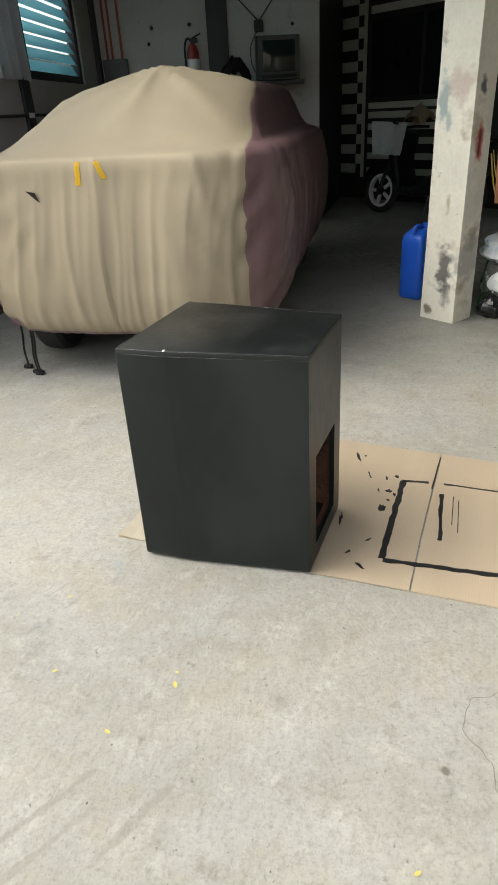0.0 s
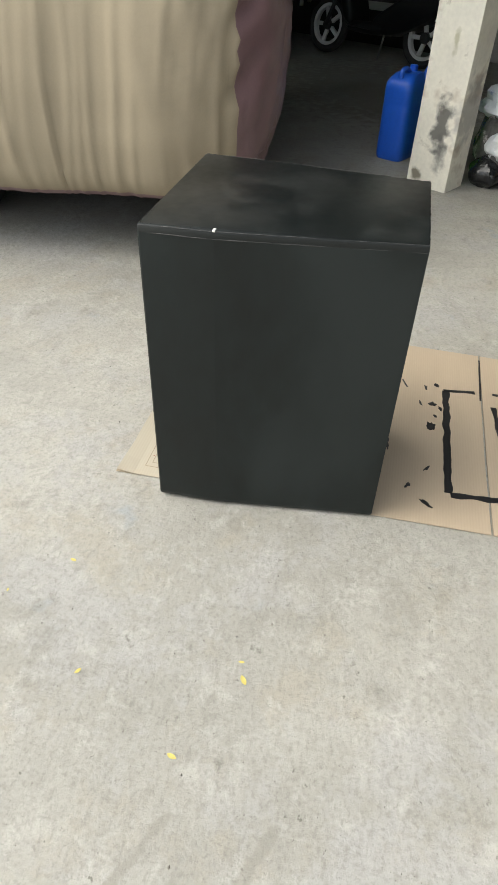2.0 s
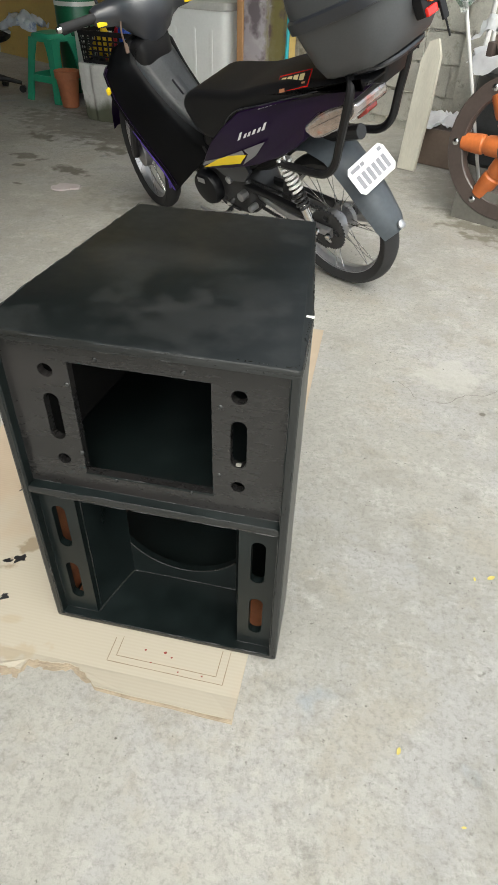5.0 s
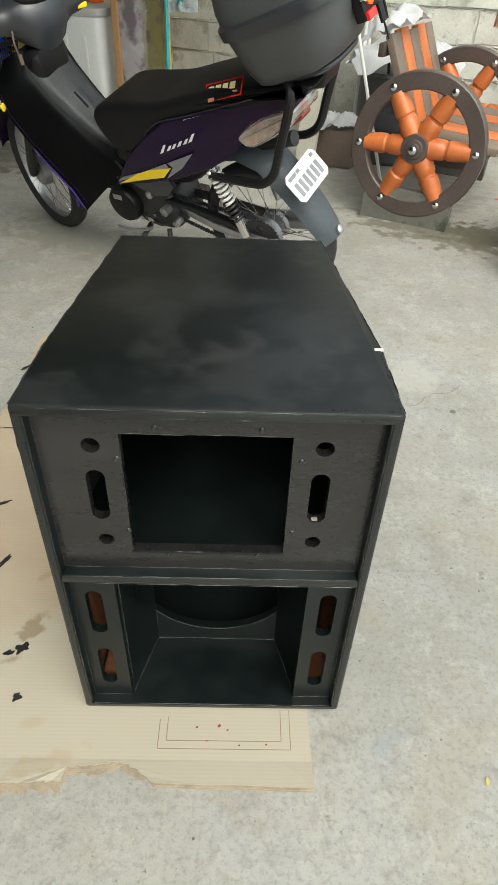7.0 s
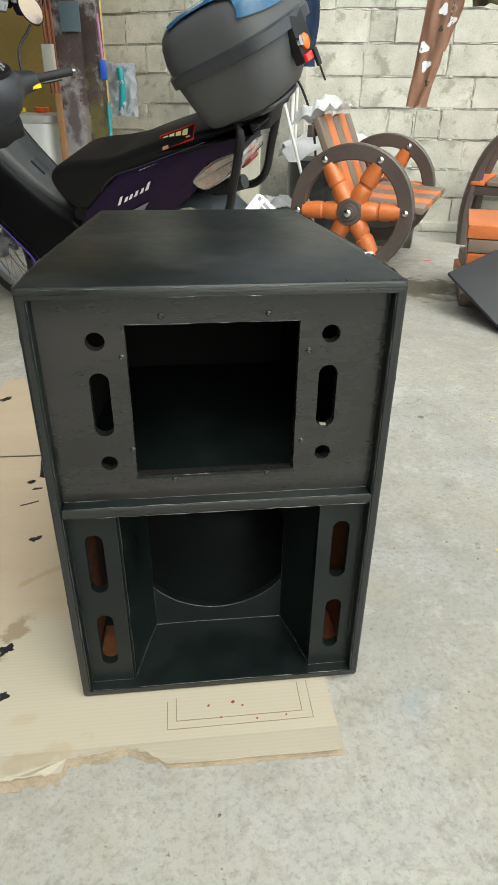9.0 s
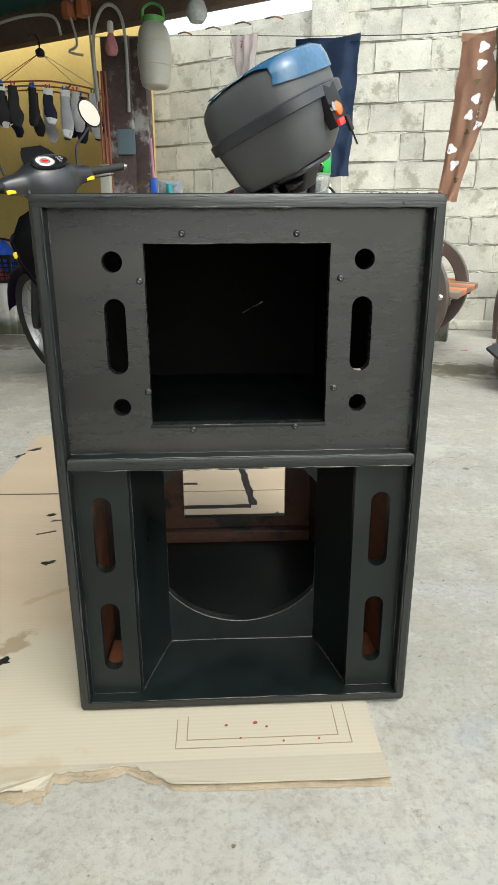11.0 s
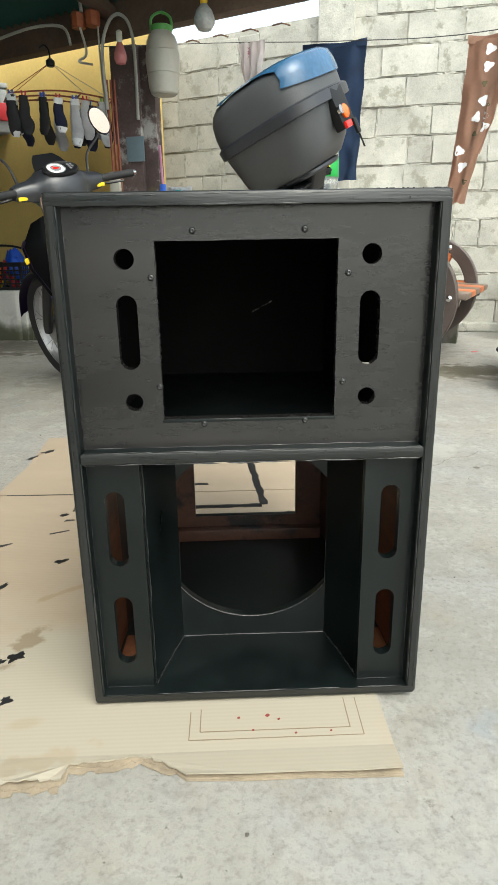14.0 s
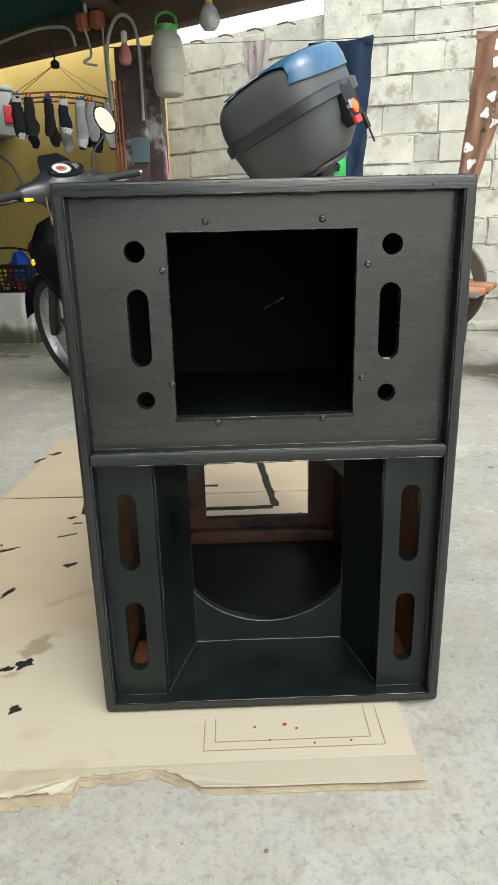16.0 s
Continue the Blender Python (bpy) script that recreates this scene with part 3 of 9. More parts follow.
def lay_blocks(wall, length, height, seed, first=0.03, shift=0.0):
    """Blocks of uneven depth and edge, each its own piece, a few shapes shared by all."""
    random.seed(seed)
    shapes = []
    for k in range(6):
        bm = B()
        w, h = 0.382 + random.uniform(-0.005, 0.003), 0.180 + random.uniform(-0.005, 0.003)
        box(bm, (-w / 2, -0.004, -h / 2), (w / 2, 0.03, h / 2))
        bmesh.ops.subdivide_edges(bm, edges=[e for e in bm.edges if abs(e.verts[0].co.y - e.verts[1].co.y) < 0.01], cuts=2, use_grid_fill=True)
        for v in bm.verts:
            v.co.x += 0.005 * noise.noise(Vector((v.co.x * 9 + k * 5, v.co.z * 12, 1)))
            v.co.z += 0.004 * noise.noise(Vector((v.co.x * 9 + k * 5, v.co.z * 12, 7)))
            if v.co.y < 0 and abs(v.co.x) < w * 0.3:
                v.co.y -= 0.002
        shapes.append(link_mesh("concrete_block", bm, M["block"]))
    half = B()
    box(half, (-0.085, -0.004, -0.088), (0.085, 0.03, 0.088), 0.004, segs=1)
    half = link_mesh("concrete_block", half, M["block"])
    k = 0
    z = first
    beads = B()

    def bead(p, q):
        """Mortar squeezed out along a joint."""
        n = max(2, int((q - p).length / 0.013))
        d = (q - p).normalized()
        side = Vector((d.z, 0, -d.x))
        last = None
        for i in range(n + 1):
            c = p.lerp(q, i / n)
            a = noise.noise(c * 14 + Vector((seed, 0, 0)))
            r = max(0.0008, 0.003 + 0.012 * a + 0.009 * noise.noise(c * 3.1) + 0.004 * noise.noise(c * 55))
            c = c + side * 0.006 * noise.noise(c * 22 + Vector((0, seed, 0)))
            out = max(-0.004, 0.003 + 0.014 * noise.noise(c * 30) + 0.008 * noise.noise(c * 70))
            ring = [beads.verts.new(c + side * u * r + Vector((0, -v * out, 0))) for u, v in ((-1.2, -0.6), (-0.8, 0.55), (0, 1), (0.8, 0.55), (1.2, -0.6))]
            if last:
                for j in range(4):
                    beads.faces.new((last[j], last[j + 1], ring[j + 1], ring[j]))
            last = ring

    while z + 0.19 < height:
        x = -0.2 if k % 2 else 0.0
        x += shift + random.uniform(-0.03, 0.03)
        bead(Vector((0, 0, z)), Vector((length, 0, z)))
        while x < length:
            if random.random() < 0.13:
                me, w = half, 0.188
            else:
                me, w = random.choice(shapes), 0.39
            if x > 0 and x + w < length + 0.02:
                ob = new("concrete_block", me)
                ob.parent = wall
                ob.matrix_local = Matrix.Translation((x + w / 2, random.uniform(-0.004, 0.004), z + 0.098)) @ Matrix.Rotation(radians(random.uniform(-0.5, 0.5)), 4, 'Y') @ Matrix.Rotation(radians(random.uniform(-0.4, 0.4)), 4, 'Z')
            x += w
            if 0 < x < length:
                bead(Vector((x, 0, z)), Vector((x, 0, z + 0.19)))
        z += 0.1965
        k += 1
    tagged(part("mortar_beads", beads, M["mortar"], wall), "rough pale mortar squeezed out of the joints", kind="stuff")


COL = Vector((0.80, 4.36, 0))                      # where the two runs meet
wall_right = block_wall("wall_yard", COL, radians(-13.5), 3.6, 3.15, 1, "bare grey hollow-block yard wall with rough mortar joints")
wall_left = block_wall("wall_yard_left", Vector((-1.15, 5.485, 0)), radians(-30), 2.2, 2.24, 9, "bare grey hollow-block wall beside the ochre lean-to")
bm = box(B(), (-0.13, -0.03, 0), (0.13, 0.16, 3.15), 0.008)
single("column", bm, M["mortar"], "plain cement column in the block wall", "column", Matrix.Translation(COL) @ Matrix.Rotation(radians(-20), 4, 'Z'), kind="structure")
bm = box(B(), (0, 0, 0), (3.6, 0.10, 0.07), 0.02)
single("trim", bm, M["mortar"], "spilled cement footing along the block wall", "footing", Matrix.Translation(COL) @ Matrix.Rotation(radians(-13.5), 4, 'Z') @ Matrix.Translation((0.1, -0.09, 0)), kind="structure")

# the ochre lean-to wall with its post, beam and eave
slab("wall_ochre", hs(-2.78, 3.68)[:2], hs(H_U, 3.68)[:2], 0, 2.45, 0.12, M["yellow"], "ochre painted lean-to wall", side=-1)
bm = B()
box(bm, (-0.16, -0.06, 0), (0.04, 0.06, 1.97), 0.006)
box(bm, (0.04, -0.02, 0), (0.14, 0.09, 1.97), 0.006)
for v in bm.verts:
    v.co.x += 0.006 * noise.noise(v.co * 3)
stain(M["post"], (((-0.06, 0, 0.55), (0.12, 0.3, 0.45), 0, (0.40, 0.37, 0.39), 0.85), ((-0.05, -0.06, 0.75), (0.05, 0.2, 0.16), 0, (0.09, 0.07, 0.08), 0.8), ((0.10, 0, 0.45), (0.07, 0.3, 0.55), 0, (0.17, 0.15, 0.045), 0.85)), 14, 2.2)
single("wooden_post", bm, M["post"], "peeling maroon wooden post with pale plaster patches", "post", Matrix.Translation((-0.63, 4.12, 0)) @ Matrix.Rotation(radians(-15), 4, 'Z'), kind="structure")
bm = B()
m, h = frame_of(hs(-1.02, 3.2, 2.145), hs(-6.7, 3.2, 2.13))
box(bm, (-0.05, -0.12, 0), (0.05, 0.12, h), 0.008, m)
single("beam", bm, M["beam"], "weathered brown beam under the roof edge", "beam", kind="structure")
bm = B()
m, h = frame_of(hs(-1.0, 3.31, 2.24), hs(-6.7, 3.31, 2.24))
box(bm, (-0.06, -0.012, 0), (0.06, 0.012, h), 0.003, m)
single("fascia", bm, M["beam"], "dark board along the roof edge", "fascia", kind="structure")
for k in range(5):
    u = -1.4 - 1.3 * k
    bm = B()
    m, h = frame_of(hs(u, 3.25, roof_z(3.25) + 0.03), hs(u, -7.5, roof_z(-7.5) + 0.03))
    box(bm, (-0.05, -0.03, 0), (0.05, 0.03, h), 0.005, m)
    single("rafter", bm, M["beam"], "dark rafter under the metal roof", "rafter", kind="structure", group="rafters")

# window wall beside the car, opening cut through
d = (W1B - W1A)
LW = d.length
W1M = Matrix.Translation((*W1A, 0)) @ Matrix(((CX.x, -CX.y, 0, 0), (CX.y, CX.x, 0, 0), (0, 0, 1, 0), (0, 0, 0, 1)))
WIN = (1.95, 1.62, 6.15, 2.9)
bm = plate(B(), rect(1.55, 0, LW, 3.2), [rect(*WIN)], 0.14, Matrix.Translation((0, 0.14, 0)) @ FRONT)
single("wall_garage_side", bm, M["plaster"], "dim grey plastered garage wall with a louvred window", "wall", W1M, kind="structure", smooth=None)

bm = box(B(), (1.55, -0.02, 0), (LW, -0.001, 0.2), 0.003)
single("baseboard", bm, M["beam"], "dark painted band along the foot of the garage wall", "baseboard", W1M, kind="structure")

# ---- square pillar ----
PU, PV = (-2.70, -2.505), (-0.82, -0.57)
bm = B()
rings = []
for k in range(33):
    z = 3.0 * k / 32
    ring = []
    for (a, b), cnt in ((((PU[0], PV[0]), (PU[1], PV[0])), 6), (((PU[1], PV[0]), (PU[1], PV[1])), 6), (((PU[1], PV[1]), (PU[0], PV[1])), 6), (((PU[0], PV[1]), (PU[0], PV[0])), 6)):
        for i in range(cnt):
            f = i / cnt
            p = Vector((a[0] + (b[0] - a[0]) * f, a[1] + (b[1] - a[1]) * f, z))
            c = Vector(((PU[0] + PU[1]) / 2, (PV[0] + PV[1]) / 2, z))
            n3 = noise.noise(Vector((p.x * 8, p.y * 8, z * 4)))
            corner = 0.988 if i == 0 else 1.0
            ring.append(c + (p - c) * corner * (1 + 0.025 * n3 + (0.02 if k < 2 else 0)))
    rings.append(ring)
loft(bm, rings)
pil = single("pillar", bm, M["pillar"], "square concrete pillar with flaking white paint and smudges", "pillar", HOUSE, kind="structure", smooth=40)

# ---- the speaker cabinet ----
Z0, ZT = 0.007, 0.722                     # underside and top
T = 0.0155                                # board
PLAN = [(-0.244, 0.0), (0.239, 0.0), (0.234, 0.152), (0.184, 0.547), (-0.192, 0.547), (-0.2365, 0.152)]


def ease_front(poly, r=0.005):
    """The plan with its two front corners rounded."""
    out = []
    for x, y in poly:
        if y == 0.0:
            s = 1 if x > 0 else -1
            arc = [(x - s * r, 0.0), (x - s * r * 0.29, r * 0.29), (x, r)]
            out += arc if s > 0 else arc[::-1]
        else:
            out.append((x, y))
    return out


def inset(poly, d):
    c = Vector((sum(p[0] for p in poly) / len(poly), sum(p[1] for p in poly) / len(poly)))
    out = []
    k = len(poly)
    for i in range(k):
        a, b, e = Vector(poly[i - 1]), Vector(poly[i]), Vector(poly[(i + 1) % k])
        n1 = Vector((-(b - a).y, (b - a).x)).normalized()
        n2 = Vector((-(e - b).y, (e - b).x)).normalized()
        h = (n1 + n2).normalized()
        out.append(tuple(b + h * d / max(0.3, h.dot(n1))))
    return out


def soft_plate(poly, z0, z1, r=0.004, ends="both"):
    """A board with eased edges."""
    bm = B()
    rings = []
    steps = [(r, z0), (0.3 * r, z0 + 0.3 * r), (0, z0 + r), (0, z1 - r), (0.3 * r, z1 - 0.3 * r), (r, z1)]
    if ends == "top":
        steps = [(0, z0)] + steps[3:]
    if ends == "bottom":
        steps = steps[:3] + [(0, z1)]
    for d, z in steps:
        rings.append([(x, y, z) for x, y in inset(poly, d)])
    return loft(bm, rings)


cab = thing("speaker_cabinet", "large black-painted empty plywood speaker cabinet standing on cardboard", "speaker cabinet")
EASED = ease_front(PLAN)


def mark_front(bm, slot_no, depth=0.0012):
    """Gives the faces in the front plane a material of their own."""
    bmesh.ops.recalc_face_normals(bm, faces=bm.faces)
    for f in bm.faces:
        if f.normal.y < -0.8 and f.calc_center_median().y < depth:
            f.material_index = slot_no


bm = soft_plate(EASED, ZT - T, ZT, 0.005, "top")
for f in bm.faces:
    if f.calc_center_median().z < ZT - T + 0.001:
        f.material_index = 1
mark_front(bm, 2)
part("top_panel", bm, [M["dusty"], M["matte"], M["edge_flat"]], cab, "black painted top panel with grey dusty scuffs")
bm = soft_plate(EASED, Z0, Z0 + T, 0.008, "bottom")
mark_front(bm, 1)
part("bottom_panel", bm, [M["paint"], M["edge_flat"]], cab)
for s in (1, -1):
    o = sorted((p for p in EASED if p[0] * s > 0.1), key=lambda p: p[1])
    edge, fold, back = PLAN[1 if s > 0 else 0], PLAN[2 if s > 0 else 5], PLAN[3 if s > 0 else 4]
    inner = [(edge[0] - (T - 0.003) * s, 0.0), (edge[0] - T * s, 0.003), (fold[0] - T * s, fold[1]), (back[0] - T * s, back[1])]
    ring = o + inner[::-1]
    bm = B()
    loft(bm, [[(x, y, z) for x, y in ring] for z in (Z0 + T, ZT - T)])
    # behind the baffles and under the divider the inner faces stay bare plywood
    bmesh.ops.bisect_plane(bm, geom=bm.verts[:] + bm.edges[:] + bm.faces[:], plane_co=(0, 0.035, 0), plane_no=(0, 1, 0))
    bmesh.ops.bisect_plane(bm, geom=bm.verts[:] + bm.edges[:] + bm.faces[:], plane_co=(0, 0, 0.39), plane_no=(0, 0, 1))
    bmesh.ops.bisect_plane(bm, geom=bm.verts[:] + bm.edges[:] + bm.faces[:], plane_co=(0, 0.17, 0), plane_no=(0, 1, 0))
    mark_front(bm, 3)
    # past y 0.17 the inner faces take the darker ply for the unlit depth
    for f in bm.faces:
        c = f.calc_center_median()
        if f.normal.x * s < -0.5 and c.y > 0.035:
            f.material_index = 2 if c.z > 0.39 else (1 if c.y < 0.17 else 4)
    part("side_panel", bm, [M["paint"], M["ply"], M["matte"], M["edge_upright"], M["smeared_shade_ply"]], cab, "black side panel folded where the cabinet tapers", smooth=3.5)
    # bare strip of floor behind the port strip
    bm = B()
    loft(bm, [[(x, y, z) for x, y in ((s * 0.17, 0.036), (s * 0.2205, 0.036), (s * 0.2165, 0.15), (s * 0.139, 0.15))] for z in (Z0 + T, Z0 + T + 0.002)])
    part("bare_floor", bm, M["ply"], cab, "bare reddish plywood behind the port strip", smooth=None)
# back board with its low opening
bm = plate(B(), rect(-0.176, Z0 + T, 0.168, ZT - T), [rect(-0.116, 0.072, 0.112, 0.385)], T, Matrix.Translation((0, 0.547, 0)) @ FRONT @ Matrix.Translation((0, 0, 0)))
bmesh.ops.recalc_face_normals(bm, faces=bm.faces)
# above the divider the back takes the chamber's shade black
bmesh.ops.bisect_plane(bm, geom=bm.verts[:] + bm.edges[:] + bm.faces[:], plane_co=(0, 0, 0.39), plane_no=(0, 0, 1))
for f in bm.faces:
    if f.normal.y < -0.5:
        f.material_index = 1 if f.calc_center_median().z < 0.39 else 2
part("back_panel", bm, [M["paint"], M["smeared_shade_ply"], M["matte"]], cab, "black back panel with a square opening low down")
part("batten", box(B(), (-0.17, 0.505, Z0 + T), (0.165, 0.53, Z0 + T + 0.026), 0.002), M["smeared_shade_ply"], cab, "bare reddish plywood batten")
# divider and baffles, set back from the rim
bm = soft_plate([(-0.2285, 0.0), (0.2235, 0.0), (0.2185, 0.152), (0.168, 0.53), (-0.176, 0.53), (-0.221, 0.152)], 0.386, 0.403, 0.0035)
mark_front(bm, 1, 0.003)
part("divider", bm, [M["paint"], M["edge_flat"]], cab)
RB = 0.020
bm = plate(B(), rect(-0.2285, 0.4025, 0.2235, ZT - T), [rect(-0.119, 0.442, 0.107, 0.667), circle(-0.157, 0.646, 0.0125, 20), circle(0.149, 0.648, 0.0125, 20),
           circle(-0.156, 0.466, 0.0115, 20), circle(0.149, 0.468, 0.0115, 20), slot(-0.1575, 0.556, 0.026, 0.094), slot(0.149, 0.557, 0.026, 0.094)], T,
           Matrix.Translation((0, RB + T, 0)) @ FRONT)
horn = part("horn_baffle", bm, M["baffle"], cab, "black upper baffle with a square horn cutout and handle slots", smooth=None)
for x, z in ((-0.072, 0.678), (0.065, 0.678), (-0.125, 0.624), (0.12, 0.626), (-0.122, 0.486), (0.117, 0.488), (-0.066, 0.435), (0.068, 0.437)):
    bm = B()
    lathe(bm, [(0.0048, -0.001), (0.0042, 0.0006), (0.0034, 0.0012), (0.003, 0.0026), (0.0018, 0.0031), (0.0004, 0.0024)], 12, Matrix.Translation((x, RB, z)) @ Matrix.Rotation(radians(90), 4, 'X'))
    part("screw_head", bm, M["ridge"], horn)
bm = B()
box(bm, (-0.121, RB - 0.001, 0.4375), (0.109, RB + T, 0.4418), 0.001)
part("cutout_lip", bm, M["paint"], horn)
for s in (1, -1):
    cx = 0.189 if s > 0 else -0.1935
    a, b = (0.1525, 0.2235) if s > 0 else (-0.2285, -0.1565)
    bm = plate(B(), rect(a, Z0 + T, b, 0.386), [slot(cx, 0.284, 0.027, 0.114), slot(cx, 0.1215, 0.027, 0.112)], T, Matrix.Translation((0, RB + T, 0)) @ FRONT)
    part("port_strip", bm, M["paint"], cab, "black port strip with two upright slots", smooth=None)
    # splayed cheek from the strip back to the driver board
    bm = B()
    ring = [(s * 0.1545, RB + T), (s * 0.12, 0.147), (s * 0.12 + s * T, 0.150), (s * 0.1545 + s * 0.012, RB + T)]
    loft(bm, [[(x, y, z) for x, y in ring] for z in (Z0 + T, 0.386)])
    part("cheek", bm, M["paint"], cab, smooth=None)
hole = [p for p in circle(0, 0.211, 0.153, 56)]
clip = []
for x, y in hole:
    clip.append((max(-0.134, min(0.134, x)), y))
bm = plate(B(), rect(-0.137, Z0 + T, 0.137, 0.386), [[(x, y) for x, y in clip]], T, Matrix.Translation((0, 0.147 + T, 0)) @ FRONT)
part("driver_board", bm, M["paint"], cab, "black board with a large round driver cutout", smooth=None)
# bead of filler along the floor of the mouth
bm = B()
tube(bm, [(-0.12, 0.146, Z0 + T), (-0.04, 0.1465, Z0 + T + 0.0005), (0.05, 0.146, Z0 + T), (0.12, 0.146, Z0 + T)], [0.0017, 0.0008, 0.0015, 0.0009, 0.0018], 6)
part("filler_bead", bm, M["bead"], cab)
# pale bead in place of the lit lower edge of the cutout
bm = B()
tube(bm, [(max(-0.134, min(0.134, 0.153 * math.cos(radians(a)))), 0.1465, 0.211 + 0.153 * math.sin(radians(a))) for a in range(206, 335, 8)], 0.0014, 6)
part("cutout_rim", bm, M["bead"], cab, "paler bead painting the lit rim of the round driver cutout")
for s in (1, -1):
    bm = B()
    tube(bm, [(s * 0.154, RB + 0.004, Z0 + T), (s * 0.138, 0.085, Z0 + T + 0.0005), (s * 0.1205, 0.145, Z0 + T)], 0.0016, 6)
    part("filler_bead", bm, M["bead"], cab)
bm = B()
box(bm, (0.222, 0.148, ZT - 0.002), (0.2345, 0.1535, ZT + 0.0012), 0.001)
part("paint_chip", bm, M["chip"], cab, "pale chipped spot on the top edge")

bm = B()
box(bm, (0.1435, RB + 0.003, 0.5095), (0.1525, RB + T * 0.7, 0.5112), 0.001)
part("slot_chip", bm, M["palechip"], horn, "pale bare spot at the foot of a handle slot")

# thick brushed paint: uneven ridges along edges and corners, and a few bare flecks; edge highlights are painted in as
# paler colour
def paint_ridge(bm, p, q, r, seed, gaps=0.3):
    """A thin uneven run of paint that comes and goes along a line."""
    p, q = Vector(p), Vector(q)
    d = (q - p).normalized()
    side = d.cross(Vector((0, 0, 1)) if abs(d.z) < 0.9 else Vector((1, 0, 0))).normalized()
    up = d.cross(side)
    cnt = max(4, int((q - p).length / 0.004))
    rings = []
    for i in range(cnt + 1):
        c = p.lerp(q, i / cnt)
        k = max(0.03, noise.noise(c * 28 + Vector((seed, 0, 0))) * 0.9 + 0.7 - gaps + 0.5 * noise.noise(c * 90 + Vector((0, seed, 0))))
        c = c + (side * noise.noise(c * 40 + Vector((seed, 3, 0))) + up * noise.noise(c * 40 + Vector((seed, 9, 0)))) * r * 0.4
        rings.append([c + (side * math.cos(a) + up * math.sin(a)) * r * k for a in (0, 1.05, 2.1, 3.14, 4.19, 5.24)])
    return loft(bm, rings)


def ridges(name, lines, r, parent, label, seed, mat="ridge"):
    bm = B()
    for i, (p, q) in enumerate(lines):
        paint_ridge(bm, p, q, r, seed + 13 * i)
    return tagged(part(name, bm, M[mat], parent, smooth=60), label, kind="stuff")


def fleck_run(lines, count, seed):
    """Small flat flecks scattered along edges; one mesh."""
    random.seed(seed)
    bm = B()
    for _ in range(count):
        p, q, side = (Vector(v) for v in random.choice(lines))
        d = (q - p).normalized()
        c = p.lerp(q, random.random() ** 0.8) + side * random.uniform(0, 0.003)
        ln, h = random.uniform(0.0008, 0.005) * random.random(), random.uniform(0.0003, 0.0009)
        nrm = d.cross(side).normalized() * 0.0005
        ring = [c + d * ln * math.cos(a) * random.uniform(0.6, 1) + side.normalized() * h * math.sin(a) for a in (0, 1, 2.1, 3.1, 4.2, 5.2)]
        loft(bm, [[v - nrm for v in ring], [v + nrm for v in ring]])
    return bm


YF, XR, XL = -0.0002, 0.239, -0.244
ridges("front_ridge", [((XL + 0.004, 0.001, ZT - 0.004), (XR - 0.004, 0.001, ZT - 0.004)), ((XL + 0.002, 0.003, 0.02), (XL + 0.002, 0.003, 0.715)), ((XR - 0.002, 0.003, 0.02), (XR - 0.002, 0.003, 0.715)),
                       ((-0.225, 0.0015, 0.4025), (0.22, 0.0015, 0.4025)), ((-0.225, 0.001, 0.386), (0.22, 0.001, 0.386)), ((-0.225, 0.002, Z0 + T), (0.22, 0.002, Z0 + T)),
                       ((XL + T - 0.001, 0.001, Z0 + T), (XL + T - 0.001, 0.001, ZT - T)), ((XR - T + 0.001, 0.001, Z0 + T), (XR - T + 0.001, 0.001, ZT - T)), ((-0.225, 0.001, ZT - T), (0.22, 0.001, ZT - T))],
       0.0016, cab, "thick glossy brush ridges along the front edges, coloured pale for their highlights", 4)
ridges("top_ridge", [((XR - 0.001, 0.005, ZT - 0.0015), (0.233, 0.152, ZT - 0.0015)), ((0.233, 0.152, ZT - 0.0015), (0.183, 0.545, ZT - 0.0015)), ((XL + 0.001, 0.005, ZT - 0.0015), (-0.2355, 0.152, ZT - 0.0015)),
                     ((-0.2355, 0.152, ZT - 0.0015), (-0.191, 0.545, ZT - 0.0015)), ((-0.19, 0.546, ZT - 0.0015), (0.183, 0.546, ZT - 0.0015)), ((XR + 0.0002, 0.004, ZT - T), (0.2342, 0.152, ZT - T)), ((0.2342, 0.152, ZT - T), (0.1842, 0.545, ZT - T))],
       0.0014, cab, "thick glossy brush ridges along the top edges, coloured pale for their highlights", 7)
ridges("corner_ridge", [((-0.227, RB - 0.0005, 0.4035), (0.222, RB - 0.0005, 0.4035)), ((-0.2275, RB, 0.41), (-0.2275, RB, 0.70)), ((0.2225, RB, 0.41), (0.2225, RB, 0.70)), ((-0.225, RB, Z0 + T + 0.001), (-0.157, RB, Z0 + T + 0.001)), ((0.153, RB, Z0 + T + 0.001), (0.22, RB, Z0 + T + 0.001)),
                        ((-0.2275, RB, 0.03), (-0.2275, RB, 0.385)), ((0.2225, RB, 0.03), (0.2225, RB, 0.385)), ((-0.1545, RB + T, 0.03), (-0.1545, RB + T, 0.385)), ((-0.12, 0.1465, 0.03), (-0.12, 0.1465, 0.2)), ((0.12, 0.1465, 0.03), (0.12, 0.1465, 0.2))],
       0.001, cab, "glossy paint gathered in the inner corners", 11)
ridges("cutout_ridge", [((-0.119, RB - 0.0003, 0.441), (0.107, RB - 0.0003, 0.441)), ((0.107, RB, 0.442), (0.107, RB, 0.667)), ((-0.119, RB, 0.442), (-0.119, RB, 0.667)), ((-0.119, RB, 0.667), (0.107, RB, 0.667))],
       0.0012, horn, "glossy paint ridge round the cutout", 17)
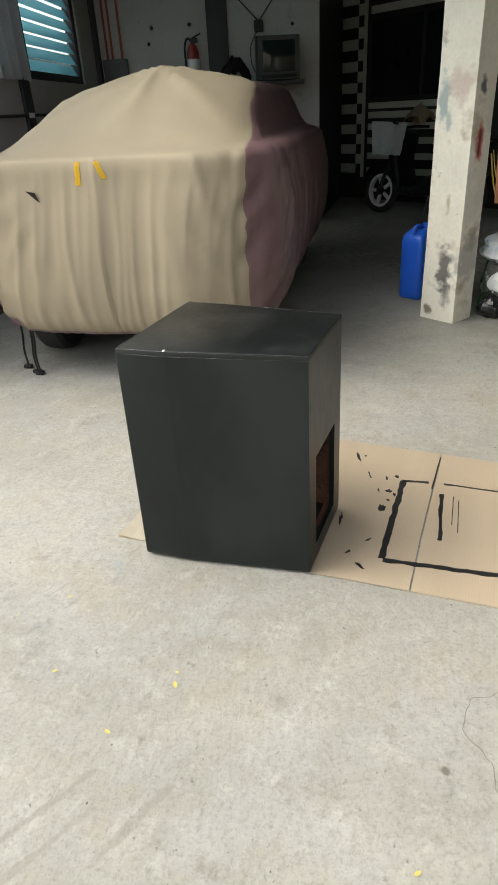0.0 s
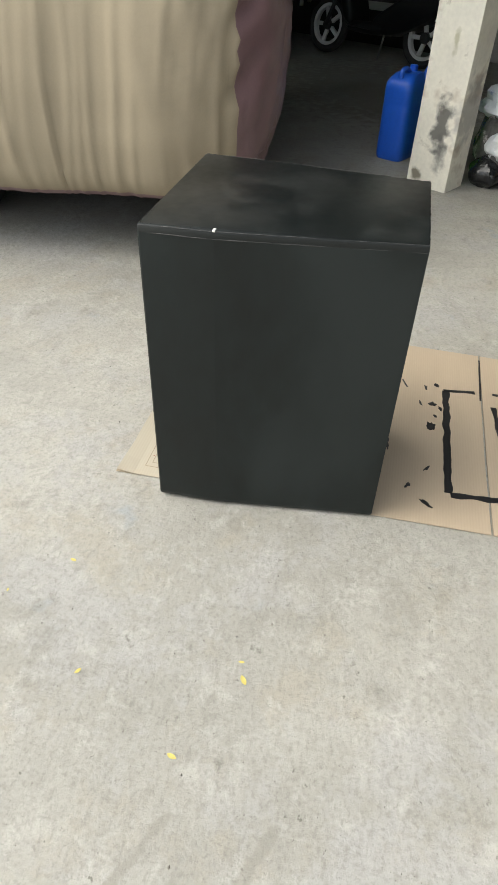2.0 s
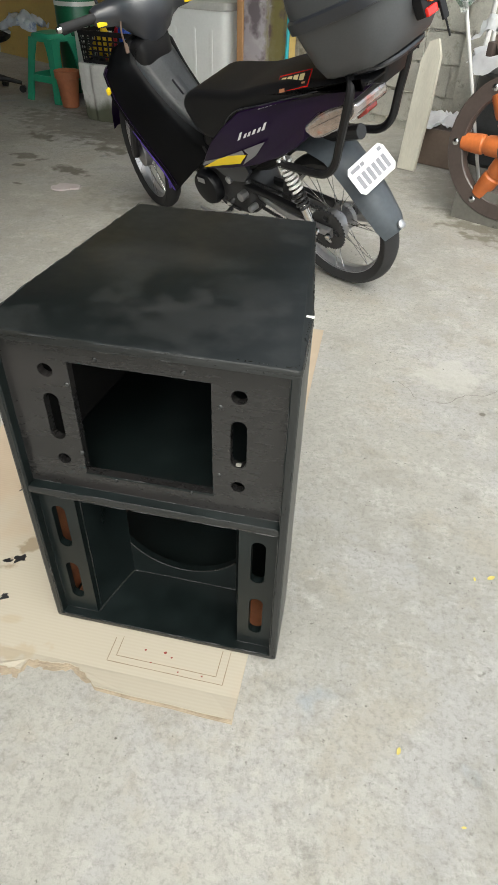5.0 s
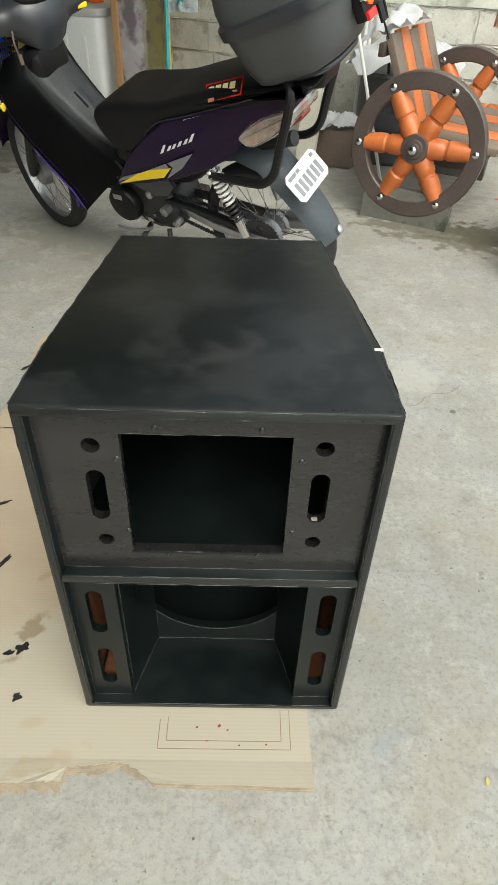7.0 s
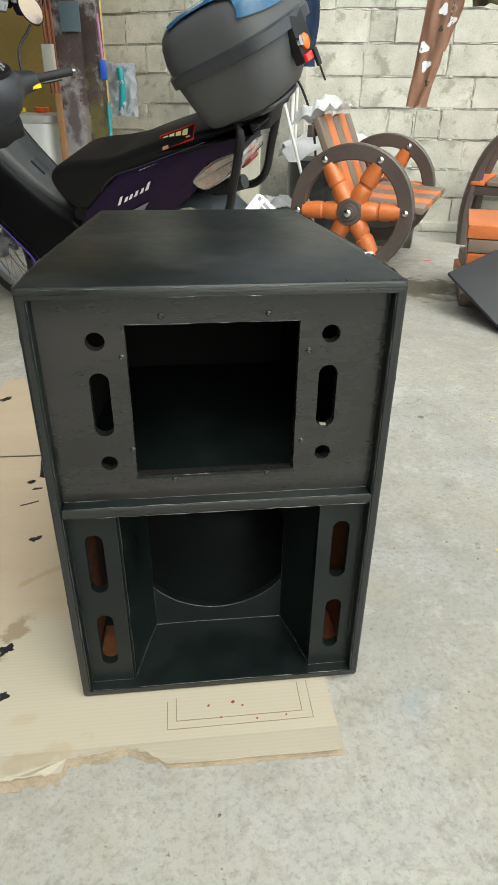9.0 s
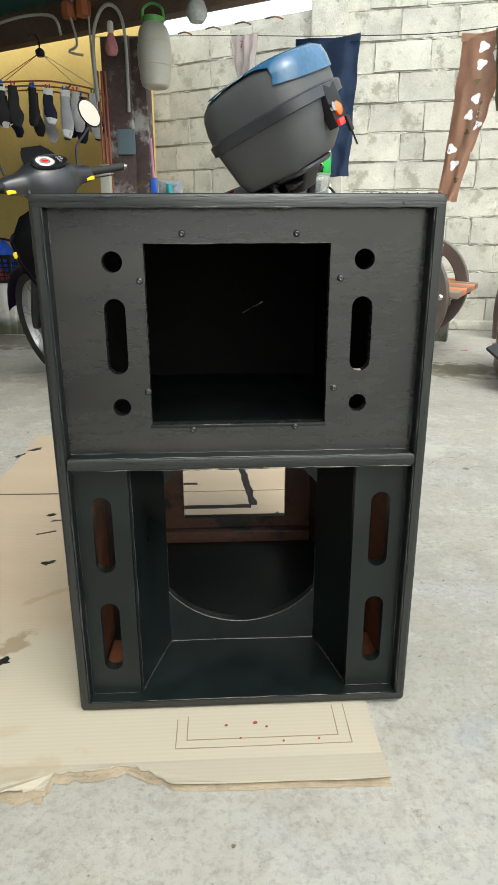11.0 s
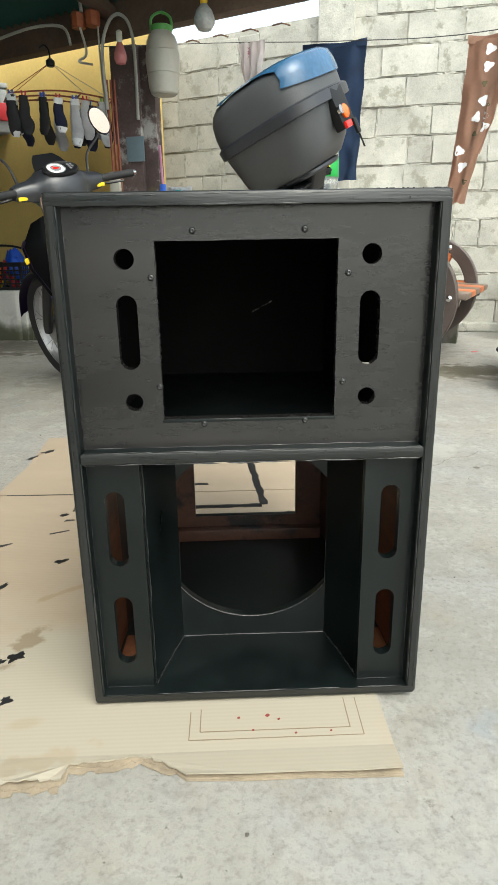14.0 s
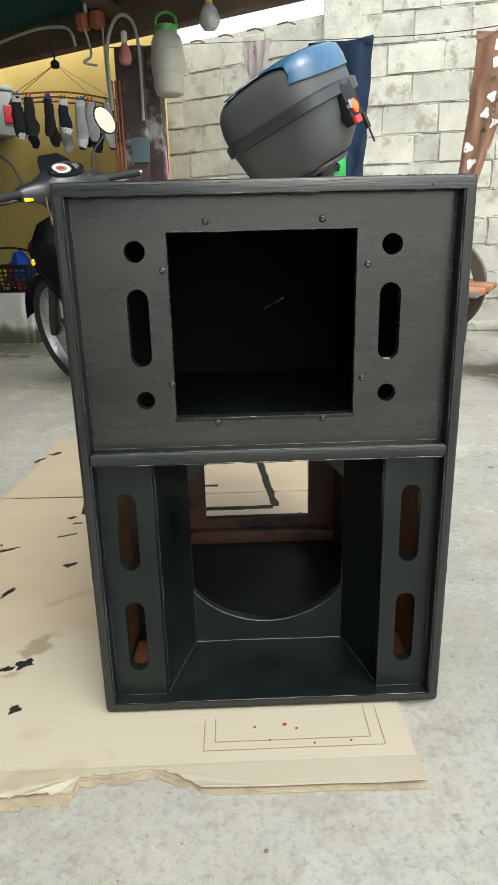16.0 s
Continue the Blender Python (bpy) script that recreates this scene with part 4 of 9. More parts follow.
# fold line modelled as a thin ridge in place of its edge highlight
ridges("fold_ridge", [((0.2332, 0.152, Z0 + 0.004), (0.2332, 0.152, ZT - 0.004)), ((-0.2357, 0.152, Z0 + 0.004), (-0.2357, 0.152, ZT - 0.004))], 0.0009, cab, "thin raised line standing for the edge highlight along each side's fold", 23, "dusty")
# flecks paler than the paint: rubbed spots, and glints painted along the edges
tagged(part("front_flecks", fleck_run([((XL + 0.003, YF, 0.48), (XL + 0.003, YF, 0.56), (1, 0, 0)), ((0.1, YF, ZT - 0.009), (0.235, YF, ZT - 0.009), (0, 0, -1)), ((-0.22, YF, 0.402), (0.22, YF, 0.402), (0, 0, -1))], 26, 4), M["bead"], cab), "small rubbed flecks and painted glints on the front edges", kind="stuff")
tagged(part("top_flecks", fleck_run([((XR - 0.004, 0.004, ZT + 0.0001), (0.231, 0.14, ZT + 0.0001), (-1, 0, 0)), ((0.14, 0.004, ZT + 0.0001), (0.233, 0.004, ZT + 0.0001), (0, 1, 0))], 34, 7), M["bead"], cab), "small rubbed flecks and painted glints on the top edges", kind="stuff")
# a scuff of pale dust on the back board deep inside
bm = fleck_run([((0.02, 0.526, 0.53), (0.06, 0.526, 0.55), (0, 0, 1))] * 2, 14, 3)
tagged(part("inside_flecks", bm, M["chip"], cab), "pale scratches on the inside of the back", kind="stuff")

# ---- cardboard under it ----
def ragged(pts, amp, step=0.012, seed=1):
    random.seed(seed)
    out = []
    for a, b in zip(pts, pts[1:]):
        a, b = Vector(a), Vector(b)
        k = max(1, int((b - a).length / step))
        for i in range(k):
            p = a.lerp(b, i / k)
            out.append((p.x + random.uniform(-amp, amp), p.y + random.uniform(-amp, amp)))
    out.append(tuple(pts[-1]))
    return out


sheet = thing("cardboard_sheet", "opened brown cardboard sheet with torn edge and black paint marks", "cardboard")
def torn_line(drop, seed, amp):
    pts = [(-0.74, -0.10), (-0.62, -0.118), (-0.50, -0.142), (-0.44, -0.13), (-0.40, -0.142), (-0.33, -0.138), (-0.262, -0.134), (-0.255, -0.108), (-0.20, -0.104), (-0.165, -0.098), (-0.135, -0.112), (-0.115, -0.124), (-0.10, -0.137)]
    return ragged([(x, y - drop * (1 if x < -0.12 else 0.2)) for x, y in pts], amp, 0.007, seed)


torn = torn_line(0.0, 3, 0.0028)
straight = [(-0.02, -0.139), (0.06, -0.1385), (0.12, -0.141), (0.182, -0.142)]
for name, drop, z, seed, lab in (("lower_ply", 0.014, 0.0006, 9, "torn brown corrugated layer at the ragged edge"), ("middle_ply", 0.007, 0.0019, 15, "thin torn ply between the layers")):
    edge = torn_line(drop, seed, 0.0045) + [(x, y - drop * 0.3) for x, y in straight]
    bm = plate(B(), edge + [(0.18, -0.08), (-0.74, -0.08)], [], 0.0011, Matrix.Translation((0, 0, z)))
    for v in bm.verts:
        if v.co.y < -0.085:
            v.co.z += max(0.0, 0.003 * noise.noise(Vector((v.co.x * 16, seed, 0)))) + 0.0004
    part(name, bm, M["cardcore"], sheet, lab, smooth=None)
outline = torn + straight + [(0.178, 0.4), (0.172, 0.846), (-0.1, 0.846), (-0.44, 0.852), (-0.69, 0.857)] + ragged([(-0.70, 0.6), (-0.715, 0.3), (-0.74, 0.0)], 0.004, 0.05, 5)
bm = plate(B(), outline, [], 0.0023, Matrix.Translation((0, 0, 0.0032)))
bmesh.ops.bisect_plane(bm, geom=bm.verts[:] + bm.edges[:] + bm.faces[:], plane_co=(0, -0.095, 0), plane_no=(0, 1, 0))
for v in bm.verts:
    # the torn edge curls a little off the floor, most in the bitten middle
    if v.co.y < -0.096:
        v.co.z += min(1.0, (-0.095 - v.co.y) / 0.04) * (0.006 + 0.008 * noise.noise(Vector((v.co.x * 9, 2.0, 0))) + 0.004 * noise.noise(Vector((v.co.x * 31, 5.0, 0))))
part("near_panel", bm, M["card"], sheet, smooth=None)
outline = [(0.172, 0.852), (0.168, 1.1), (0.165, 1.39), (-0.3, 1.42), (-0.69, 1.41), (-0.675, 1.1), (-0.69, 0.862), (-0.44, 0.857), (-0.1, 0.852)]
part("far_panel", plate(B(), outline, [], 0.004, Matrix.Translation((0, 0, 0.0015))), M["card"], sheet, smooth=None)

# ---- the covered car ----
CA = radians(190.5)
CAX, LAT = Vector((math.cos(CA), math.sin(CA), 0)), Vector((math.sin(CA), -math.cos(CA), 0))
CAR = Matrix(((LAT.x, CAX.x, 0, -1.035), (LAT.y, CAX.y, 0, -0.83), (0, 0, 1, 0), (0, 0, 0, 1)))


def round_plan(w, y0, y1, r, n=64, seam=None, cols=56):
    """A rounded outline, starting at the middle of the near end and going round."""
    pts = []
    arcs = [((w - r, y0 + r), -90), ((w - r, y1 - r), 0), ((-w + r, y1 - r), 90), ((-w + r, y0 + r), 180)]
    raw = [(0, y0)]
    for (cx, cy), a0 in arcs:
        for k in range(13):
            a = radians(a0 + 90 * k / 12)
            raw.append((cx + r * math.cos(a), cy + r * math.sin(a)))
    raw.append((0, y0))
    seg = [0]
    for a, b in zip(raw, raw[1:]):
        seg.append(seg[-1] + math.hypot(b[0] - a[0], b[1] - a[1]))
    tot = seg[-1]
    j = 0
    cut = tot * cols / n
    if seam:
        for q in range(1, 20):
            if raw[q][0] >= seam:
                f = (seam - raw[q - 1][0]) / (raw[q][0] - raw[q - 1][0])
                cut = seg[q - 1] + f * (seg[q] - seg[q - 1])
                break
    for i in range(n):
        if i <= cols:
            s = cut * i / cols
        elif i < n - cols:
            s = cut + (tot - 2 * cut) * (i - cols) / (n - 2 * cols)
        else:
            s = tot - cut * (n - i) / cols
        while seg[j + 1] < s:
            j += 1
        f = (s - seg[j]) / max(1e-9, seg[j + 1] - seg[j])
        pts.append((raw[j][0] + (raw[j + 1][0] - raw[j][0]) * f, raw[j][1] + (raw[j + 1][1] - raw[j][1]) * f))
    return pts


def drape(z):
    """How far the slack cloth lies from the plain levels at this height."""
    steps = ((0.27, -0.022), (0.5, -0.005), (0.9, 0.012), (1.1, 0.026), (1.2, 0.0), (1.36, -0.035), (1.7, -0.06))
    for (a, da), (b, db) in zip(steps, steps[1:]):
        if z <= b:
            return da + (db - da) * max(0.0, z - a) / (b - a)
    return steps[-1][1]


def car_cover():
    n = 440
    levels = []                                  # height, half width, near end, far end, corner radius
    for z, w, a, b, r in ((0.275, 0.76, 0.09, 3.62, 0.38), (0.30, 0.785, 0.05, 3.62, 0.40), (0.36, 0.82, 0.01, 3.66, 0.45), (0.5, 0.86, -0.02, 3.7, 0.48), (0.68, 0.88, -0.03, 3.7, 0.5),
                          (0.86, 0.88, -0.02, 3.7, 0.5), (1.0, 0.85, 0.0, 3.66, 0.48), (1.07, 0.835, 0.005, 3.6, 0.46), (1.105, 0.80, 0.022, 3.5, 0.44),
                          (1.122, 0.745, 0.085, 3.45, 0.42), (1.135, 0.71, 0.16, 3.4, 0.40), (1.165, 0.69, 0.25, 3.37, 0.40), (1.2, 0.675, 0.32, 3.35, 0.40), (1.28, 0.65, 0.47, 3.25, 0.40),
                          (1.36, 0.63, 0.63, 3.15, 0.38), (1.44, 0.60, 0.83, 3.05, 0.36), (1.485, 0.55, 1.0, 2.95, 0.34), (1.505, 0.45, 1.12, 2.8, 0.32), (1.52, 0.28, 1.25, 2.6, 0.25), (1.53, 0.06, 1.4, 2.4, 0.05)):
        lim = 0.69 if z < 1.08 else 0.69 - 0.09 * min(1, (z - 1.08) / 0.3)
        levels.append((z, round_plan(w, a, b, r, n, lim if lim < w else None)))
    bm = B()
    sub = []
    for (z0, p0), (z1, p1) in zip(levels, levels[1:]):
        cnt = max(1, int(abs(z1 - z0) / 0.035), int(max(math.hypot(a[0] - b[0], a[1] - b[1]) for a, b in zip(p0, p1)) / 0.05))
        for k in range(cnt):
            f = k / cnt
            sub.append((z0 + (z1 - z0) * f, [(a[0] + (b[0] - a[0]) * f, a[1] + (b[1] - a[1]) * f) for a, b in zip(p0, p1)]))
    sub.append(levels[-1])
    base = levels[4][1]
    run = [0.0]
    for p0, p1 in zip(base, base[1:]):
        run.append(run[-1] + math.hypot(p1[0] - p0[0], p1[1] - p0[1]))
    grid = []
    for z, ring in sub:
        row = []
        for i, (x, y) in enumerate(ring):
            a, b = Vector(ring[i - 1]), Vector(ring[(i + 1) % n])
            t = (b - a).normalized()
            nrm = Vector((t.y, -t.x))
            s = run[i]
            low = max(0.0, min(1.0, (1.12 - z) / 0.75))
            w = 0.0
            if z < 1.12:
                # a few sharp folds fall from the edge and wander sideways, small pleats gather at the hem
                q = s + 0.10 * noise.noise(Vector((s * 1.3, z * 1.2, 4))) + 0.16 * (1.1 - z) * math.sin(s * 2.1 + 1.0)
                r1 = (1 - min(1.0, abs(noise.noise(Vector((q * 4.2, z * 0.5, 1)))) * 2.1)) ** 3
                r2 = (1 - min(1.0, abs(noise.noise(Vector((q * 9.5, z * 0.9, 5)))) * 2.3)) ** 3
                mask = max(0.0, min(1.0, 0.45 + 1.3 * noise.noise(Vector((q * 1.7, z * 0.9, 21)))))
                fade = low ** 0.6
                w += fade * (0.034 * r1 * mask + 0.015 * r2 * (1 - 0.6 * mask)) + 0.016 * noise.noise(Vector((q * 2.6, z * 1.3, 9)))
                hem = max(0.0, 1 - (z - 0.27) / 0.2)
                w += hem * (0.010 * noise.noise(Vector((s * 26, z * 3, 3))) - 0.012) - 0.012 * low
                # slanting pulls beside the gathered seam
                pull = max(0.0, 1 - abs(abs(x) - 0.5) / 0.3) * max(0.0, min(1.0, (z - 0.45) / 0.3))
                w += 0.014 * pull * (1 - min(1.0, abs(noise.noise(Vector((abs(x) * 7 + z * 5.5, z * 1.5 - abs(x), 31)))) * 2.4)) ** 2
            else:
                w += 0.016 * noise.noise(Vector((x * 3, y * 3, z * 3))) + 0.006 * noise.noise(Vector((x * 9, y * 9, 5)))
            # gathered seam on the side cloth
            if abs(x) > 0.64 and y < 0.9 and z < 1.35:
                g = min(1.0, (abs(x) - 0.64) / 0.05) * max(0.0, 1 - max(0, y - 0.1) / 0.8)
                w += 0.045 * g * (0.5 - abs(noise.noise(Vector((z * 12 - y * 8, y * 4, 8)))) * 1.6)
            zz = z
            # tent pole of cloth over an aerial, with drawn lines to it
            dx, dy = x - 0.08, y - 1.0
            dist = math.hypot(dx, dy)
            if z > 1.2:
                zz += 0.095 * max(0.0, 1 - dist / 0.62) ** 1.25
                ang = math.atan2(dy, dx)
                zz -= 0.022 * min(1.0, dist / 0.2) * max(0.0, 1 - dist / 1.1)
                for a0 in (-2.5, -1.75, -0.75, 0.35, 1.4, 2.6):
                    da = math.atan2(math.sin(ang - a0), math.cos(ang - a0))
                    zz += 0.024 * math.exp(-(da / 0.16) ** 2) * min(1.0, dist / 0.15) * max(0.0, 1 - dist / 1.2)
            zz += drape(z) + (0.012 * noise.noise(Vector((s * 2.3, 0, 6))) if z < 0.4 else 0)
            row.append(bm.verts.new((x + nrm.x * w, y + nrm.y * w, zz)))
        grid.append(row)
    bm.faces.new(grid[-1])
    for a, b in zip(grid, grid[1:]):
        for i in range(n):
            f = bm.faces.new((a[i], a[(i + 1) % n], b[(i + 1) % n], b[i]))
            side = 56 <= i < n - 56
            f.material_index = 1 if side or f.calc_center_median().z < 0.31 else 0
    return bm


car = thing("covered_car", "small car under a tan and mauve fabric cover", "car", CAR)
bm = car_cover()
me = link_mesh("cover", bm, [M["tan"], M["mauve"]], 60)
ob = new("cover", me)
ob.parent = car
tagged(ob, "tan cloth car cover with mauve side panels and hanging folds")
part("underbody", box(B(), (-0.56, 0.3, 0.2), (0.56, 3.3, 0.5), 0.05), M["dark"], car)
for x, y in ((-0.62, 0.62), (0.62, 0.62), (-0.62, 2.95), (0.62, 2.95)):
    bm = B()
    sgn = 1 if x > 0 else -1
    lathe(bm, [(0.17, -0.08), (0.25, -0.085), (0.275, -0.06), (0.28, 0), (0.275, 0.06), (0.25, 0.085), (0.17, 0.08)], 28, Matrix.Translation((x, y, 0.28)) @ Matrix.Rotation(radians(90), 4, 'Y'))
    part("tyre", bm, M["rubber"], car)
# strips of yellow tape, the tear, tie strings and the hem ring
from mathutils.bvhtree import BVHTree
shell = BVHTree.FromPolygons([v.co[:] for v in me.vertices], [list(p.vertices) for p in me.polygons])


def on_cover(x, z):
    """The outside of the cover's near end at this height."""
    return shell.ray_cast(Vector((x, -1.0, z)), Vector((0, 1, 0)))[0]


for x0, x1, ln in ((-0.075, -0.08, 0.10), (0.02, 0.055, 0.075)):
    bm = B()
    rows = []
    for k in range(9):
        f = k / 8
        z = 1.115 - ln * f
        c = [on_cover(x0 + (x1 - x0) * f + d, z) for d in (-0.013, 0, 0.013)]
        rows.append([bm.verts.new(p + Vector((0, -0.0025, 0))) for p in c])
    for r0, r1 in zip(rows, rows[1:]):
        for j in range(2):
            bm.faces.new((r0[j], r0[j + 1], r1[j + 1], r1[j]))
    bmesh.ops.solidify(bm, geom=bm.faces, thickness=0.0015)
    part("tape_strip", bm, M["tape"], car, "yellow tape strip")
bm = B()
vs = [bm.verts.new(on_cover(x, z) + Vector((0, -0.004 - d, 0))) for x, z, d in ((-0.355, 1.0, 0), (-0.30, 0.992, 0.012), (-0.288, 0.945, 0.0))]
bm.faces.new(vs)
bmesh.ops.solidify(bm, geom=bm.faces, thickness=0.003)
part("torn_flap", bm, M["dark"], car, "dark torn flap in the cover")
for x, y in ((-0.70, 0.26), (-0.60, 0.18), (-0.575, 0.16)):
    bm = B()
    tube(bm, [(x, y, 0.31), (x + 0.01, y - 0.02, 0.2), (x - 0.008, y - 0.01, 0.1), (x + 0.012, y - 0.03, 0.02)], 0.006, 6)
    box(bm, (x - 0.012, y - 0.05, 0.005), (x + 0.035, y - 0.02, 0.025), 0.004)
    part("tie_cord", bm, M["black"], car)
bm = B()
ring = [(0.60 + 0.034 * math.cos(a), 0.0, 0.265 + 0.034 * math.sin(a)) for a in [2 * math.pi * i / 32 for i in range(33)]]
tube(bm, ring, 0.0038, 6, 1)
part("hem_ring", bm, M["white"], car, "pale plastic ring on the cover's hem")

# ---- materials of vehicles and furniture ----
M["purple"] = material("dark_purple_bodywork", (0.012, 0.0035, 0.026), 0.32, vary=0.3, scale=3, bump=0.0, gloss=0.25)
# brighter copy of the bodywork purple, its lit edges put into the colour
M["purple_lit"] = material("violet_lit_tone", (0.06, 0.03, 0.25), 0.3, vary=0.2, bump=0.0, coat=0.3)
M["gloss"] = material("black_bodywork", (0.0045, 0.0048, 0.006), 0.42, vary=0.35, scale=6, bump=0.08, gloss=0.22, rough_vary=0.2)
M["greyplastic"] = material("worn_grey_plastic", (0.058, 0.062, 0.067), 0.42, vary=0.35, scale=7, fine=120, bump=0.2, spots=(0.1, 0.1, 0.1), spot_scale=6, spot_cut=0.6)
M["cowl"] = material("dark_grey_cowl", (0.022, 0.024, 0.03), 0.36, vary=0.2, scale=6, fine=140, bump=0.15, gloss=0.75)
M["red_smoke"] = material("dull_red_lens", (0.22, 0.03, 0.025), 0.2, vary=0.3, bump=0.0, coat=0.3)
M["boxgrey"] = material("grained_dark_grey_case", (0.064, 0.067, 0.071), 0.48, vary=0.22, scale=4, fine=220, bump=0.35, depth=0.001)
M["seat"] = material("black_seat_vinyl", (0.005, 0.005, 0.006), 0.5, vary=0.3, scale=6, fine=150, bump=0.25, depth=0.001, gloss=0.25)
M["chrome"] = material("chrome", (0.6, 0.6, 0.6), 0.18, metal=1.0, vary=0.1, bump=0.0)
M["steel"] = material("dull_alloy", (0.4, 0.4, 0.41), 0.38, metal=0.9, vary=0.2, bump=0.15)
M["spring"] = material("white_painted_spring", (0.72, 0.72, 0.70), 0.4, vary=0.1)
M["engine"] = material("black_engine_casting", (0.03, 0.03, 0.032), 0.4, metal=0.3, vary=0.3, fine=90, bump=0.3)
M["bluelens"] = material("blue_tinted_panel", (0.03, 0.1, 0.2), 0.22, vary=0.35, scale=5, bump=0.0, coat=0.25)
M["orange_lens"] = material("orange_reflector", (0.9, 0.13, 0.01), 0.25, vary=0.1, bump=0.0, coat=0.4)
M["red_lens"] = material("red_reflector", (0.75, 0.02, 0.015), 0.25, vary=0.1, bump=0.0, coat=0.4)
M["sticker_yellow"] = material("yellow_sticker", (0.85, 0.62, 0.02), 0.4, vary=0.05)
M["sticker_white"] = material("white_lettering", (0.8, 0.8, 0.8), 0.4, vary=0.05)
M["sticker_grey"] = material("grey_stripe", (0.2, 0.2, 0.21), 0.4, vary=0.05)
M["sticker_orange"] = material("faded_orange_sticker", (0.55, 0.24, 0.12), 0.5, vary=0.2, scale=30)
M["cream_ink"] = material("cream_print", (0.7, 0.6, 0.3), 0.5, vary=0.1)
# pinkish spots paint reflections and the red inner part into the lens
M["lamp_bowl"] = material("silvered_lamp_lens", (0.42, 0.38, 0.37), 0.1, metal=0.75, vary=0.35, scale=22, bump=0.5, coat=0.8, spots=(0.5, 0.2, 0.16), spot_scale=12, spot_cut=0.58)
M["plate"] = material("white_number_plate", (0.78, 0.79, 0.8), 0.35, vary=0.06)
M["plate_ink"] = material("grey_plate_ink", (0.22, 0.22, 0.24), 0.5, vary=0.1)
M["mudguard"] = material("grey_mudguard", (0.13, 0.15, 0.17), 0.4, vary=0.2, scale=6)
# mirror glass whose tan reflection is put into its colour
M["mirror_tan_reflection"] = material("mirror_tan_reflection", (0.46, 0.38, 0.33), 0.03, metal=1.0, vary=0.0, bump=0.0)


def pillow(bm, poly, w, r=0.03, y0=0.0, steps=4, bulge=0.0):
    """A body with a side outline in x, z, w wide to either side of y0, its rims rounded by r."""
    area = sum(a[0] * b[1] - b[0] * a[1] for a, b in zip(poly, poly[1:] + poly[:1]))
    if area < 0:
        poly = poly[::-1]
    rings = [(r * (1 - math.sin(math.pi / 2 * k / steps)), w - r + r * math.cos(math.pi / 2 * k / steps)) for k in range(steps + 1)]
    full = [(i, y) for i, y in rings] + [(i, -y) for i, y in rings[::-1]]
    return loft(bm, [[(x, y0 + y, z) for x, z in inset(poly, i)] for i, y in full])


def soft_poly(pts, n=4):
    """A closed soft outline through the points."""
    k = len(pts)
    out = []
    for i in range(k):
        a, b, c, d = (Vector(pts[(i + j) % k]) for j in (-1, 0, 1, 2))
        for s in range(n):
            t = s / n
            out.append(tuple(0.5 * ((2 * b) + (c - a) * t + (2 * a - 5 * b + 4 * c - d) * t * t + (3 * b - a - 3 * c + d) * t ** 3)))
    return out


def wheel(parent, name, cx, cz, R=0.283, tyre_w=0.042, spokes=28):
    w = new(name)
    w.parent = parent
    w.matrix_local = Matrix.Translation((cx, 0, cz)) @ Matrix.Rotation(radians(90), 4, 'X')
    prof = [(R - 0.062, -0.022), (R - 0.05, -0.034), (R - 0.025, -tyre_w), (R - 0.007, -0.025), (R, 0), (R - 0.007, 0.025), (R - 0.025, tyre_w), (R - 0.05, 0.034), (R - 0.062, 0.022)]
    bm = B()
    loops = []
    for j in range(64):
        a = 2 * math.pi * j / 64
        loops.append([(r * math.cos(a), r * math.sin(a), z * (1 + (0.03 if (j % 2 and abs(z) > 0.03) else 0))) for r, z in prof])
    loft(bm, loops + [loops[0]], close=False, caps=False)
    bmesh.ops.remove_doubles(bm, verts=bm.verts, dist=1e-5)
    part("tyre", bm, M["rubber"], w, "black treaded tyre")
    bm = B()
    prof = [(R - 0.052, -0.026), (R - 0.06, -0.026), (R - 0.066, -0.012), (R - 0.07, 0), (R - 0.066, 0.012), (R - 0.06, 0.026), (R - 0.052, 0.026)]
    loops = []
    for j in range(64):
        a = 2 * math.pi * j / 64
        loops.append([(r * math.cos(a), r * math.sin(a), z) for r, z in prof])
    loft(bm, loops + [loops[0]], close=False, caps=False)
    bmesh.ops.remove_doubles(bm, verts=bm.verts, dist=1e-5)
    bmesh.ops.solidify(bm, geom=bm.faces, thickness=0.003)
    part("rim", bm, M["steel"], w, "alloy rim")
    bm = B()
    lathe(bm, [(0.02, -0.06), (0.03, -0.055), (0.062, -0.05), (0.066, -0.03), (0.066, -0.015), (0.03, -0.01), (0.028, 0.02), (0.055, 0.03), (0.06, 0.045), (0.02, 0.055)], 28)
    part("hub", bm, M["steel"], w, "alloy drum hub")
    bm = B()
    rod(bm, (0.05, 0, 0.0), (R - 0.064, 0, 0.0), 0.0016, seg=5)
    me = link_mesh("spoke", bm, M["chrome"])
    for j in range(spokes):
        a = 2 * math.pi * j / spokes
        ob = new("spoke", me)
        ob.parent = w
        lean = 24 if j % 4 < 2 else -24
        ob.matrix_local = Matrix.Rotation(a, 4, 'Z') @ Matrix.Translation((0.05, 0, 0.02 if j % 2 else -0.02)) @ Matrix.Rotation(radians(lean), 4, 'Z') @ Matrix.Translation((-0.05, 0, 0))
    return w


LEAN = radians(-19)
BIKE = Matrix(((-0.866, -0.5, 0, 0.195), (0.5, -0.866, 0, 1.88), (0, 0, 1, 0.004), (0, 0, 0, 1))) @ Matrix.Rotation(radians(-3), 4, 'Z') @ Matrix.Rotation(LEAN, 4, 'X')
bike = thing("motorcycle", "dark purple and black motorcycle with top case on side stand", "motorcycle", BIKE)
wheel(bike, "rear_wheel", 0.0, 0.283)
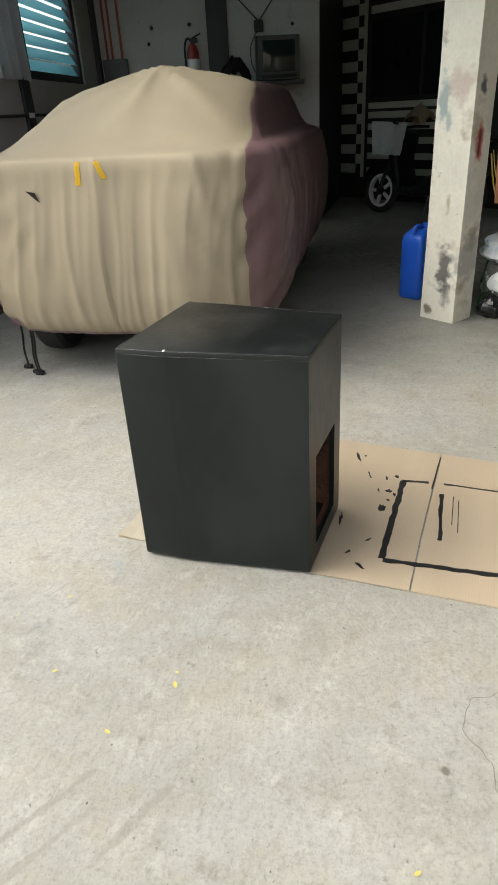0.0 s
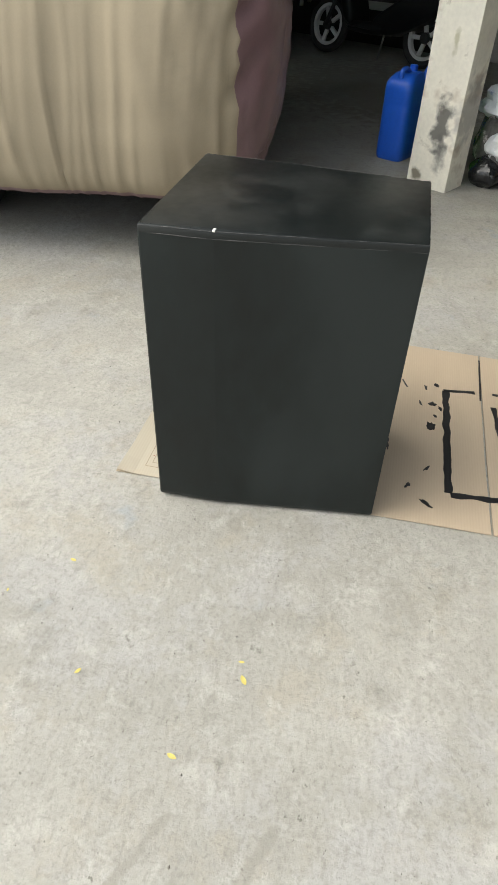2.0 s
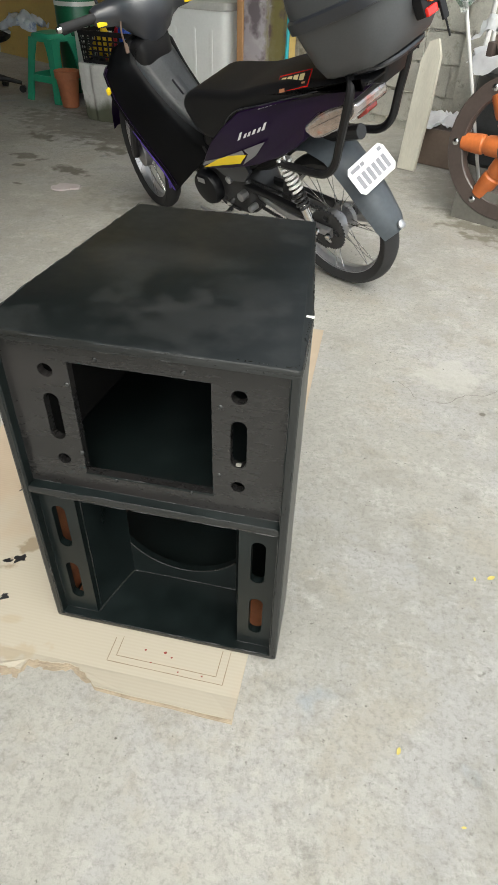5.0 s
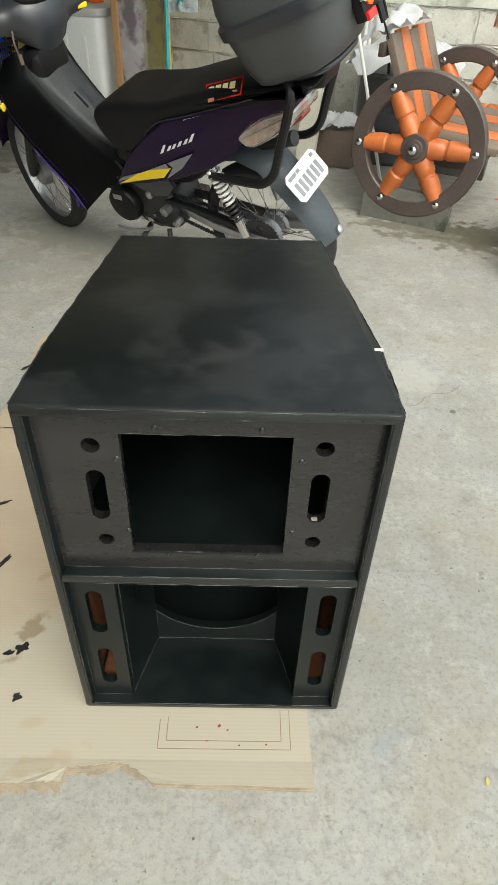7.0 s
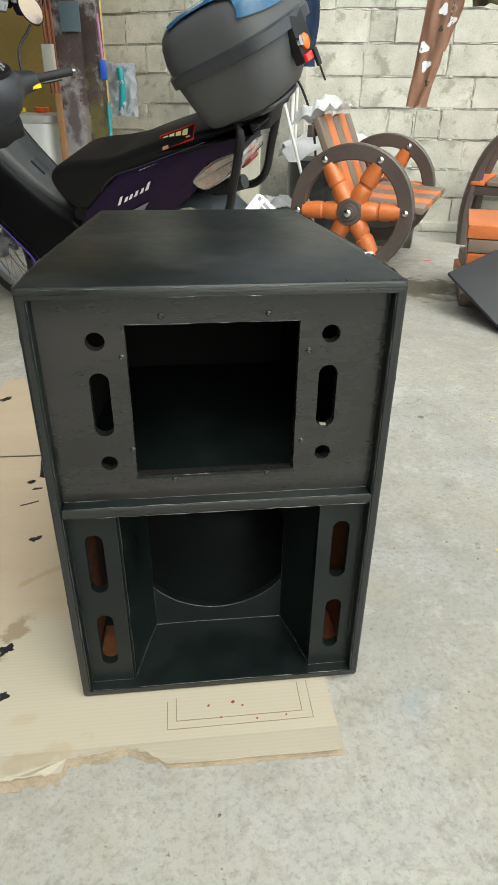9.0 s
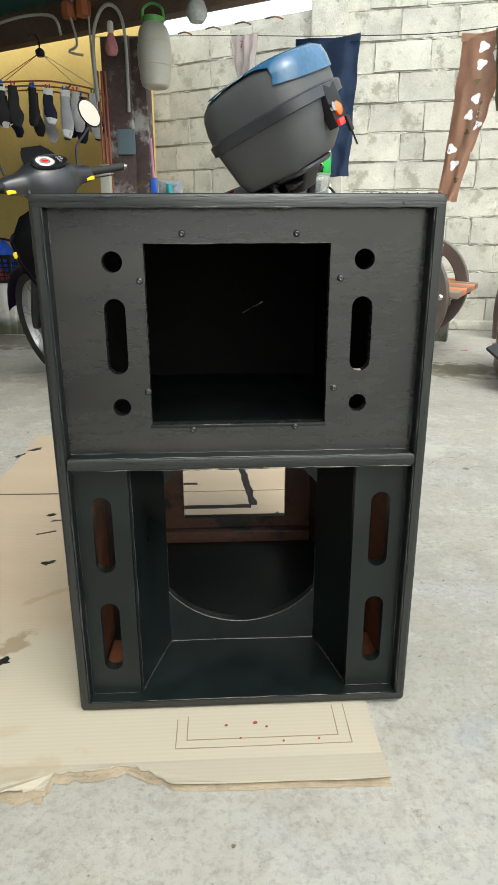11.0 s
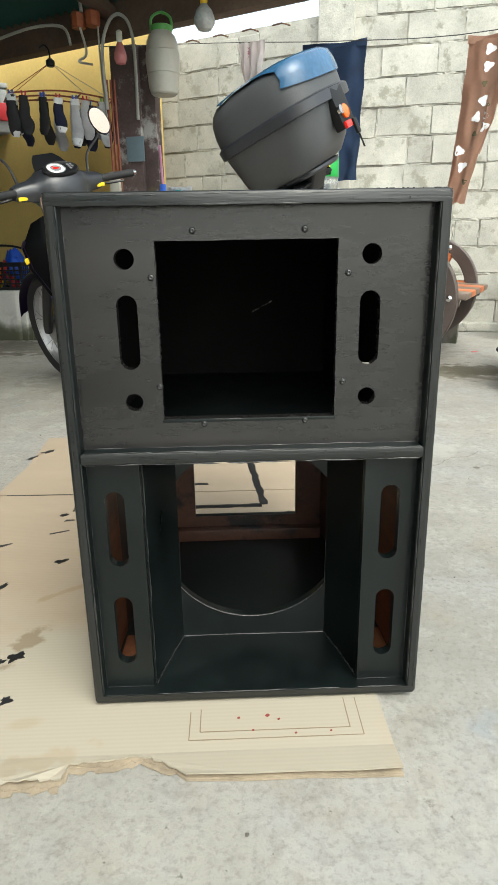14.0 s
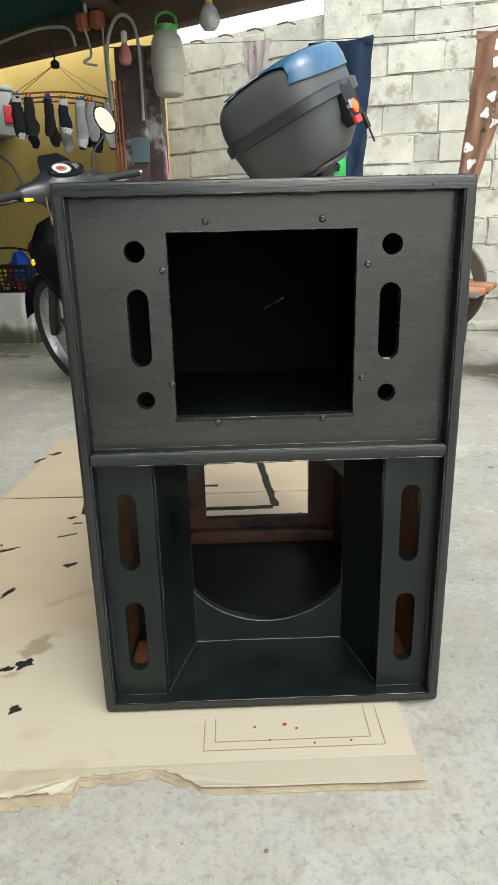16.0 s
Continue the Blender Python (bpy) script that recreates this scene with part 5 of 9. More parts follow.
fw = wheel(bike, "front_wheel", 1.24, 0.283)
AXIS = Matrix.Translation((0.93, 0, 0.955))
STEER = Matrix.Translation((0.016, -0.03, -0.01)) @ AXIS @ Matrix.Rotation(radians(-16.5), 4, Vector((-0.43, 0, 0.9)).normalized()) @ AXIS.inverted()
fw.matrix_local = STEER @ Matrix.Translation((1.24, 0, 0.283)) @ Matrix.Rotation(radians(90), 4, 'X')

# front end
for y in (0.075, -0.075):
    bm = B()
    tube(bm, [(1.24, y, 0.283), (1.21, y, 0.36), (1.07, y * 0.9, 0.66)], [0.02, 0.024, 0.024], 10, 3)
    part("fork_leg", bm, M["engine"], bike).matrix_local = STEER
bm = B()
arc = [(1.24 + 0.318 * math.cos(radians(a)), 0.283 + 0.318 * math.sin(radians(a))) for a in range(10, 176, 11)]
outer = [[(x, y, z - 2.2 * y * y * 3) for y in (-0.062, -0.04, 0, 0.04, 0.062)] for x, z in arc]
loft(bm, outer, close=False, caps=False)
bmesh.ops.solidify(bm, geom=bm.faces, thickness=0.004)
ff = part("front_fender", bm, M["purple"], bike, "purple front mudguard")
ff.matrix_local = STEER
bm = B()
tube(bm, [(1.24 + 0.33 * math.cos(radians(a)), 0.05, 0.283 + 0.325 * math.sin(radians(a))) for a in (150, 165, 178, 190)], 0.006, 6)
part("fender_edge", bm, M["purple_lit"], bike).matrix_local = STEER

# leg shield: one shell from edge to edge that swells into the tunnel, a worn cover on its ridge
SHELL = ((0.955, 0.875, 1.03, 0.845, 0.115), (0.91, 0.80, 1.052, 0.76, 0.188), (0.845, 0.722, 1.05, 0.665, 0.188), (0.775, 0.648, 1.0, 0.56, 0.182), (0.70, 0.578, 0.94, 0.455, 0.17), (0.63, 0.53, 0.885, 0.35, 0.155), (0.57, 0.498, 0.868, 0.25, 0.14))
SWELL = ((1.0, 0.0), (0.985, 0.1), (0.90, 0.34), (0.78, 0.60), (0.60, 0.84), (0.36, 0.965), (0.0, 1.0))


def shell_point(s, q, lift=0.0):
    """A point of the leg shield: s runs down the ridge, q across it from edge to edge; lift raises it off the shell."""
    k = min(int(s), len(SHELL) - 2)
    cx, cz, ex, ez, w = (a + (b - a) * (s - k) for a, b in zip(SHELL[k], SHELL[k + 1]))
    a = min(abs(q), 1.0)
    for (y0, f0), (y1, f1) in zip(SWELL, SWELL[1:]):
        if a >= y1:
            f = f1 + (f0 - f1) * (a - y1) / (y0 - y1)
            break
    up = Vector((-0.62, 0, 0.78))
    return Vector((ex + (cx - ex) * f, w * q, ez + (cz - ez) * f)) + up * lift


def shell_patch(s0, s1, q1, lift, thick, rows=20, cols=24, taper=0.0):
    """A piece of the leg shield's surface with its own thickness."""
    bm = B()
    grid = []
    for i in range(rows + 1):
        f = i / rows
        w = q1 * (1 - taper * f * f)
        grid.append([shell_point(s0 + (s1 - s0) * f, w * (2 * j / cols - 1), lift * min(1, 6 * (1 - abs(2 * j / cols - 1)) + 0.2)) for j in range(cols + 1)])
    loft(bm, grid, close=False, caps=False)
    bmesh.ops.solidify(bm, geom=bm.faces, thickness=thick)
    return bm


part("leg_shield", shell_patch(0, 6, 1.0, 0.0, 0.008, 24, 40), M["gloss"], bike, "smooth black leg shield swelling into the tunnel", smooth=60)
part("tunnel_cover", shell_patch(0.95, 5.4, 0.52, 0.009, 0.006, 22, 20, 0.35), M["greyplastic"], bike, "worn grey plastic tunnel cover", smooth=50)
part("glove_catch", shell_patch(2.3, 3.0, 0.13, 0.016, 0.006, 4, 6), M["cowl"], bike, "dark flush catch in the tunnel cover", smooth=40)
for s in (1, -1):
    bm = B()
    tube(bm, [shell_point(k, s * 1.0) + Vector((0.004, s * 0.001, 0)) for k in (3.2, 3.8, 4.4, 5, 5.9)], [0.0015, 0.003, 0.005, 0.005, 0.003], 6)
    part("shield_trim", bm, M["purple_lit"], bike, "violet edge of the leg shield")
    bm = B()
    rings = []
    for k in (0.75, 1.0, 2.0, 3.0, 4.0, 5.0, 5.8):
        p = shell_point(k, s * 0.985)
        rings.append([p + Vector((0.0, s * 0.002, 0)), p + Vector((0.03, -s * 0.006, 0.0)), p + Vector((0.05, -s * 0.05, 0.0)), p + Vector((0.02, -s * 0.05, 0))])
    loft(bm, rings)
    part("shield_lip", bm, M["purple"], bike, "dark purple outer lip of the leg shield", smooth=50)
bm = B()
box(bm, (-0.006, -0.02, -0.012), (0.006, 0.02, 0.012), 0.004, Matrix.Translation(shell_point(1.6, 0.985) + Vector((0.012, 0.004, 0))) @ Matrix.Rotation(radians(30), 4, 'Z'))
part("side_reflector", bm, M["sticker_yellow"], bike, "small yellow reflector on the leg shield")

# handlebar cover, gauge, grips, levers, mirrors
hb = STEER @ Matrix.Translation((0.93, 0, 0.972))
bar = new("handlebar")
bar.parent = bike
bar.matrix_local = hb
bm = B()
rings = []
for y, w, z0, z1 in ((-0.215, 0.026, -0.03, 0.02), (-0.19, 0.036, -0.04, 0.03), (-0.14, 0.042, -0.045, 0.036), (-0.105, 0.06, -0.06, 0.05), (-0.08, 0.085, -0.085, 0.066), (-0.04, 0.10, -0.11, 0.072), (0, 0.104, -0.12, 0.074),
                     (0.04, 0.10, -0.11, 0.072), (0.08, 0.085, -0.085, 0.066), (0.105, 0.06, -0.06, 0.05), (0.14, 0.042, -0.045, 0.036), (0.19, 0.036, -0.04, 0.03), (0.215, 0.026, -0.03, 0.02)):
    rings.append([(-w * 0.75, y, z0), (-w, y, z0 * 0.45), (-w * 0.98, y, z1 * 0.2), (-w * 0.72, y, z1 * 0.72), (-w * 0.2, y, z1 * 0.97), (0.3 * w, y, z1), (w * 0.9, y, z1 * 0.5), (w, y, z0 * 0.3), (w * 0.5, y, z0)])
loft(bm, rings)
part("bar_cowl", bm, M["cowl"], bar, "dark grey handlebar cowl", smooth=45)
bm = B()
loft(bm, [[(x, y * w, z) for y in (-1, -0.5, 0, 0.5, 1)] + [(x + 0.01, y * w * 0.9, z - 0.02) for y in (1, 0.5, 0, -0.5, -1)] for x, z, w in ((0.005, 0.062, 0.085), (0.03, 0.085, 0.08), (0.055, 0.108, 0.066), (0.075, 0.125, 0.045))])
part("visor", bm, M["gloss"], bar, "smoked black visor above the gauges", smooth=50)
gm = Matrix.Translation((-0.052, 0.0, 0.065)) @ Matrix.Rotation(radians(-30), 4, 'Y')
bm = B()
lathe(bm, [(0.075, -0.012), (0.078, 0.0), (0.072, 0.006), (0.066, 0.003), (0.0005, 0.003)], 32, gm @ Matrix.Diagonal((0.62, 1.08, 1, 1)))
panel = part("gauge_panel", bm, M["black"], bar, "oval black gauge panel", smooth=50)
dm = gm @ Matrix.Translation((0, 0.022, 0)) @ Matrix.Diagonal((0.85, 1, 1, 1))
bm = B()
lathe(bm, [(0.041, 0.003), (0.043, 0.006), (0.040, 0.008), (0.038, 0.005)], 28, dm)
part("gauge_bezel", bm, M["steel"], panel, "round speedometer bezel")
bm = B()
lathe(bm, [(0.039, 0.003), (0.039, 0.0052), (0.001, 0.0052)], 28, dm)
part("gauge_dial", bm, M["white"], panel, "white speedometer dial with red and black centre")
bm = B()
lathe(bm, [(0.024, 0.0052), (0.024, 0.006), (0.001, 0.006)], 20, dm)
part("dial_ring", bm, M["sticker_grey"], panel)
bm = B()
box(bm, (-0.008, -0.014, 0.006), (0.006, 0.014, 0.0068), 0.0005, dm)
box(bm, (-0.003, -0.002, 0.0068), (0.022, 0.002, 0.0078), 0.0005, dm @ Matrix.Rotation(radians(35), 4, 'Z'))
part("dial_centre", bm, M["red_lens"], panel)
for a in range(5):
    bm = B()
    lathe(bm, [(0.0062, 0.004), (0.0062, 0.0055), (0.001, 0.006)], 10, gm @ Matrix.Translation((0.014 - 0.014 * (a % 3), -0.042 - 0.014 * (a // 3), 0)))
    part("warning_lamp", bm, M["sticker_grey"], panel)
for s in (1, -1):
    bm = B()
    tube(bm, [(0.0, s * 0.18, -0.005), (-0.02, s * 0.23, -0.002), (-0.05, s * 0.36, 0.0)], 0.0165, 12, 3)
    part("grip", bm, M["rubber"], bar, "black rubber grip")
    bm = B()
    rod(bm, (-0.05, s * 0.36, 0), (-0.053, s * 0.375, 0), 0.014, 0.010, 12)
    part("bar_end", bm, M["chrome"], bar)
    bm = B()
    tube(bm, [(0.01, s * 0.19, -0.02), (0.03, s * 0.25, -0.03), (0.0, s * 0.34, -0.03)], [0.007, 0.006, 0.005], 6, 3)
    part("lever", bm, M["engine"], bar)
    bm = B()
    box(bm, (-0.03, s * 0.17 - 0.03, -0.035), (0.02, s * 0.17 + 0.03, 0.018), 0.008)
    part("switch_block", bm, M["black"], bar)
    bm = B()
    box(bm, (-0.036, s * 0.19 - 0.02, -0.034), (-0.03, s * 0.19 + 0.02, -0.018), 0.002)
    part("switch_sticker", bm, M["sticker_yellow"], bar, "yellow sticker")
    bm = B()
    tube(bm, [(0.02, s * 0.17, 0.01), (0.03, s * 0.19, 0.10), (0.02, s * 0.24, 0.15), (0.015, s * 0.262, 0.175)], 0.0055, 7, 4)
    mir = part("mirror_stalk", bm, M["engine"], bar)
    bm = B()
    mm = Matrix.Translation((0.01, s * 0.275, 0.225)) @ Matrix.Rotation(radians(s * 14), 4, 'Z') @ Matrix.Rotation(radians(-84), 4, 'Y') @ Matrix.Rotation(radians(s * -28), 4, 'Z') @ Matrix.Diagonal((1.2, 1.15, 1, 1))
    lathe(bm, [(0.02, -0.018), (0.045, -0.012), (0.052, 0.0), (0.05, 0.004), (0.047, 0.004)], 24, mm, 0.68)
    part("mirror_shell", bm, M["black"], mir)
    bm = B()
    lathe(bm, [(0.0465, 0.0035), (0.0465, 0.006), (0.001, 0.006)], 24, mm, 0.68)
    part("mirror_face", bm, M["mirror_tan_reflection"], mir, "mirror glass")
bm = B()
tube(bm, [(-0.05, 0.12, -0.03), (-0.06, 0.13, -0.07), (-0.05, 0.12, -0.12)], 0.004, 5)
box(bm, (-0.058, 0.113, -0.14), (-0.047, 0.128, -0.105), 0.004)
part("hanging_keys", bm, M["beam"], bar, "bunch of worn charms hanging from the bar")
bm = B()
pillow(bm, soft_poly([(0.88, 0.86), (1.02, 0.83), (1.05, 0.70), (0.92, 0.68)]), 0.09, 0.04)
part("steering_shroud", bm, M["black"], bike)

# frame, engine and its covers
bm = B()
tube(bm, [(1.05, 0, 0.78), (0.85, 0, 0.5), (0.6, 0, 0.42), (0.35, 0, 0.44), (0.15, 0, 0.58), (-0.15, 0, 0.68)], 0.025, 10, 4)
part("frame_tube", bm, M["engine"], bike)
eng = new("engine")
eng.parent = bike
eng.matrix_local = Matrix.Translation((-0.03, 0, 0.048))
bm = B()
pillow(bm, soft_poly([(0.42, 0.20), (0.62, 0.19), (0.74, 0.25), (0.74, 0.34), (0.60, 0.38), (0.44, 0.36)]), 0.10, 0.03)
part("crankcase", bm, M["engine"], eng)
bm = B()
lathe(bm, [(0.075, 0.10), (0.078, 0.125), (0.07, 0.142), (0.03, 0.15), (0.001, 0.15)], 28, Matrix.Translation((0.655, 0, 0.285)) @ Matrix.Rotation(radians(-90), 4, 'X'))
part("magneto_cover", bm, M["gloss"], eng, "round black engine cover")
bm = B()
box(bm, (-0.022, 0, -0.011), (0.022, 0.004, 0.011), 0.002, Matrix.Translation((0.66, 0.148, 0.33)))
part("cover_badge", bm, M["steel"], eng)
bm = B()
prof = [(0.05, 0.72)]
for k in range(6):
    prof += [(0.05, 0.758 + 0.022 * k), (0.062, 0.76 + 0.022 * k), (0.062, 0.768 + 0.022 * k), (0.05, 0.77 + 0.022 * k)]
lathe(bm, prof + [(0.05, 0.92)], 18, Matrix.Translation((0, 0, 0.31)) @ Matrix.Rotation(radians(90), 4, 'Y'))
part("cylinder", bm, M["engine"], eng, "finned black cylinder")
bm = B()
pillow(bm, soft_poly([(0.40, 0.40), (0.55, 0.41), (0.62, 0.50), (0.50, 0.56), (0.36, 0.52)]), 0.09, 0.03)
part("air_box", bm, M["black"], eng)
bm = plate(B(), [(-0.56, 0.452), (-0.35, 0.508), (-0.33, 0.47), (-0.37, 0.425), (-0.44, 0.41), (-0.50, 0.425)], [], 0.02)
bmesh.ops.transform(bm, matrix=Matrix.Translation((0, 0.105, 0)) @ Matrix.Rotation(radians(180), 4, 'Z') @ FRONT, verts=bm.verts)
part("lower_cover", bm, M["cowl"], bike, "dark grey cover below the side panel")
for k, (x, y, z, r, ln, mat) in enumerate(((0.50, 0.10, 0.36, 0.016, 0.03, "steel"), (0.44, 0.10, 0.30, 0.02, 0.035, "steel"), (0.52, 0.11, 0.25, 0.013, 0.03, "chrome"), (0.58, 0.10, 0.24, 0.011, 0.03, "chrome"), (0.40, 0.09, 0.25, 0.014, 0.04, "steel"))):
    bm = B()
    lathe(bm, [(r, 0), (r, ln), (r * 0.6, ln + 0.004), (0.0005, ln + 0.005)], 8 if k % 2 else 14, Matrix.Translation((x, y, z)) @ Matrix.Rotation(radians(-90), 4, 'X'))
    part("engine_bolt", bm, M[mat], eng)
bm = B()
tube(bm, [(0.72, 0.06, 0.46), (0.62, 0.10, 0.42), (0.52, 0.105, 0.40), (0.42, 0.09, 0.37)], 0.006, 6, 4)
tube(bm, [(0.74, 0.04, 0.42), (0.66, 0.11, 0.36), (0.60, 0.115, 0.24), (0.50, 0.10, 0.20)], 0.005, 6, 4)
part("engine_hose", bm, M["rubber"], eng)
bm = B()
pillow(bm, soft_poly([(0.09, 0.33), (0.25, 0.35), (0.44, 0.365), (0.44, 0.385), (0.25, 0.372), (0.09, 0.352)]), 0.014, 0.006, 0.085)
part("chain_guard", bm, M["black"], bike, "slim black chain guard")
for y in (0.075, -0.075):
    bm = B()
    tube(bm, [(-0.03, y, 0.283), (0.2, y, 0.30), (0.42, y * 0.6, 0.33)], 0.015, 8, 2, 1.4)
    part("swing_arm", bm, M["steel"] if y > 0 else M["engine"], bike, "dull alloy swing arm" if y > 0 else "")
bm = B()
teeth = []
for i in range(72):
    a = 2 * math.pi * i / 72
    r = 0.088 if i % 2 else 0.081
    teeth.append((r * math.cos(a), r * math.sin(a)))
plate(bm, teeth, [circle(0.05 * math.cos(a), 0.05 * math.sin(a), 0.015, 10) for a in (0, 1.57, 3.14, 4.71)], 0.006, Matrix.Translation((0, 0.068, 0.283)) @ FRONT)
part("sprocket", bm, M["engine"], bike, "dark toothed sprocket", smooth=None)
for z, k in ((0.368, 0.02), (0.198, 0.07)):
    bm = B()
    for i in range(34):
        x = 0.012 * i
        c = Vector((0.02 + x, 0.064, z + k * x / 0.42 * (1 if z > 0.3 else 1.3)))
        box(bm, c - Vector((0.0045, 0.006, 0.006)), c + Vector((0.0045, 0.006, 0.006)), 0.001, segs=1)
    part("chain", bm, M["engine"], bike, "oily drive chain", smooth=None)
bm = B()
for x, y, z in ((-0.03, 0.095, 0.283), (0.03, 0.093, 0.287)):
    lathe(bm, [(0.014, 0), (0.014, 0.012), (0.009, 0.016), (0.001, 0.017)], 6, Matrix.Translation((x, y, z)) @ Matrix.Rotation(radians(-90), 4, 'X'))
part("axle_nut", bm, M["chrome"], bike, "chrome axle nut")
bm = B()
tube(bm, [(0.85, -0.06, 0.27), (0.7, -0.12, 0.16), (0.4, -0.14, 0.17), (0.15, -0.15, 0.20), (-0.12, -0.15, 0.25)], [0.016, 0.018, 0.02, 0.036, 0.038], 12, 4)
part("exhaust", bm, M["steel"], bike)
bm = B()
tube(bm, [(0.56, 0.08, 0.22), (0.55, 0.2, 0.19), (0.50, 0.28, 0.185)], 0.011, 8, 3)
part("foot_peg_bar", bm, M["engine"], bike)
for s in (1, -1):
    bm = B()
    box(bm, (0.48, s * 0.21 - 0.045, 0.185), (0.535, s * 0.21 + 0.055, 0.21), 0.008)
    part("foot_peg", bm, M["rubber"], bike)
bm = B()
tube(bm, [(0.52, 0.12, 0.235), (0.60, 0.15, 0.225), (0.68, 0.155, 0.235)], 0.007, 6, 3)
part("gear_pedal", bm, M["steel"], bike)
bm = B()
tube(bm, [(0.45, 0.09, 0.23), (0.43, 0.15, 0.12), (0.42, 0.19, 0.08)], 0.011, 8, 2)
part("side_stand", bm, M["engine"], bike)

# shocks with pale springs
for s in (1, -1):
    top, low = Vector((0.117, s * 0.128, 0.60)), Vector((0.025, s * 0.122, 0.335))
    sh = new("shock_absorber")
    sh.parent = bike
    bm = B()
    rod(bm, top, low, 0.013, seg=12)
    rod(bm, low + (top - low) * 0.0, low + (top - low) * 0.3, 0.017, seg=12)
    part("damper", bm, M["chrome"], sh)
    for name, f0, f1, turns, mat, lab in (("coil_spring", 0.52, 0.97, 7, "spring", "white coil spring"), ("lower_coil", 0.27, 0.52, 4, "engine", "black lower coil")):
        m, h = frame_of(low.lerp(top, f0), low.lerp(top, f1))
        bm = B()
        pts = [m @ Vector((0.023 * math.cos(a), 0.023 * math.sin(a), h * a / (2 * math.pi * turns))) for a in [2 * math.pi * i / 12 for i in range(12 * turns + 1)]]
        tube(bm, pts, 0.0055, 6, 1)
        part(name, bm, M[mat], sh, lab)

# bodywork behind the rider's feet
def draw_in(bm):
    """The tail narrows to the back, and its end comes in and down."""
    for v in bm.verts:
        k = min(1.0, max(0.0, -v.co.x / 0.28))
        v.co.y *= 1 - 0.5 * k
        v.co.x += 0.055 * k
        v.co.z -= 0.036 * k
    return bm


TAIL = [(0.60, 0.452), (0.53, 0.455), (0.40, 0.488), (0.26, 0.535), (0.12, 0.60), (0.03, 0.654), (-0.022, 0.70), (-0.032, 0.742), (-0.09, 0.797), (-0.235, 0.855), (-0.315, 0.918), (-0.30, 0.932), (-0.12, 0.872), (0.07, 0.81), (0.29, 0.735), (0.39, 0.665), (0.50, 0.575)]
for s in (1, -1):
    bm = B()
    pillow(bm, TAIL, 0.03, 0.005, s * 0.115, 3)
    draw_in(bm)
    part("side_panel", bm, M["purple"], bike, "dark purple side and tail panel with stripes", smooth=50)
    bm = B()
    tube(bm, [(0.40, s * 0.137, 0.648), (0.37, s * 0.139, 0.69), (0.30, s * 0.141, 0.737), (0.18, s * 0.141, 0.775), (0.05, s * 0.139, 0.818), (-0.10, s * 0.134, 0.868)], 0.0022, 6, 5)
    part("seat_piping", bm, M["cowl"], bike, "grey piping along the seat edge")
bm = B()
poly = soft_poly([(0.585, 0.60), (0.632, 0.665), (0.628, 0.715), (0.575, 0.75), (0.49, 0.768), (0.40, 0.778), (0.30, 0.795), (0.18, 0.832), (0.05, 0.868), (-0.12, 0.90), (-0.27, 0.925), (-0.285, 0.905), (-0.10, 0.845), (0.1, 0.78), (0.30, 0.705), (0.40, 0.63), (0.50, 0.575)], 4)
pillow(bm, poly, 0.135, 0.028)
seat = part("seat", bm, M["seat"], bike, "long black vinyl seat", smooth=60)
bm = B()
pillow(bm, soft_poly([(0.62, 0.50), (0.45, 0.50), (0.25, 0.55), (0.08, 0.62), (-0.02, 0.72), (-0.2, 0.82), (-0.1, 0.84), (0.2, 0.74), (0.45, 0.63), (0.6, 0.58)]), 0.085, 0.02)
part("inner_body", bm, M["black"], bike)
SIDE = Matrix.Rotation(radians(180), 4, 'Z') @ FRONT          # boards facing the left side of the motorcycle


def sticker(pts, mat, y=0.1505, name="stripe", label=""):
    '''A thin film on the left flank, its corners given along and up the motorcycle.'''
    p = part(name, plate(B(), [(-x, z) for x, z in pts], [], 0.0012), mat, bike, label, smooth=None)
    p.matrix_local = Matrix.Translation((0, y, 0)) @ SIDE
    return p


sticker([(0.582, 0.452), (0.438, 0.498), (0.335, 0.529), (0.288, 0.576), (0.40, 0.545), (0.47, 0.515)], M["sticker_yellow"], 0.1515, label="yellow flash on the side panel")
sticker([(0.588, 0.458), (0.56, 0.483), (0.44, 0.528), (0.31, 0.588), (0.30, 0.574), (0.40, 0.54), (0.47, 0.508)], M["sticker_grey"], label="grey stripe above the yellow flash")
sticker([(0.30, 0.592), (0.172, 0.652), (0.235, 0.585), (0.32, 0.528), (0.278, 0.580)], M["sticker_grey"], label="grey lightning stripe on the side panel")
# slanted white word shape, kept as plain strokes
for k, (f, h) in enumerate(((0.0, 0.042), (0.2, 0.024), (0.34, 0.024), (0.5, 0.026), (0.67, 0.024), (0.82, 0.040))):
    x, z = 0.322 - 0.176 * f, 0.624 + 0.082 * f
    sticker([(x, z), (x - 0.017, z + 0.008), (x - 0.017 - h * 0.5, z + 0.008 + h * 0.8), (x - 0.004 - h * 0.5, z + 0.002 + h * 0.8)], M["sticker_white"], name="lettering_bar", label="white slanted lettering shape")
for k in range(6):
    x, z = 0.19 - 0.02 * k, 0.758 + 0.0075 * k
    sticker([(x, z), (x - 0.014, z + 0.005), (x - 0.015, z + 0.014), (x - 0.001, z + 0.009)], M["sticker_white"], 0.1355, "small_lettering_bar", "tiny white lettering")
DECAL = Matrix.Translation((0.02, 0.112, 0.868)) @ Matrix.Rotation(radians(17), 4, 'Y') @ Matrix.Rotation(radians(52), 4, 'X') @ SIDE
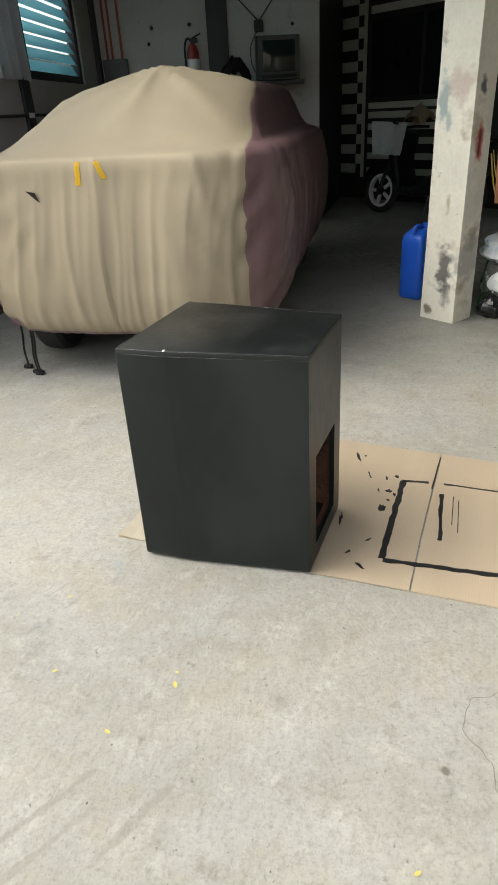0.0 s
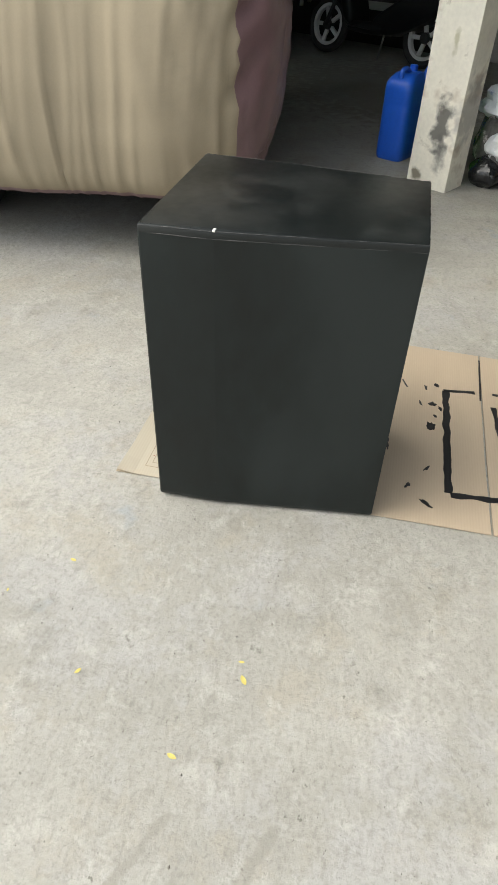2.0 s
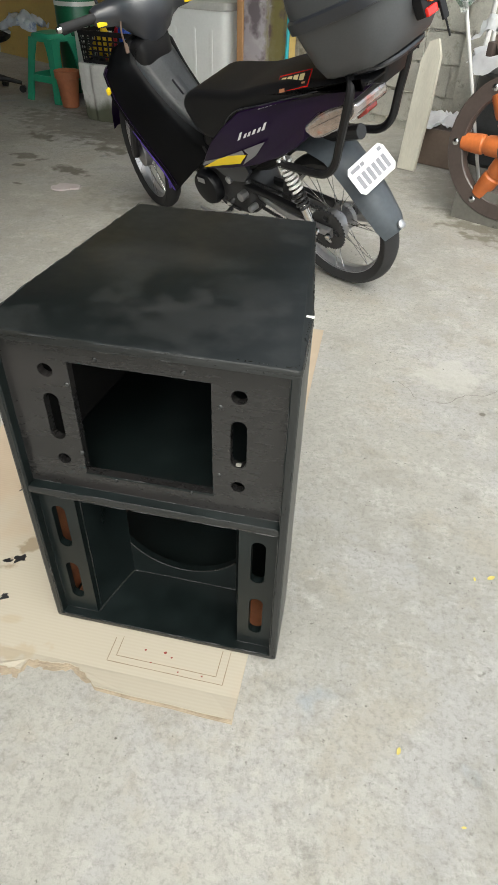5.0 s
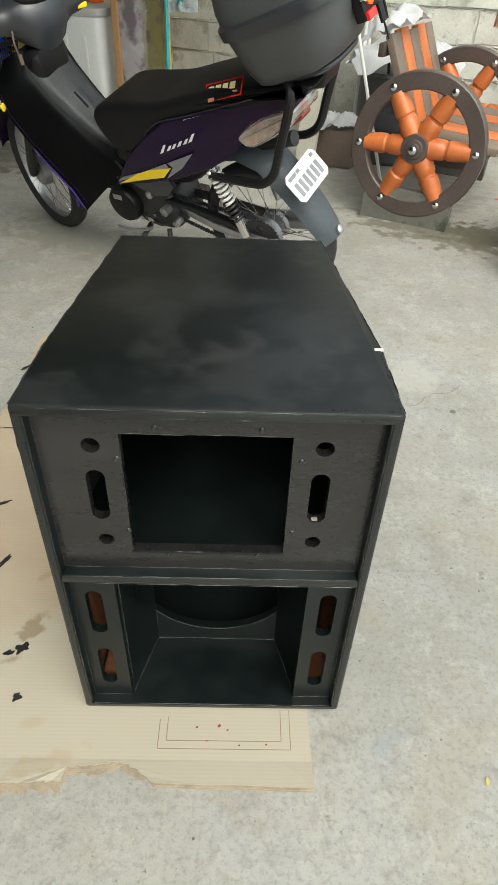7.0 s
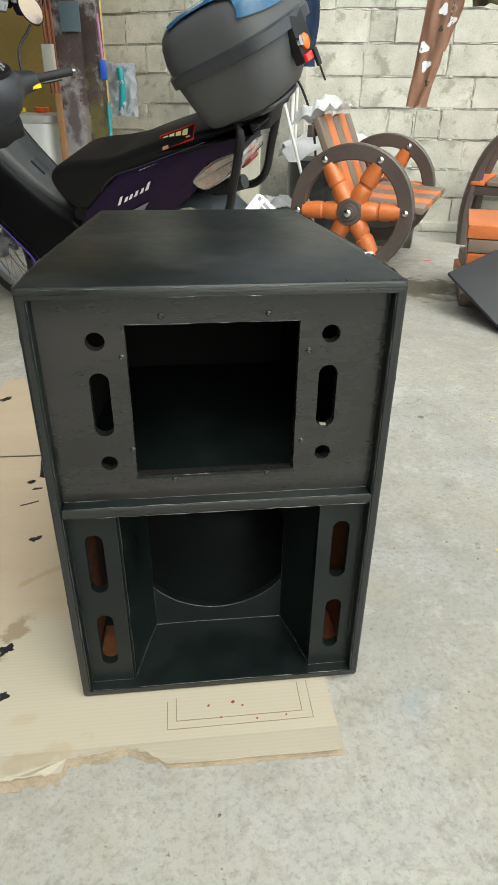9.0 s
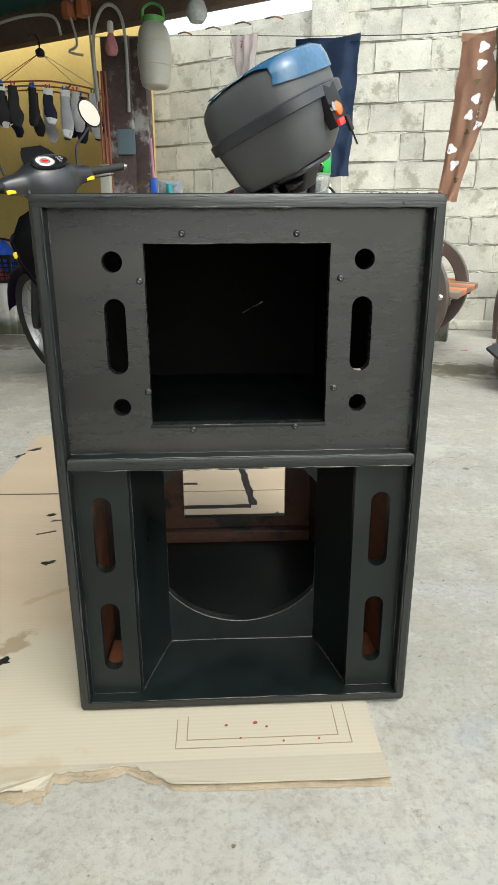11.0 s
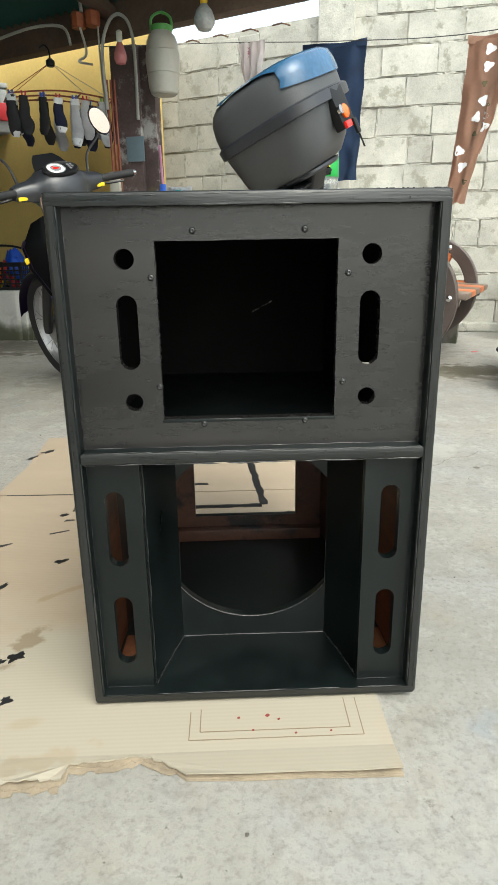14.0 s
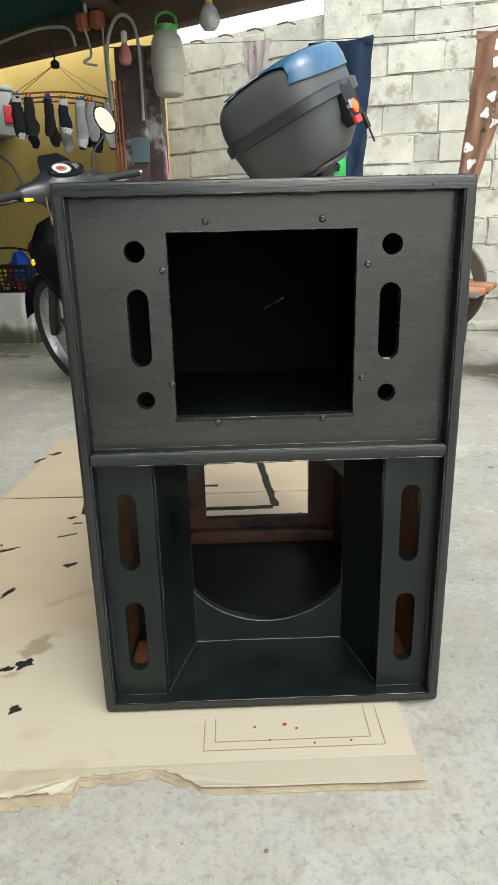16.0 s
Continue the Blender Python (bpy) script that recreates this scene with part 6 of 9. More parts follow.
for name, w, h, d, mat, lab in (("seat_decal", 0.078, 0.028, 0.0, "red_lens", "red-edged black decal on the seat"), ("decal_field", 0.074, 0.024, 0.0012, "black", "")):
    p = part(name, plate(B(), rect(-w, -h, w, h), [], 0.0012), M[mat], bike, lab, smooth=None)
    p.matrix_local = DECAL @ Matrix.Translation((0, 0, d))
for k in range(4):
    q = part("decal_bar", plate(B(), rect(-0.062 + 0.03 * k, -0.004, -0.040 + 0.03 * k, 0.017), [], 0.0012), M["cream_ink"], bike, smooth=None)
    q.matrix_local = DECAL @ Matrix.Translation((0, 0, 0.0024))
q = part("decal_bar", plate(B(), rect(-0.062, -0.016, 0.062, -0.010), [], 0.0012), M["sticker_orange"], bike, smooth=None)
q.matrix_local = DECAL @ Matrix.Translation((0, 0, 0.0024))
sticker([(0.070, 0.834), (0.045, 0.842), (0.044, 0.853), (0.069, 0.845)], M["sticker_orange"], 0.1345, "small_decal", "small faded decal")

# tail: lamp cluster, guard, plate
bm = B()
pillow(bm, soft_poly([(-0.026, 0.742), (-0.04, 0.715), (-0.08, 0.708), (-0.16, 0.748), (-0.24, 0.802), (-0.252, 0.83), (-0.235, 0.85), (-0.15, 0.825), (-0.085, 0.79)]), 0.147, 0.016)
part("tail_lamp", draw_in(bm), M["lamp_bowl"], bike, "clear silvered tail lamp lens", smooth=60)
bm = B()
pillow(bm, soft_poly([(-0.20, 0.765), (-0.232, 0.782), (-0.252, 0.80), (-0.24, 0.815), (-0.21, 0.80)]), 0.05, 0.008)
part("brake_lamp", draw_in(bm), M["red_smoke"], bike, "red brake lamp lens", smooth=60)
bm = B()
rings = []
for x, z, w in ((0.10, 0.62, 0.07), (0.01, 0.64, 0.08), (-0.08, 0.62, 0.085), (-0.16, 0.545, 0.085), (-0.23, 0.46, 0.08), (-0.285, 0.385, 0.07), (-0.305, 0.345, 0.05)):
    nrm = Vector((-0.75, 0, 0.66))
    rings.append([Vector((x, y * w, z)) - nrm * (0.05 * abs(y) ** 3) for y in (-1, -0.8, -0.45, -0.2, 0, 0.2, 0.45, 0.8, 1)])
loft(bm, rings, close=False, caps=False)
bmesh.ops.solidify(bm, geom=bm.faces, thickness=0.005)
part("rear_mudguard", bm, M["mudguard"], bike, "grey plastic rear mudguard")
pm = Matrix.Translation((-0.187, 0.004, 0.555)) @ Matrix.Rotation(radians(-87), 4, 'Z') @ Matrix.Rotation(radians(47), 4, 'X') @ Matrix.Diagonal((0.96, 0.8, 1, 1))
bm = plate(B(), [(-0.108, -0.046), (-0.09, -0.066), (0.09, -0.066), (0.108, -0.046), (0.108, 0.046), (0.09, 0.066), (-0.09, 0.066), (-0.108, 0.046)], [], 0.003)
plt = part("number_plate", bm, M["plate"], bike, "white number plate with grey bars")
plt.matrix_local = pm
for k in range(6):
    bm = box(B(), (-0.085 + 0.03 * k, -0.045, 0.003), (-0.066 + 0.03 * k, 0.018, 0.0042))
    part("plate_bar", bm, M["plate_ink"], plt, smooth=None)
for x0, x1 in ((-0.09, -0.04), (-0.035, -0.015), (0.07, 0.09)):
    part("plate_bar", box(B(), (x0, 0.036, 0.003), (x1, 0.052, 0.0042)), M["plate_ink"], plt, smooth=None)
bm = B()
lathe(bm, [(0.016, 0), (0.016, 0.008), (0.008, 0.012), (0.001, 0.012)], 14, Matrix.Translation((-0.302, 0, 0.365)) @ Matrix.Rotation(radians(-55), 4, 'Y'))
part("guard_reflector", bm, M["steel"], bike)

# rack of bent black tube
for s in (1, -1):
    bm = B()
    tube(bm, [(0.12, s * 0.14, 0.575), (-0.04, s * 0.15, 0.588), (-0.11, s * 0.155, 0.603), (-0.158, s * 0.155, 0.65), (-0.19, s * 0.152, 0.74), (-0.235, s * 0.145, 0.875), (-0.225, s * 0.12, 0.915), (-0.19, s * 0.10, 0.925)], 0.0145, 10, 6)
    part("rack_tube", bm, M["black"], bike, "bent black rack tube")
TB = Matrix.Translation((-0.232, 0, 0.962)) @ Matrix.Rotation(radians(20), 4, 'Y') @ Matrix.Diagonal((0.97, 0.95, 0.96, 1))
case = new("top_case")
case.parent = bike
case.matrix_local = TB
tagged(case, "dark grey top case with a blue tinted lid panel")


def squircle(cx, a, b, n=40, p=3.2, front=1.0):
    out = []
    for i in range(n):
        t = 2 * math.pi * i / n
        c, s = math.cos(t), math.sin(t)
        out.append((cx + a * math.copysign(abs(c) ** (2 / p), c), b * math.copysign(abs(s) ** (2 / p), s)))
    return out


bm = B()
loft(bm, [[(x, y, z) for x, y in squircle(cx, a, b)] for cx, a, b, z in ((0.02, 0.12, 0.13, -0.03), (0.01, 0.145, 0.15, -0.02), (0.0, 0.17, 0.17, 0.02), (-0.01, 0.19, 0.185, 0.08), (-0.012, 0.2, 0.195, 0.128))])
part("case_base", bm, M["boxgrey"], case, smooth=50)
bm = B()
loft(bm, [[(x, y, z) for x, y in squircle(cx, a, b)] for cx, a, b, z in ((-0.014, 0.2, 0.195, 0.128), (-0.014, 0.213, 0.207, 0.13), (-0.014, 0.215, 0.209, 0.16), (-0.014, 0.207, 0.201, 0.167))])
part("case_band", bm, M["cowl"], case, smooth=40)
bm = B()
loft(bm, [[(x, y, z) for x, y in squircle(cx, a, b)] for cx, a, b, z in ((-0.012, 0.203, 0.197, 0.166), (-0.012, 0.204, 0.197, 0.2), (-0.014, 0.199, 0.191, 0.24), (-0.016, 0.188, 0.180, 0.266), (-0.016, 0.168, 0.162, 0.283), (-0.016, 0.12, 0.12, 0.294), (-0.016, 0.04, 0.05, 0.297))])
part("case_lid", bm, M["boxgrey"], case, smooth=60)
bm = B()
loft(bm, [[(x, y, z) for x, y in squircle(cx, a, b, 96)] for cx, a, b, z in ((-0.014, 0.209, 0.201, 0.19), (-0.018, 0.206, 0.195, 0.243), (-0.022, 0.196, 0.184, 0.272), (-0.02, 0.174, 0.166, 0.290), (-0.016, 0.122, 0.122, 0.300), (-0.016, 0.04, 0.05, 0.303))])
for co, no in (((-0.15, 0, 0.222), (0.26, 0, -1)), ((0, 0.178, 0.24), (0, 1, 0.25)), ((0, -0.178, 0.24), (0, -1, 0.25)), ((0.10, 0, 0.3), (1, 0, 0)), ((0, 0, 0.195), (0, 0, -1))):
    bmesh.ops.bisect_plane(bm, geom=bm.verts[:] + bm.edges[:] + bm.faces[:], plane_co=co, plane_no=no, clear_outer=True)
part("tinted_panel", bm, M["bluelens"], case, "blue tinted panel on the lid", smooth=60)
bm = B()
box(bm, (-0.228, -0.05, 0.03), (-0.195, 0.05, 0.165), 0.008)
lock = part("lock_plate", bm, M["black"], case)
bm = B()
lathe(bm, [(0.021, 0), (0.022, 0.008), (0.014, 0.014), (0.001, 0.015)], 18, Matrix.Translation((-0.227, 0.01, 0.08)) @ Matrix.Rotation(radians(-90), 4, 'Y'))
part("round_reflector", bm, M["orange_lens"], lock, "round orange reflector")
bm = B()
box(bm, (-0.238, 0.0, 0.03), (-0.226, 0.045, 0.052), 0.004)
part("square_reflector", bm, M["red_lens"], lock, "small red reflector")
bm = B()
lathe(bm, [(0.014, 0), (0.014, 0.01), (0.001, 0.011)], 16, Matrix.Translation((-0.227, 0.04, 0.09)) @ Matrix.Rotation(radians(-90), 4, 'Y'))
part("key_lock", bm, M["chrome"], lock)
bm = B()
box(bm, (-0.24, -0.035, 0.0), (-0.23, -0.01, 0.05), 0.004)
rod(bm, (-0.235, -0.022, 0.0), (-0.235, -0.022, -0.045), 0.003, seg=6)
part("key", bm, M["black"], lock)
bm = B()
pillow(bm, [(-0.03, -0.10), (0.07, -0.09), (0.14, -0.035), (-0.08, -0.035)], 0.06, 0.015)
part("case_mount", bm, M["black"], case)
bm = B()
loft(bm, [[(x, y, z) for x, y in squircle(0.0, a, b)] for a, b, z in ((0.115, 0.11, -0.045), (0.122, 0.118, -0.038), (0.122, 0.118, -0.03), (0.115, 0.11, -0.026))])
part("mount_plate", bm, M["cowl"], case)

# ---- yard things ----
M["ringwood"] = material("dark_brown_varnish", (0.068, 0.052, 0.046), 0.4, vary=0.25, scale=5, fine=60, bump=0.2, stretch=(1, 6, 1))
M["orangewood"] = material("orange_varnished_wood", (0.44, 0.12, 0.032), 0.38, vary=0.25, scale=6, fine=60, bump=0.2, random=0.1)
M["slatgrey"] = material("greyish_brown_slat", (0.16, 0.12, 0.095), 0.45, vary=0.2, scale=6, fine=60, bump=0.2, random=0.1)
M["footgrey"] = material("mossy_grey_foot_board", (0.12, 0.115, 0.10), 0.85, vary=0.25, scale=5, fine=60, bump=0.4, spots=(0.05, 0.055, 0.035), spot_scale=7, spot_cut=0.56)
M["denim"] = material("dark_blue_denim", (0.025, 0.05, 0.11), 0.85, vary=0.25, scale=8, fine=240, bump=0.3, depth=0.001)
M["printcloth"] = material("brown_printed_cloth", (0.40, 0.235, 0.165), 0.8, vary=0.15, scale=8)
M["olive"] = material("olive_cloth", (0.10, 0.085, 0.045), 0.85, vary=0.2, scale=7, fine=200)
M["brownpants"] = material("dark_cloth", (0.02, 0.02, 0.022), 0.85, vary=0.2)
M["pinkprint"] = material("white_and_pink_cloth", (0.82, 0.76, 0.76), 0.8, vary=0.05, scale=10, spots=(0.5, 0.12, 0.24), spot_scale=14, spot_cut=0.63)
M["whitecloth"] = material("white_cloth", (0.72, 0.73, 0.75), 0.85, vary=0.1, scale=8)
M["wire"] = material("dark_wire", (0.05, 0.05, 0.05), 0.6)
M["pipe_white"] = material("white_pvc_pipe", (0.62, 0.62, 0.6), 0.5, vary=0.12)
M["plankwood"] = material("pale_peeling_plank", (0.55, 0.53, 0.45), 0.8, vary=0.15, scale=4, spots=(0.36, 0.3, 0.22), spot_scale=7, spot_cut=0.6, stretch=(3, 3, 0.6))
M["black_board"] = material("black_painted_board", (0.02, 0.021, 0.024), 0.5, vary=0.2)

BEN = Matrix.Translation((0.886, 2.694, 0)) @ Matrix.Rotation(radians(-28.6), 4, 'Z')      # x along the ring, y away


def ring_prism(bm, r0, r1, y0, y1, z, n=48):
    loops = []
    for j in range(n):
        a = 2 * math.pi * j / n
        c, s = math.cos(a), math.sin(a)
        e = 0.006
        loops.append([(r * c, y, z + r * s) for r, y in ((r0, y0 + e), (r0 + e, y0), (r1 - e, y0), (r1, y0 + e), (r1, y1 - e), (r1 - e, y1), (r0 + e, y1), (r0, y1 - e))])
    vs = [[bm.verts.new(p) for p in l] for l in loops]
    for j in range(n):
        a, b = vs[j], vs[(j + 1) % n]
        for k in range(8):
            bm.faces.new((a[k], a[(k + 1) % 8], b[(k + 1) % 8], b[k]))
    return bm


bench = thing("wagon_wheel_bench", "garden bench with wagon-wheel ends and orange and grey slats", "bench", BEN)
R0, R1, HZ = 0.252, 0.332, 0.37
for k, y in enumerate((0.0, 1.0)):
    wh = new("wheel_end")
    wh.parent = bench
    wh.matrix_local = Matrix.Translation((-0.03 * k, y, 0))
    tagged(wh, "dark brown wooden wheel with orange spokes")
    part("rim", ring_prism(B(), R0, R1, -0.03, 0.03, HZ), M["ringwood"], wh)
    for j in range(6):
        a = radians(121.9 - 60 * j)
        d = Vector((math.cos(a), 0, math.sin(a)))
        c = Vector((0, 0, HZ))
        bm = B()
        m, h = frame_of(c + d * 0.04, c + d * (R0 + 0.012))
        lathe(bm, [(0.052, 0), (0.050, 0.05), (0.047, 0.095), (0.041, 0.103), (0.041, 0.112), (0.047, 0.12), (0.047, 0.15), (0.043, 0.19), (0.041, h)], 16, m)
        part("spoke", bm, M["orangewood"], wh)
        bm = B()
        lathe(bm, [(0.016, 0), (0.016, 0.005), (0.009, 0.010), (0.0005, 0.011)], 12, Matrix.Translation(c + d * 0.292 + Vector((0, -0.03, 0))) @ Matrix.Rotation(radians(90), 4, 'X'))
        part("bolt", bm, M["chrome"], wh)
    bm = B()
    lathe(bm, [(0.066, -0.02), (0.07, 0.045), (0.064, 0.056), (0.046, 0.058), (0.042, 0.066), (0.03, 0.068), (0.026, 0.076), (0.0005, 0.078)], 24, Matrix.Translation((0, 0, HZ)) @ Matrix.Rotation(radians(90), 4, 'X'))
    hub = part("hub_cap", bm, M["ringwood"], wh)
    bm = B()
    lathe(bm, [(0.019, 0.07), (0.019, 0.084), (0.01, 0.09), (0.0005, 0.091)], 12, Matrix.Translation((0, 0, HZ)) @ Matrix.Rotation(radians(90), 4, 'X'))
    part("hub_bolt", bm, M["chrome"], hub, "bright bolt in the hub")
    bm = plate(B(), [(-0.235, 0.0), (0.225, 0.0), (0.23, 0.12), (0.215, 0.165), (-0.215, 0.165), (-0.23, 0.12)], [], 0.05, Matrix.Translation((0, 0.024, 0)) @ FRONT)
    part("foot_board", bm, M["footgrey"], wh, "worn grey foot board")
for k in range(5):
    y = 0.05 + 0.18 * k
    mat = M["orangewood"] if k % 2 else M["slatgrey"]
    bm = box(B(), (-0.05, y, 0.385), (0.35, y + 0.172, 0.42), 0.007, Matrix.Rotation(radians(3), 4, 'Y'))
    part("seat_slat", bm, mat, bench)
    y = 0.15 + 0.14 * k
    bm = box(B(), (-0.018, y, 0.0), (0.018, y + 0.135, 0.43 + (0.0, 0.012, -0.006, 0.008, 0.003)[k]), 0.007, Matrix.Translation((-0.10, 0, 0.41)) @ Matrix.Rotation(radians(-24), 4, 'Y'))
    part("back_slat", bm, mat, bench)
for y in (0.06, 0.88):
    part("seat_bearer", box(B(), (-0.12, y, 0.33), (0.33, y + 0.045, 0.37), 0.006), M["ringwood"], bench)
for z in (0.5, 0.74):
    part("back_rail", box(B(), (-0.03, 0.12, -0.03), (0.0, 0.88, 0.03), 0.006, Matrix.Translation((-0.145 - (z - 0.45) * 0.45, 0, z))), M["ringwood"], bench)

# a second dark bench frame standing by the wall
side = thing("wooden_armchair", "dark brown wooden armchair with curved arm frame", "chair", Matrix.Translation((2.02, 3.52, 0)) @ Matrix.Rotation(radians(-33), 4, 'Z'))
for y in (0.0, 0.5):
    bm = B()
    tube(bm, [(-0.10, y, 0.0), (-0.11, y, 0.25), (-0.06, y, 0.5), (0.03, y, 0.66), (0.16, y, 0.72), (0.36, y, 0.7)], 0.028, 8, 5, 1.3)
    part("arm_frame", bm, M["ringwood"], side)
    part("side_rail", box(B(), (-0.1, y - 0.02, 0.33), (0.45, y + 0.02, 0.385), 0.008), M["ringwood"], side)
    part("rear_leg", box(B(), (0.40, y - 0.02, 0), (0.45, y + 0.02, 0.85), 0.008), M["ringwood"], side)
for k in range(5):
    part("seat_slat", box(B(), (-0.1 + 0.105 * k, -0.03, 0.39), (-0.01 + 0.105 * k, 0.55, 0.415), 0.006), M["slatgrey"] if k % 2 else M["orangewood"], side)
bot = thing("small_bottle", "small white bottle with a purple label", "bottle", Matrix.Translation((2.01, 3.62, 0.417)))
bm = B()
lathe(bm, [(0.022, 0), (0.025, 0.01), (0.025, 0.07), (0.012, 0.09), (0.010, 0.12)], 16)
part("body", bm, M["purple_lit"], bot)
bm = B()
lathe(bm, [(0.012, 0.12), (0.012, 0.14), (0.006, 0.15)], 12)
part("cap", bm, M["white"], bot)

# stack of loose slats with a black board leaning on it
stack = Matrix.Translation((1.58, 2.34, 0)) @ Matrix.Rotation(radians(-18), 4, 'Z')
random.seed(7)
for k in range(6):
    top = 0.065 * (k + 1)
    bm = box(B(), (-0.16, -0.25, 0.065 * k), (0.24, 0.25, top - 0.003), 0.008)
    single("loose_board", bm, M["orangewood"] if k in (1, 3, 5) else M["slatgrey"], "loose orange or grey bench board in a stack", "board", stack @ Matrix.Rotation(radians(random.uniform(-6, 6)), 4, 'Z') @ Matrix.Translation((random.uniform(-0.02, 0.02), 0, 0)), group="stacked boards")
bm = box(B(), (-0.24, -0.24, -0.009), (0.24, 0.24, 0.009), 0.003)
single("black_board", bm, M["black_board"], "square black board leaning against stacked slats", "board",
       Matrix.Translation((1.51, 1.92, 0.165)) @ Matrix.Rotation(radians(-20), 4, 'Z') @ Matrix.Rotation(radians(32), 4, 'X') @ Matrix.Rotation(radians(38), 4, 'Z'))
bm = box(B(), (-0.16, -0.16, 0), (0.16, 0.16, 0.10), 0.02)
single("black_crate", bm, M["black_board"], "low black plastic crate under the leaning board", "crate", Matrix.Translation((1.59, 1.99, 0)) @ Matrix.Rotation(radians(-20), 4, 'Z'))

# pale plank against the wall, drum with cloth, pipes behind the bench
bm = plate(B(), [(-0.06, 0), (0.06, 0), (0.068, 0.35), (0.055, 0.62), (0.02, 0.70), (-0.03, 0.68), (-0.06, 0.58)], [], 0.025, FRONT)
single("plank", bm, M["plankwood"], "pale weathered plank leaning on the block wall", "plank", Matrix.Translation((0.42, 3.56, 0)) @ Matrix.Rotation(radians(-28), 4, 'Z') @ Matrix.Rotation(radians(-8), 4, 'X'))
bm = B()
lathe(bm, [(0.2, 0), (0.215, 0.02), (0.215, 0.2), (0.22, 0.21), (0.22, 0.23), (0.215, 0.24), (0.215, 0.48), (0.225, 0.5), (0.215, 0.52), (0.16, 0.52)], 32)
drum = single("drum", bm, M["greyplastic"], "dark grey drum standing by the block wall", "drum", Matrix.Translation((0.98, 3.92, 0)))


def cloth_heap(name, m, rx, ry, h, mat, label, seed, category="cloth"):
    bm = B()
    rows = []
    n = 22
    for j in range(n + 1):
        row = []
        for i in range(n + 1):
            x, y = 2 * i / n - 1, 2 * j / n - 1
            d = min(1.0, math.hypot(x, y) / 1.25)
            z = h * (1 - d ** 2.2) + 0.05 * noise.noise(Vector((x * 2.4 + seed, y * 2.4, 0))) + 0.03 * abs(noise.noise(Vector((x * 5 + seed, y * 5, 3))))
            row.append(bm.verts.new((x * rx * (1 + 0.15 * noise.noise(Vector((y * 3, seed, 1)))), y * ry, max(0.002, z))))
        rows.append(row)
    for a, b in zip(rows, rows[1:]):
        for i in range(n):
            bm.faces.new((a[i], a[i + 1], b[i + 1], b[i]))
    bmesh.ops.solidify(bm, geom=bm.faces, thickness=-0.003)
    return single(name, bm, mat, label, category, m, smooth=80)


cloth_heap("white_cloth", Matrix.Translation((1.02, 3.9, 0.52)), 0.32, 0.24, 0.2, M["whitecloth"], "crumpled white cloth draped over a drum", 3)
for x, y, h, r in ((0.76, 3.95, 1.05, 0.016), (0.80, 4.02, 0.95, 0.012)):
    bm = B()
    rod(bm, (x, y, 0), (x + 0.02, y + 0.10, h), r, seg=12)
    single("white_pipe", bm, M["pipe_white"], "white plastic pipe leaning on the wall", "pipe", group="leaning pipes")
bm = B()
tube(bm, [(0.90, 3.74, 0.52), (0.86, 3.72, 0.75), (0.78, 3.74, 0.95), (0.72, 3.78, 1.02)], 0.008, 8, 4)
single("umbrella_stick", bm, M["black"], "black bent stick leaning behind the bench", "stick")
bm = box(B(), (-0.15, -0.1, 0), (0.15, 0.1, 0.22), 0.02)
single("bucket_box", bm, M["slatgrey"], "low box by the wall behind the motorcycle", "box", Matrix.Translation((0.62, 3.75, 0)) @ Matrix.Rotation(radians(-25), 4, 'Z'))
cloth_heap("plastic_bag", BEN @ Matrix.Translation((-0.30, 0.38, 0.80)) @ Matrix.Rotation(radians(-20), 4, 'Y'), 0.13, 0.22, 0.07, M["whitecloth"], "crumpled white plastic bag lying on the bench back", 5, "bag")
M["clearplastic"] = material("clear_bottle_plastic", (0.82, 0.86, 0.85), 0.12, vary=0.05, bump=0.1)
M["clearplastic"].node_tree.nodes["Principled BSDF"].inputs["Transmission Weight"].default_value = 0.8
M["bottlelabel"] = material("green_bottle_label", (0.02, 0.34, 0.06), 0.45, vary=0.15, scale=20)
M["labelspot"] = material("yellow_label_patch", (0.8, 0.6, 0.03), 0.45, vary=0.1)
bm = B()
rod(bm, (0.84, 3.06, 0), (0.536, 3.0, 0.93), 0.009, seg=12)
single("thin_pole", bm, M["pipe_white"], "thin pale pole with a bottle pushed on its top", "pole")
bottle = thing("plastic_bottle", "large clear plastic bottle with green label upturned on pole", "bottle", Matrix.Translation((0.536, 3.0, 0.875)))
bm = B()
lathe(bm, [(0.018, 0.0), (0.02, 0.02), (0.045, 0.045), (0.068, 0.08), (0.072, 0.12), (0.069, 0.13), (0.072, 0.14), (0.072, 0.27), (0.066, 0.29), (0.03, 0.295)], 28)
part("body", bm, M["clearplastic"], bottle)
bm = B()
lathe(bm, [(0.0728, 0.145), (0.0735, 0.146), (0.0735, 0.249), (0.0728, 0.25)], 28)
lab = part("label", bm, M["bottlelabel"], bottle, "glossy green paper label")
part("label_patch", box(B(), (-0.02, -0.0752, 0.175), (0.014, -0.066, 0.225), 0.003), M["labelspot"], lab, "yellow printed patch")
cloth_heap("folded_bag", Matrix.Translation((0.62, 3.74, 0.222)), 0.15, 0.11, 0.06, M["whitecloth"], "crumpled white plastic bag on a low box", 8, "bag")

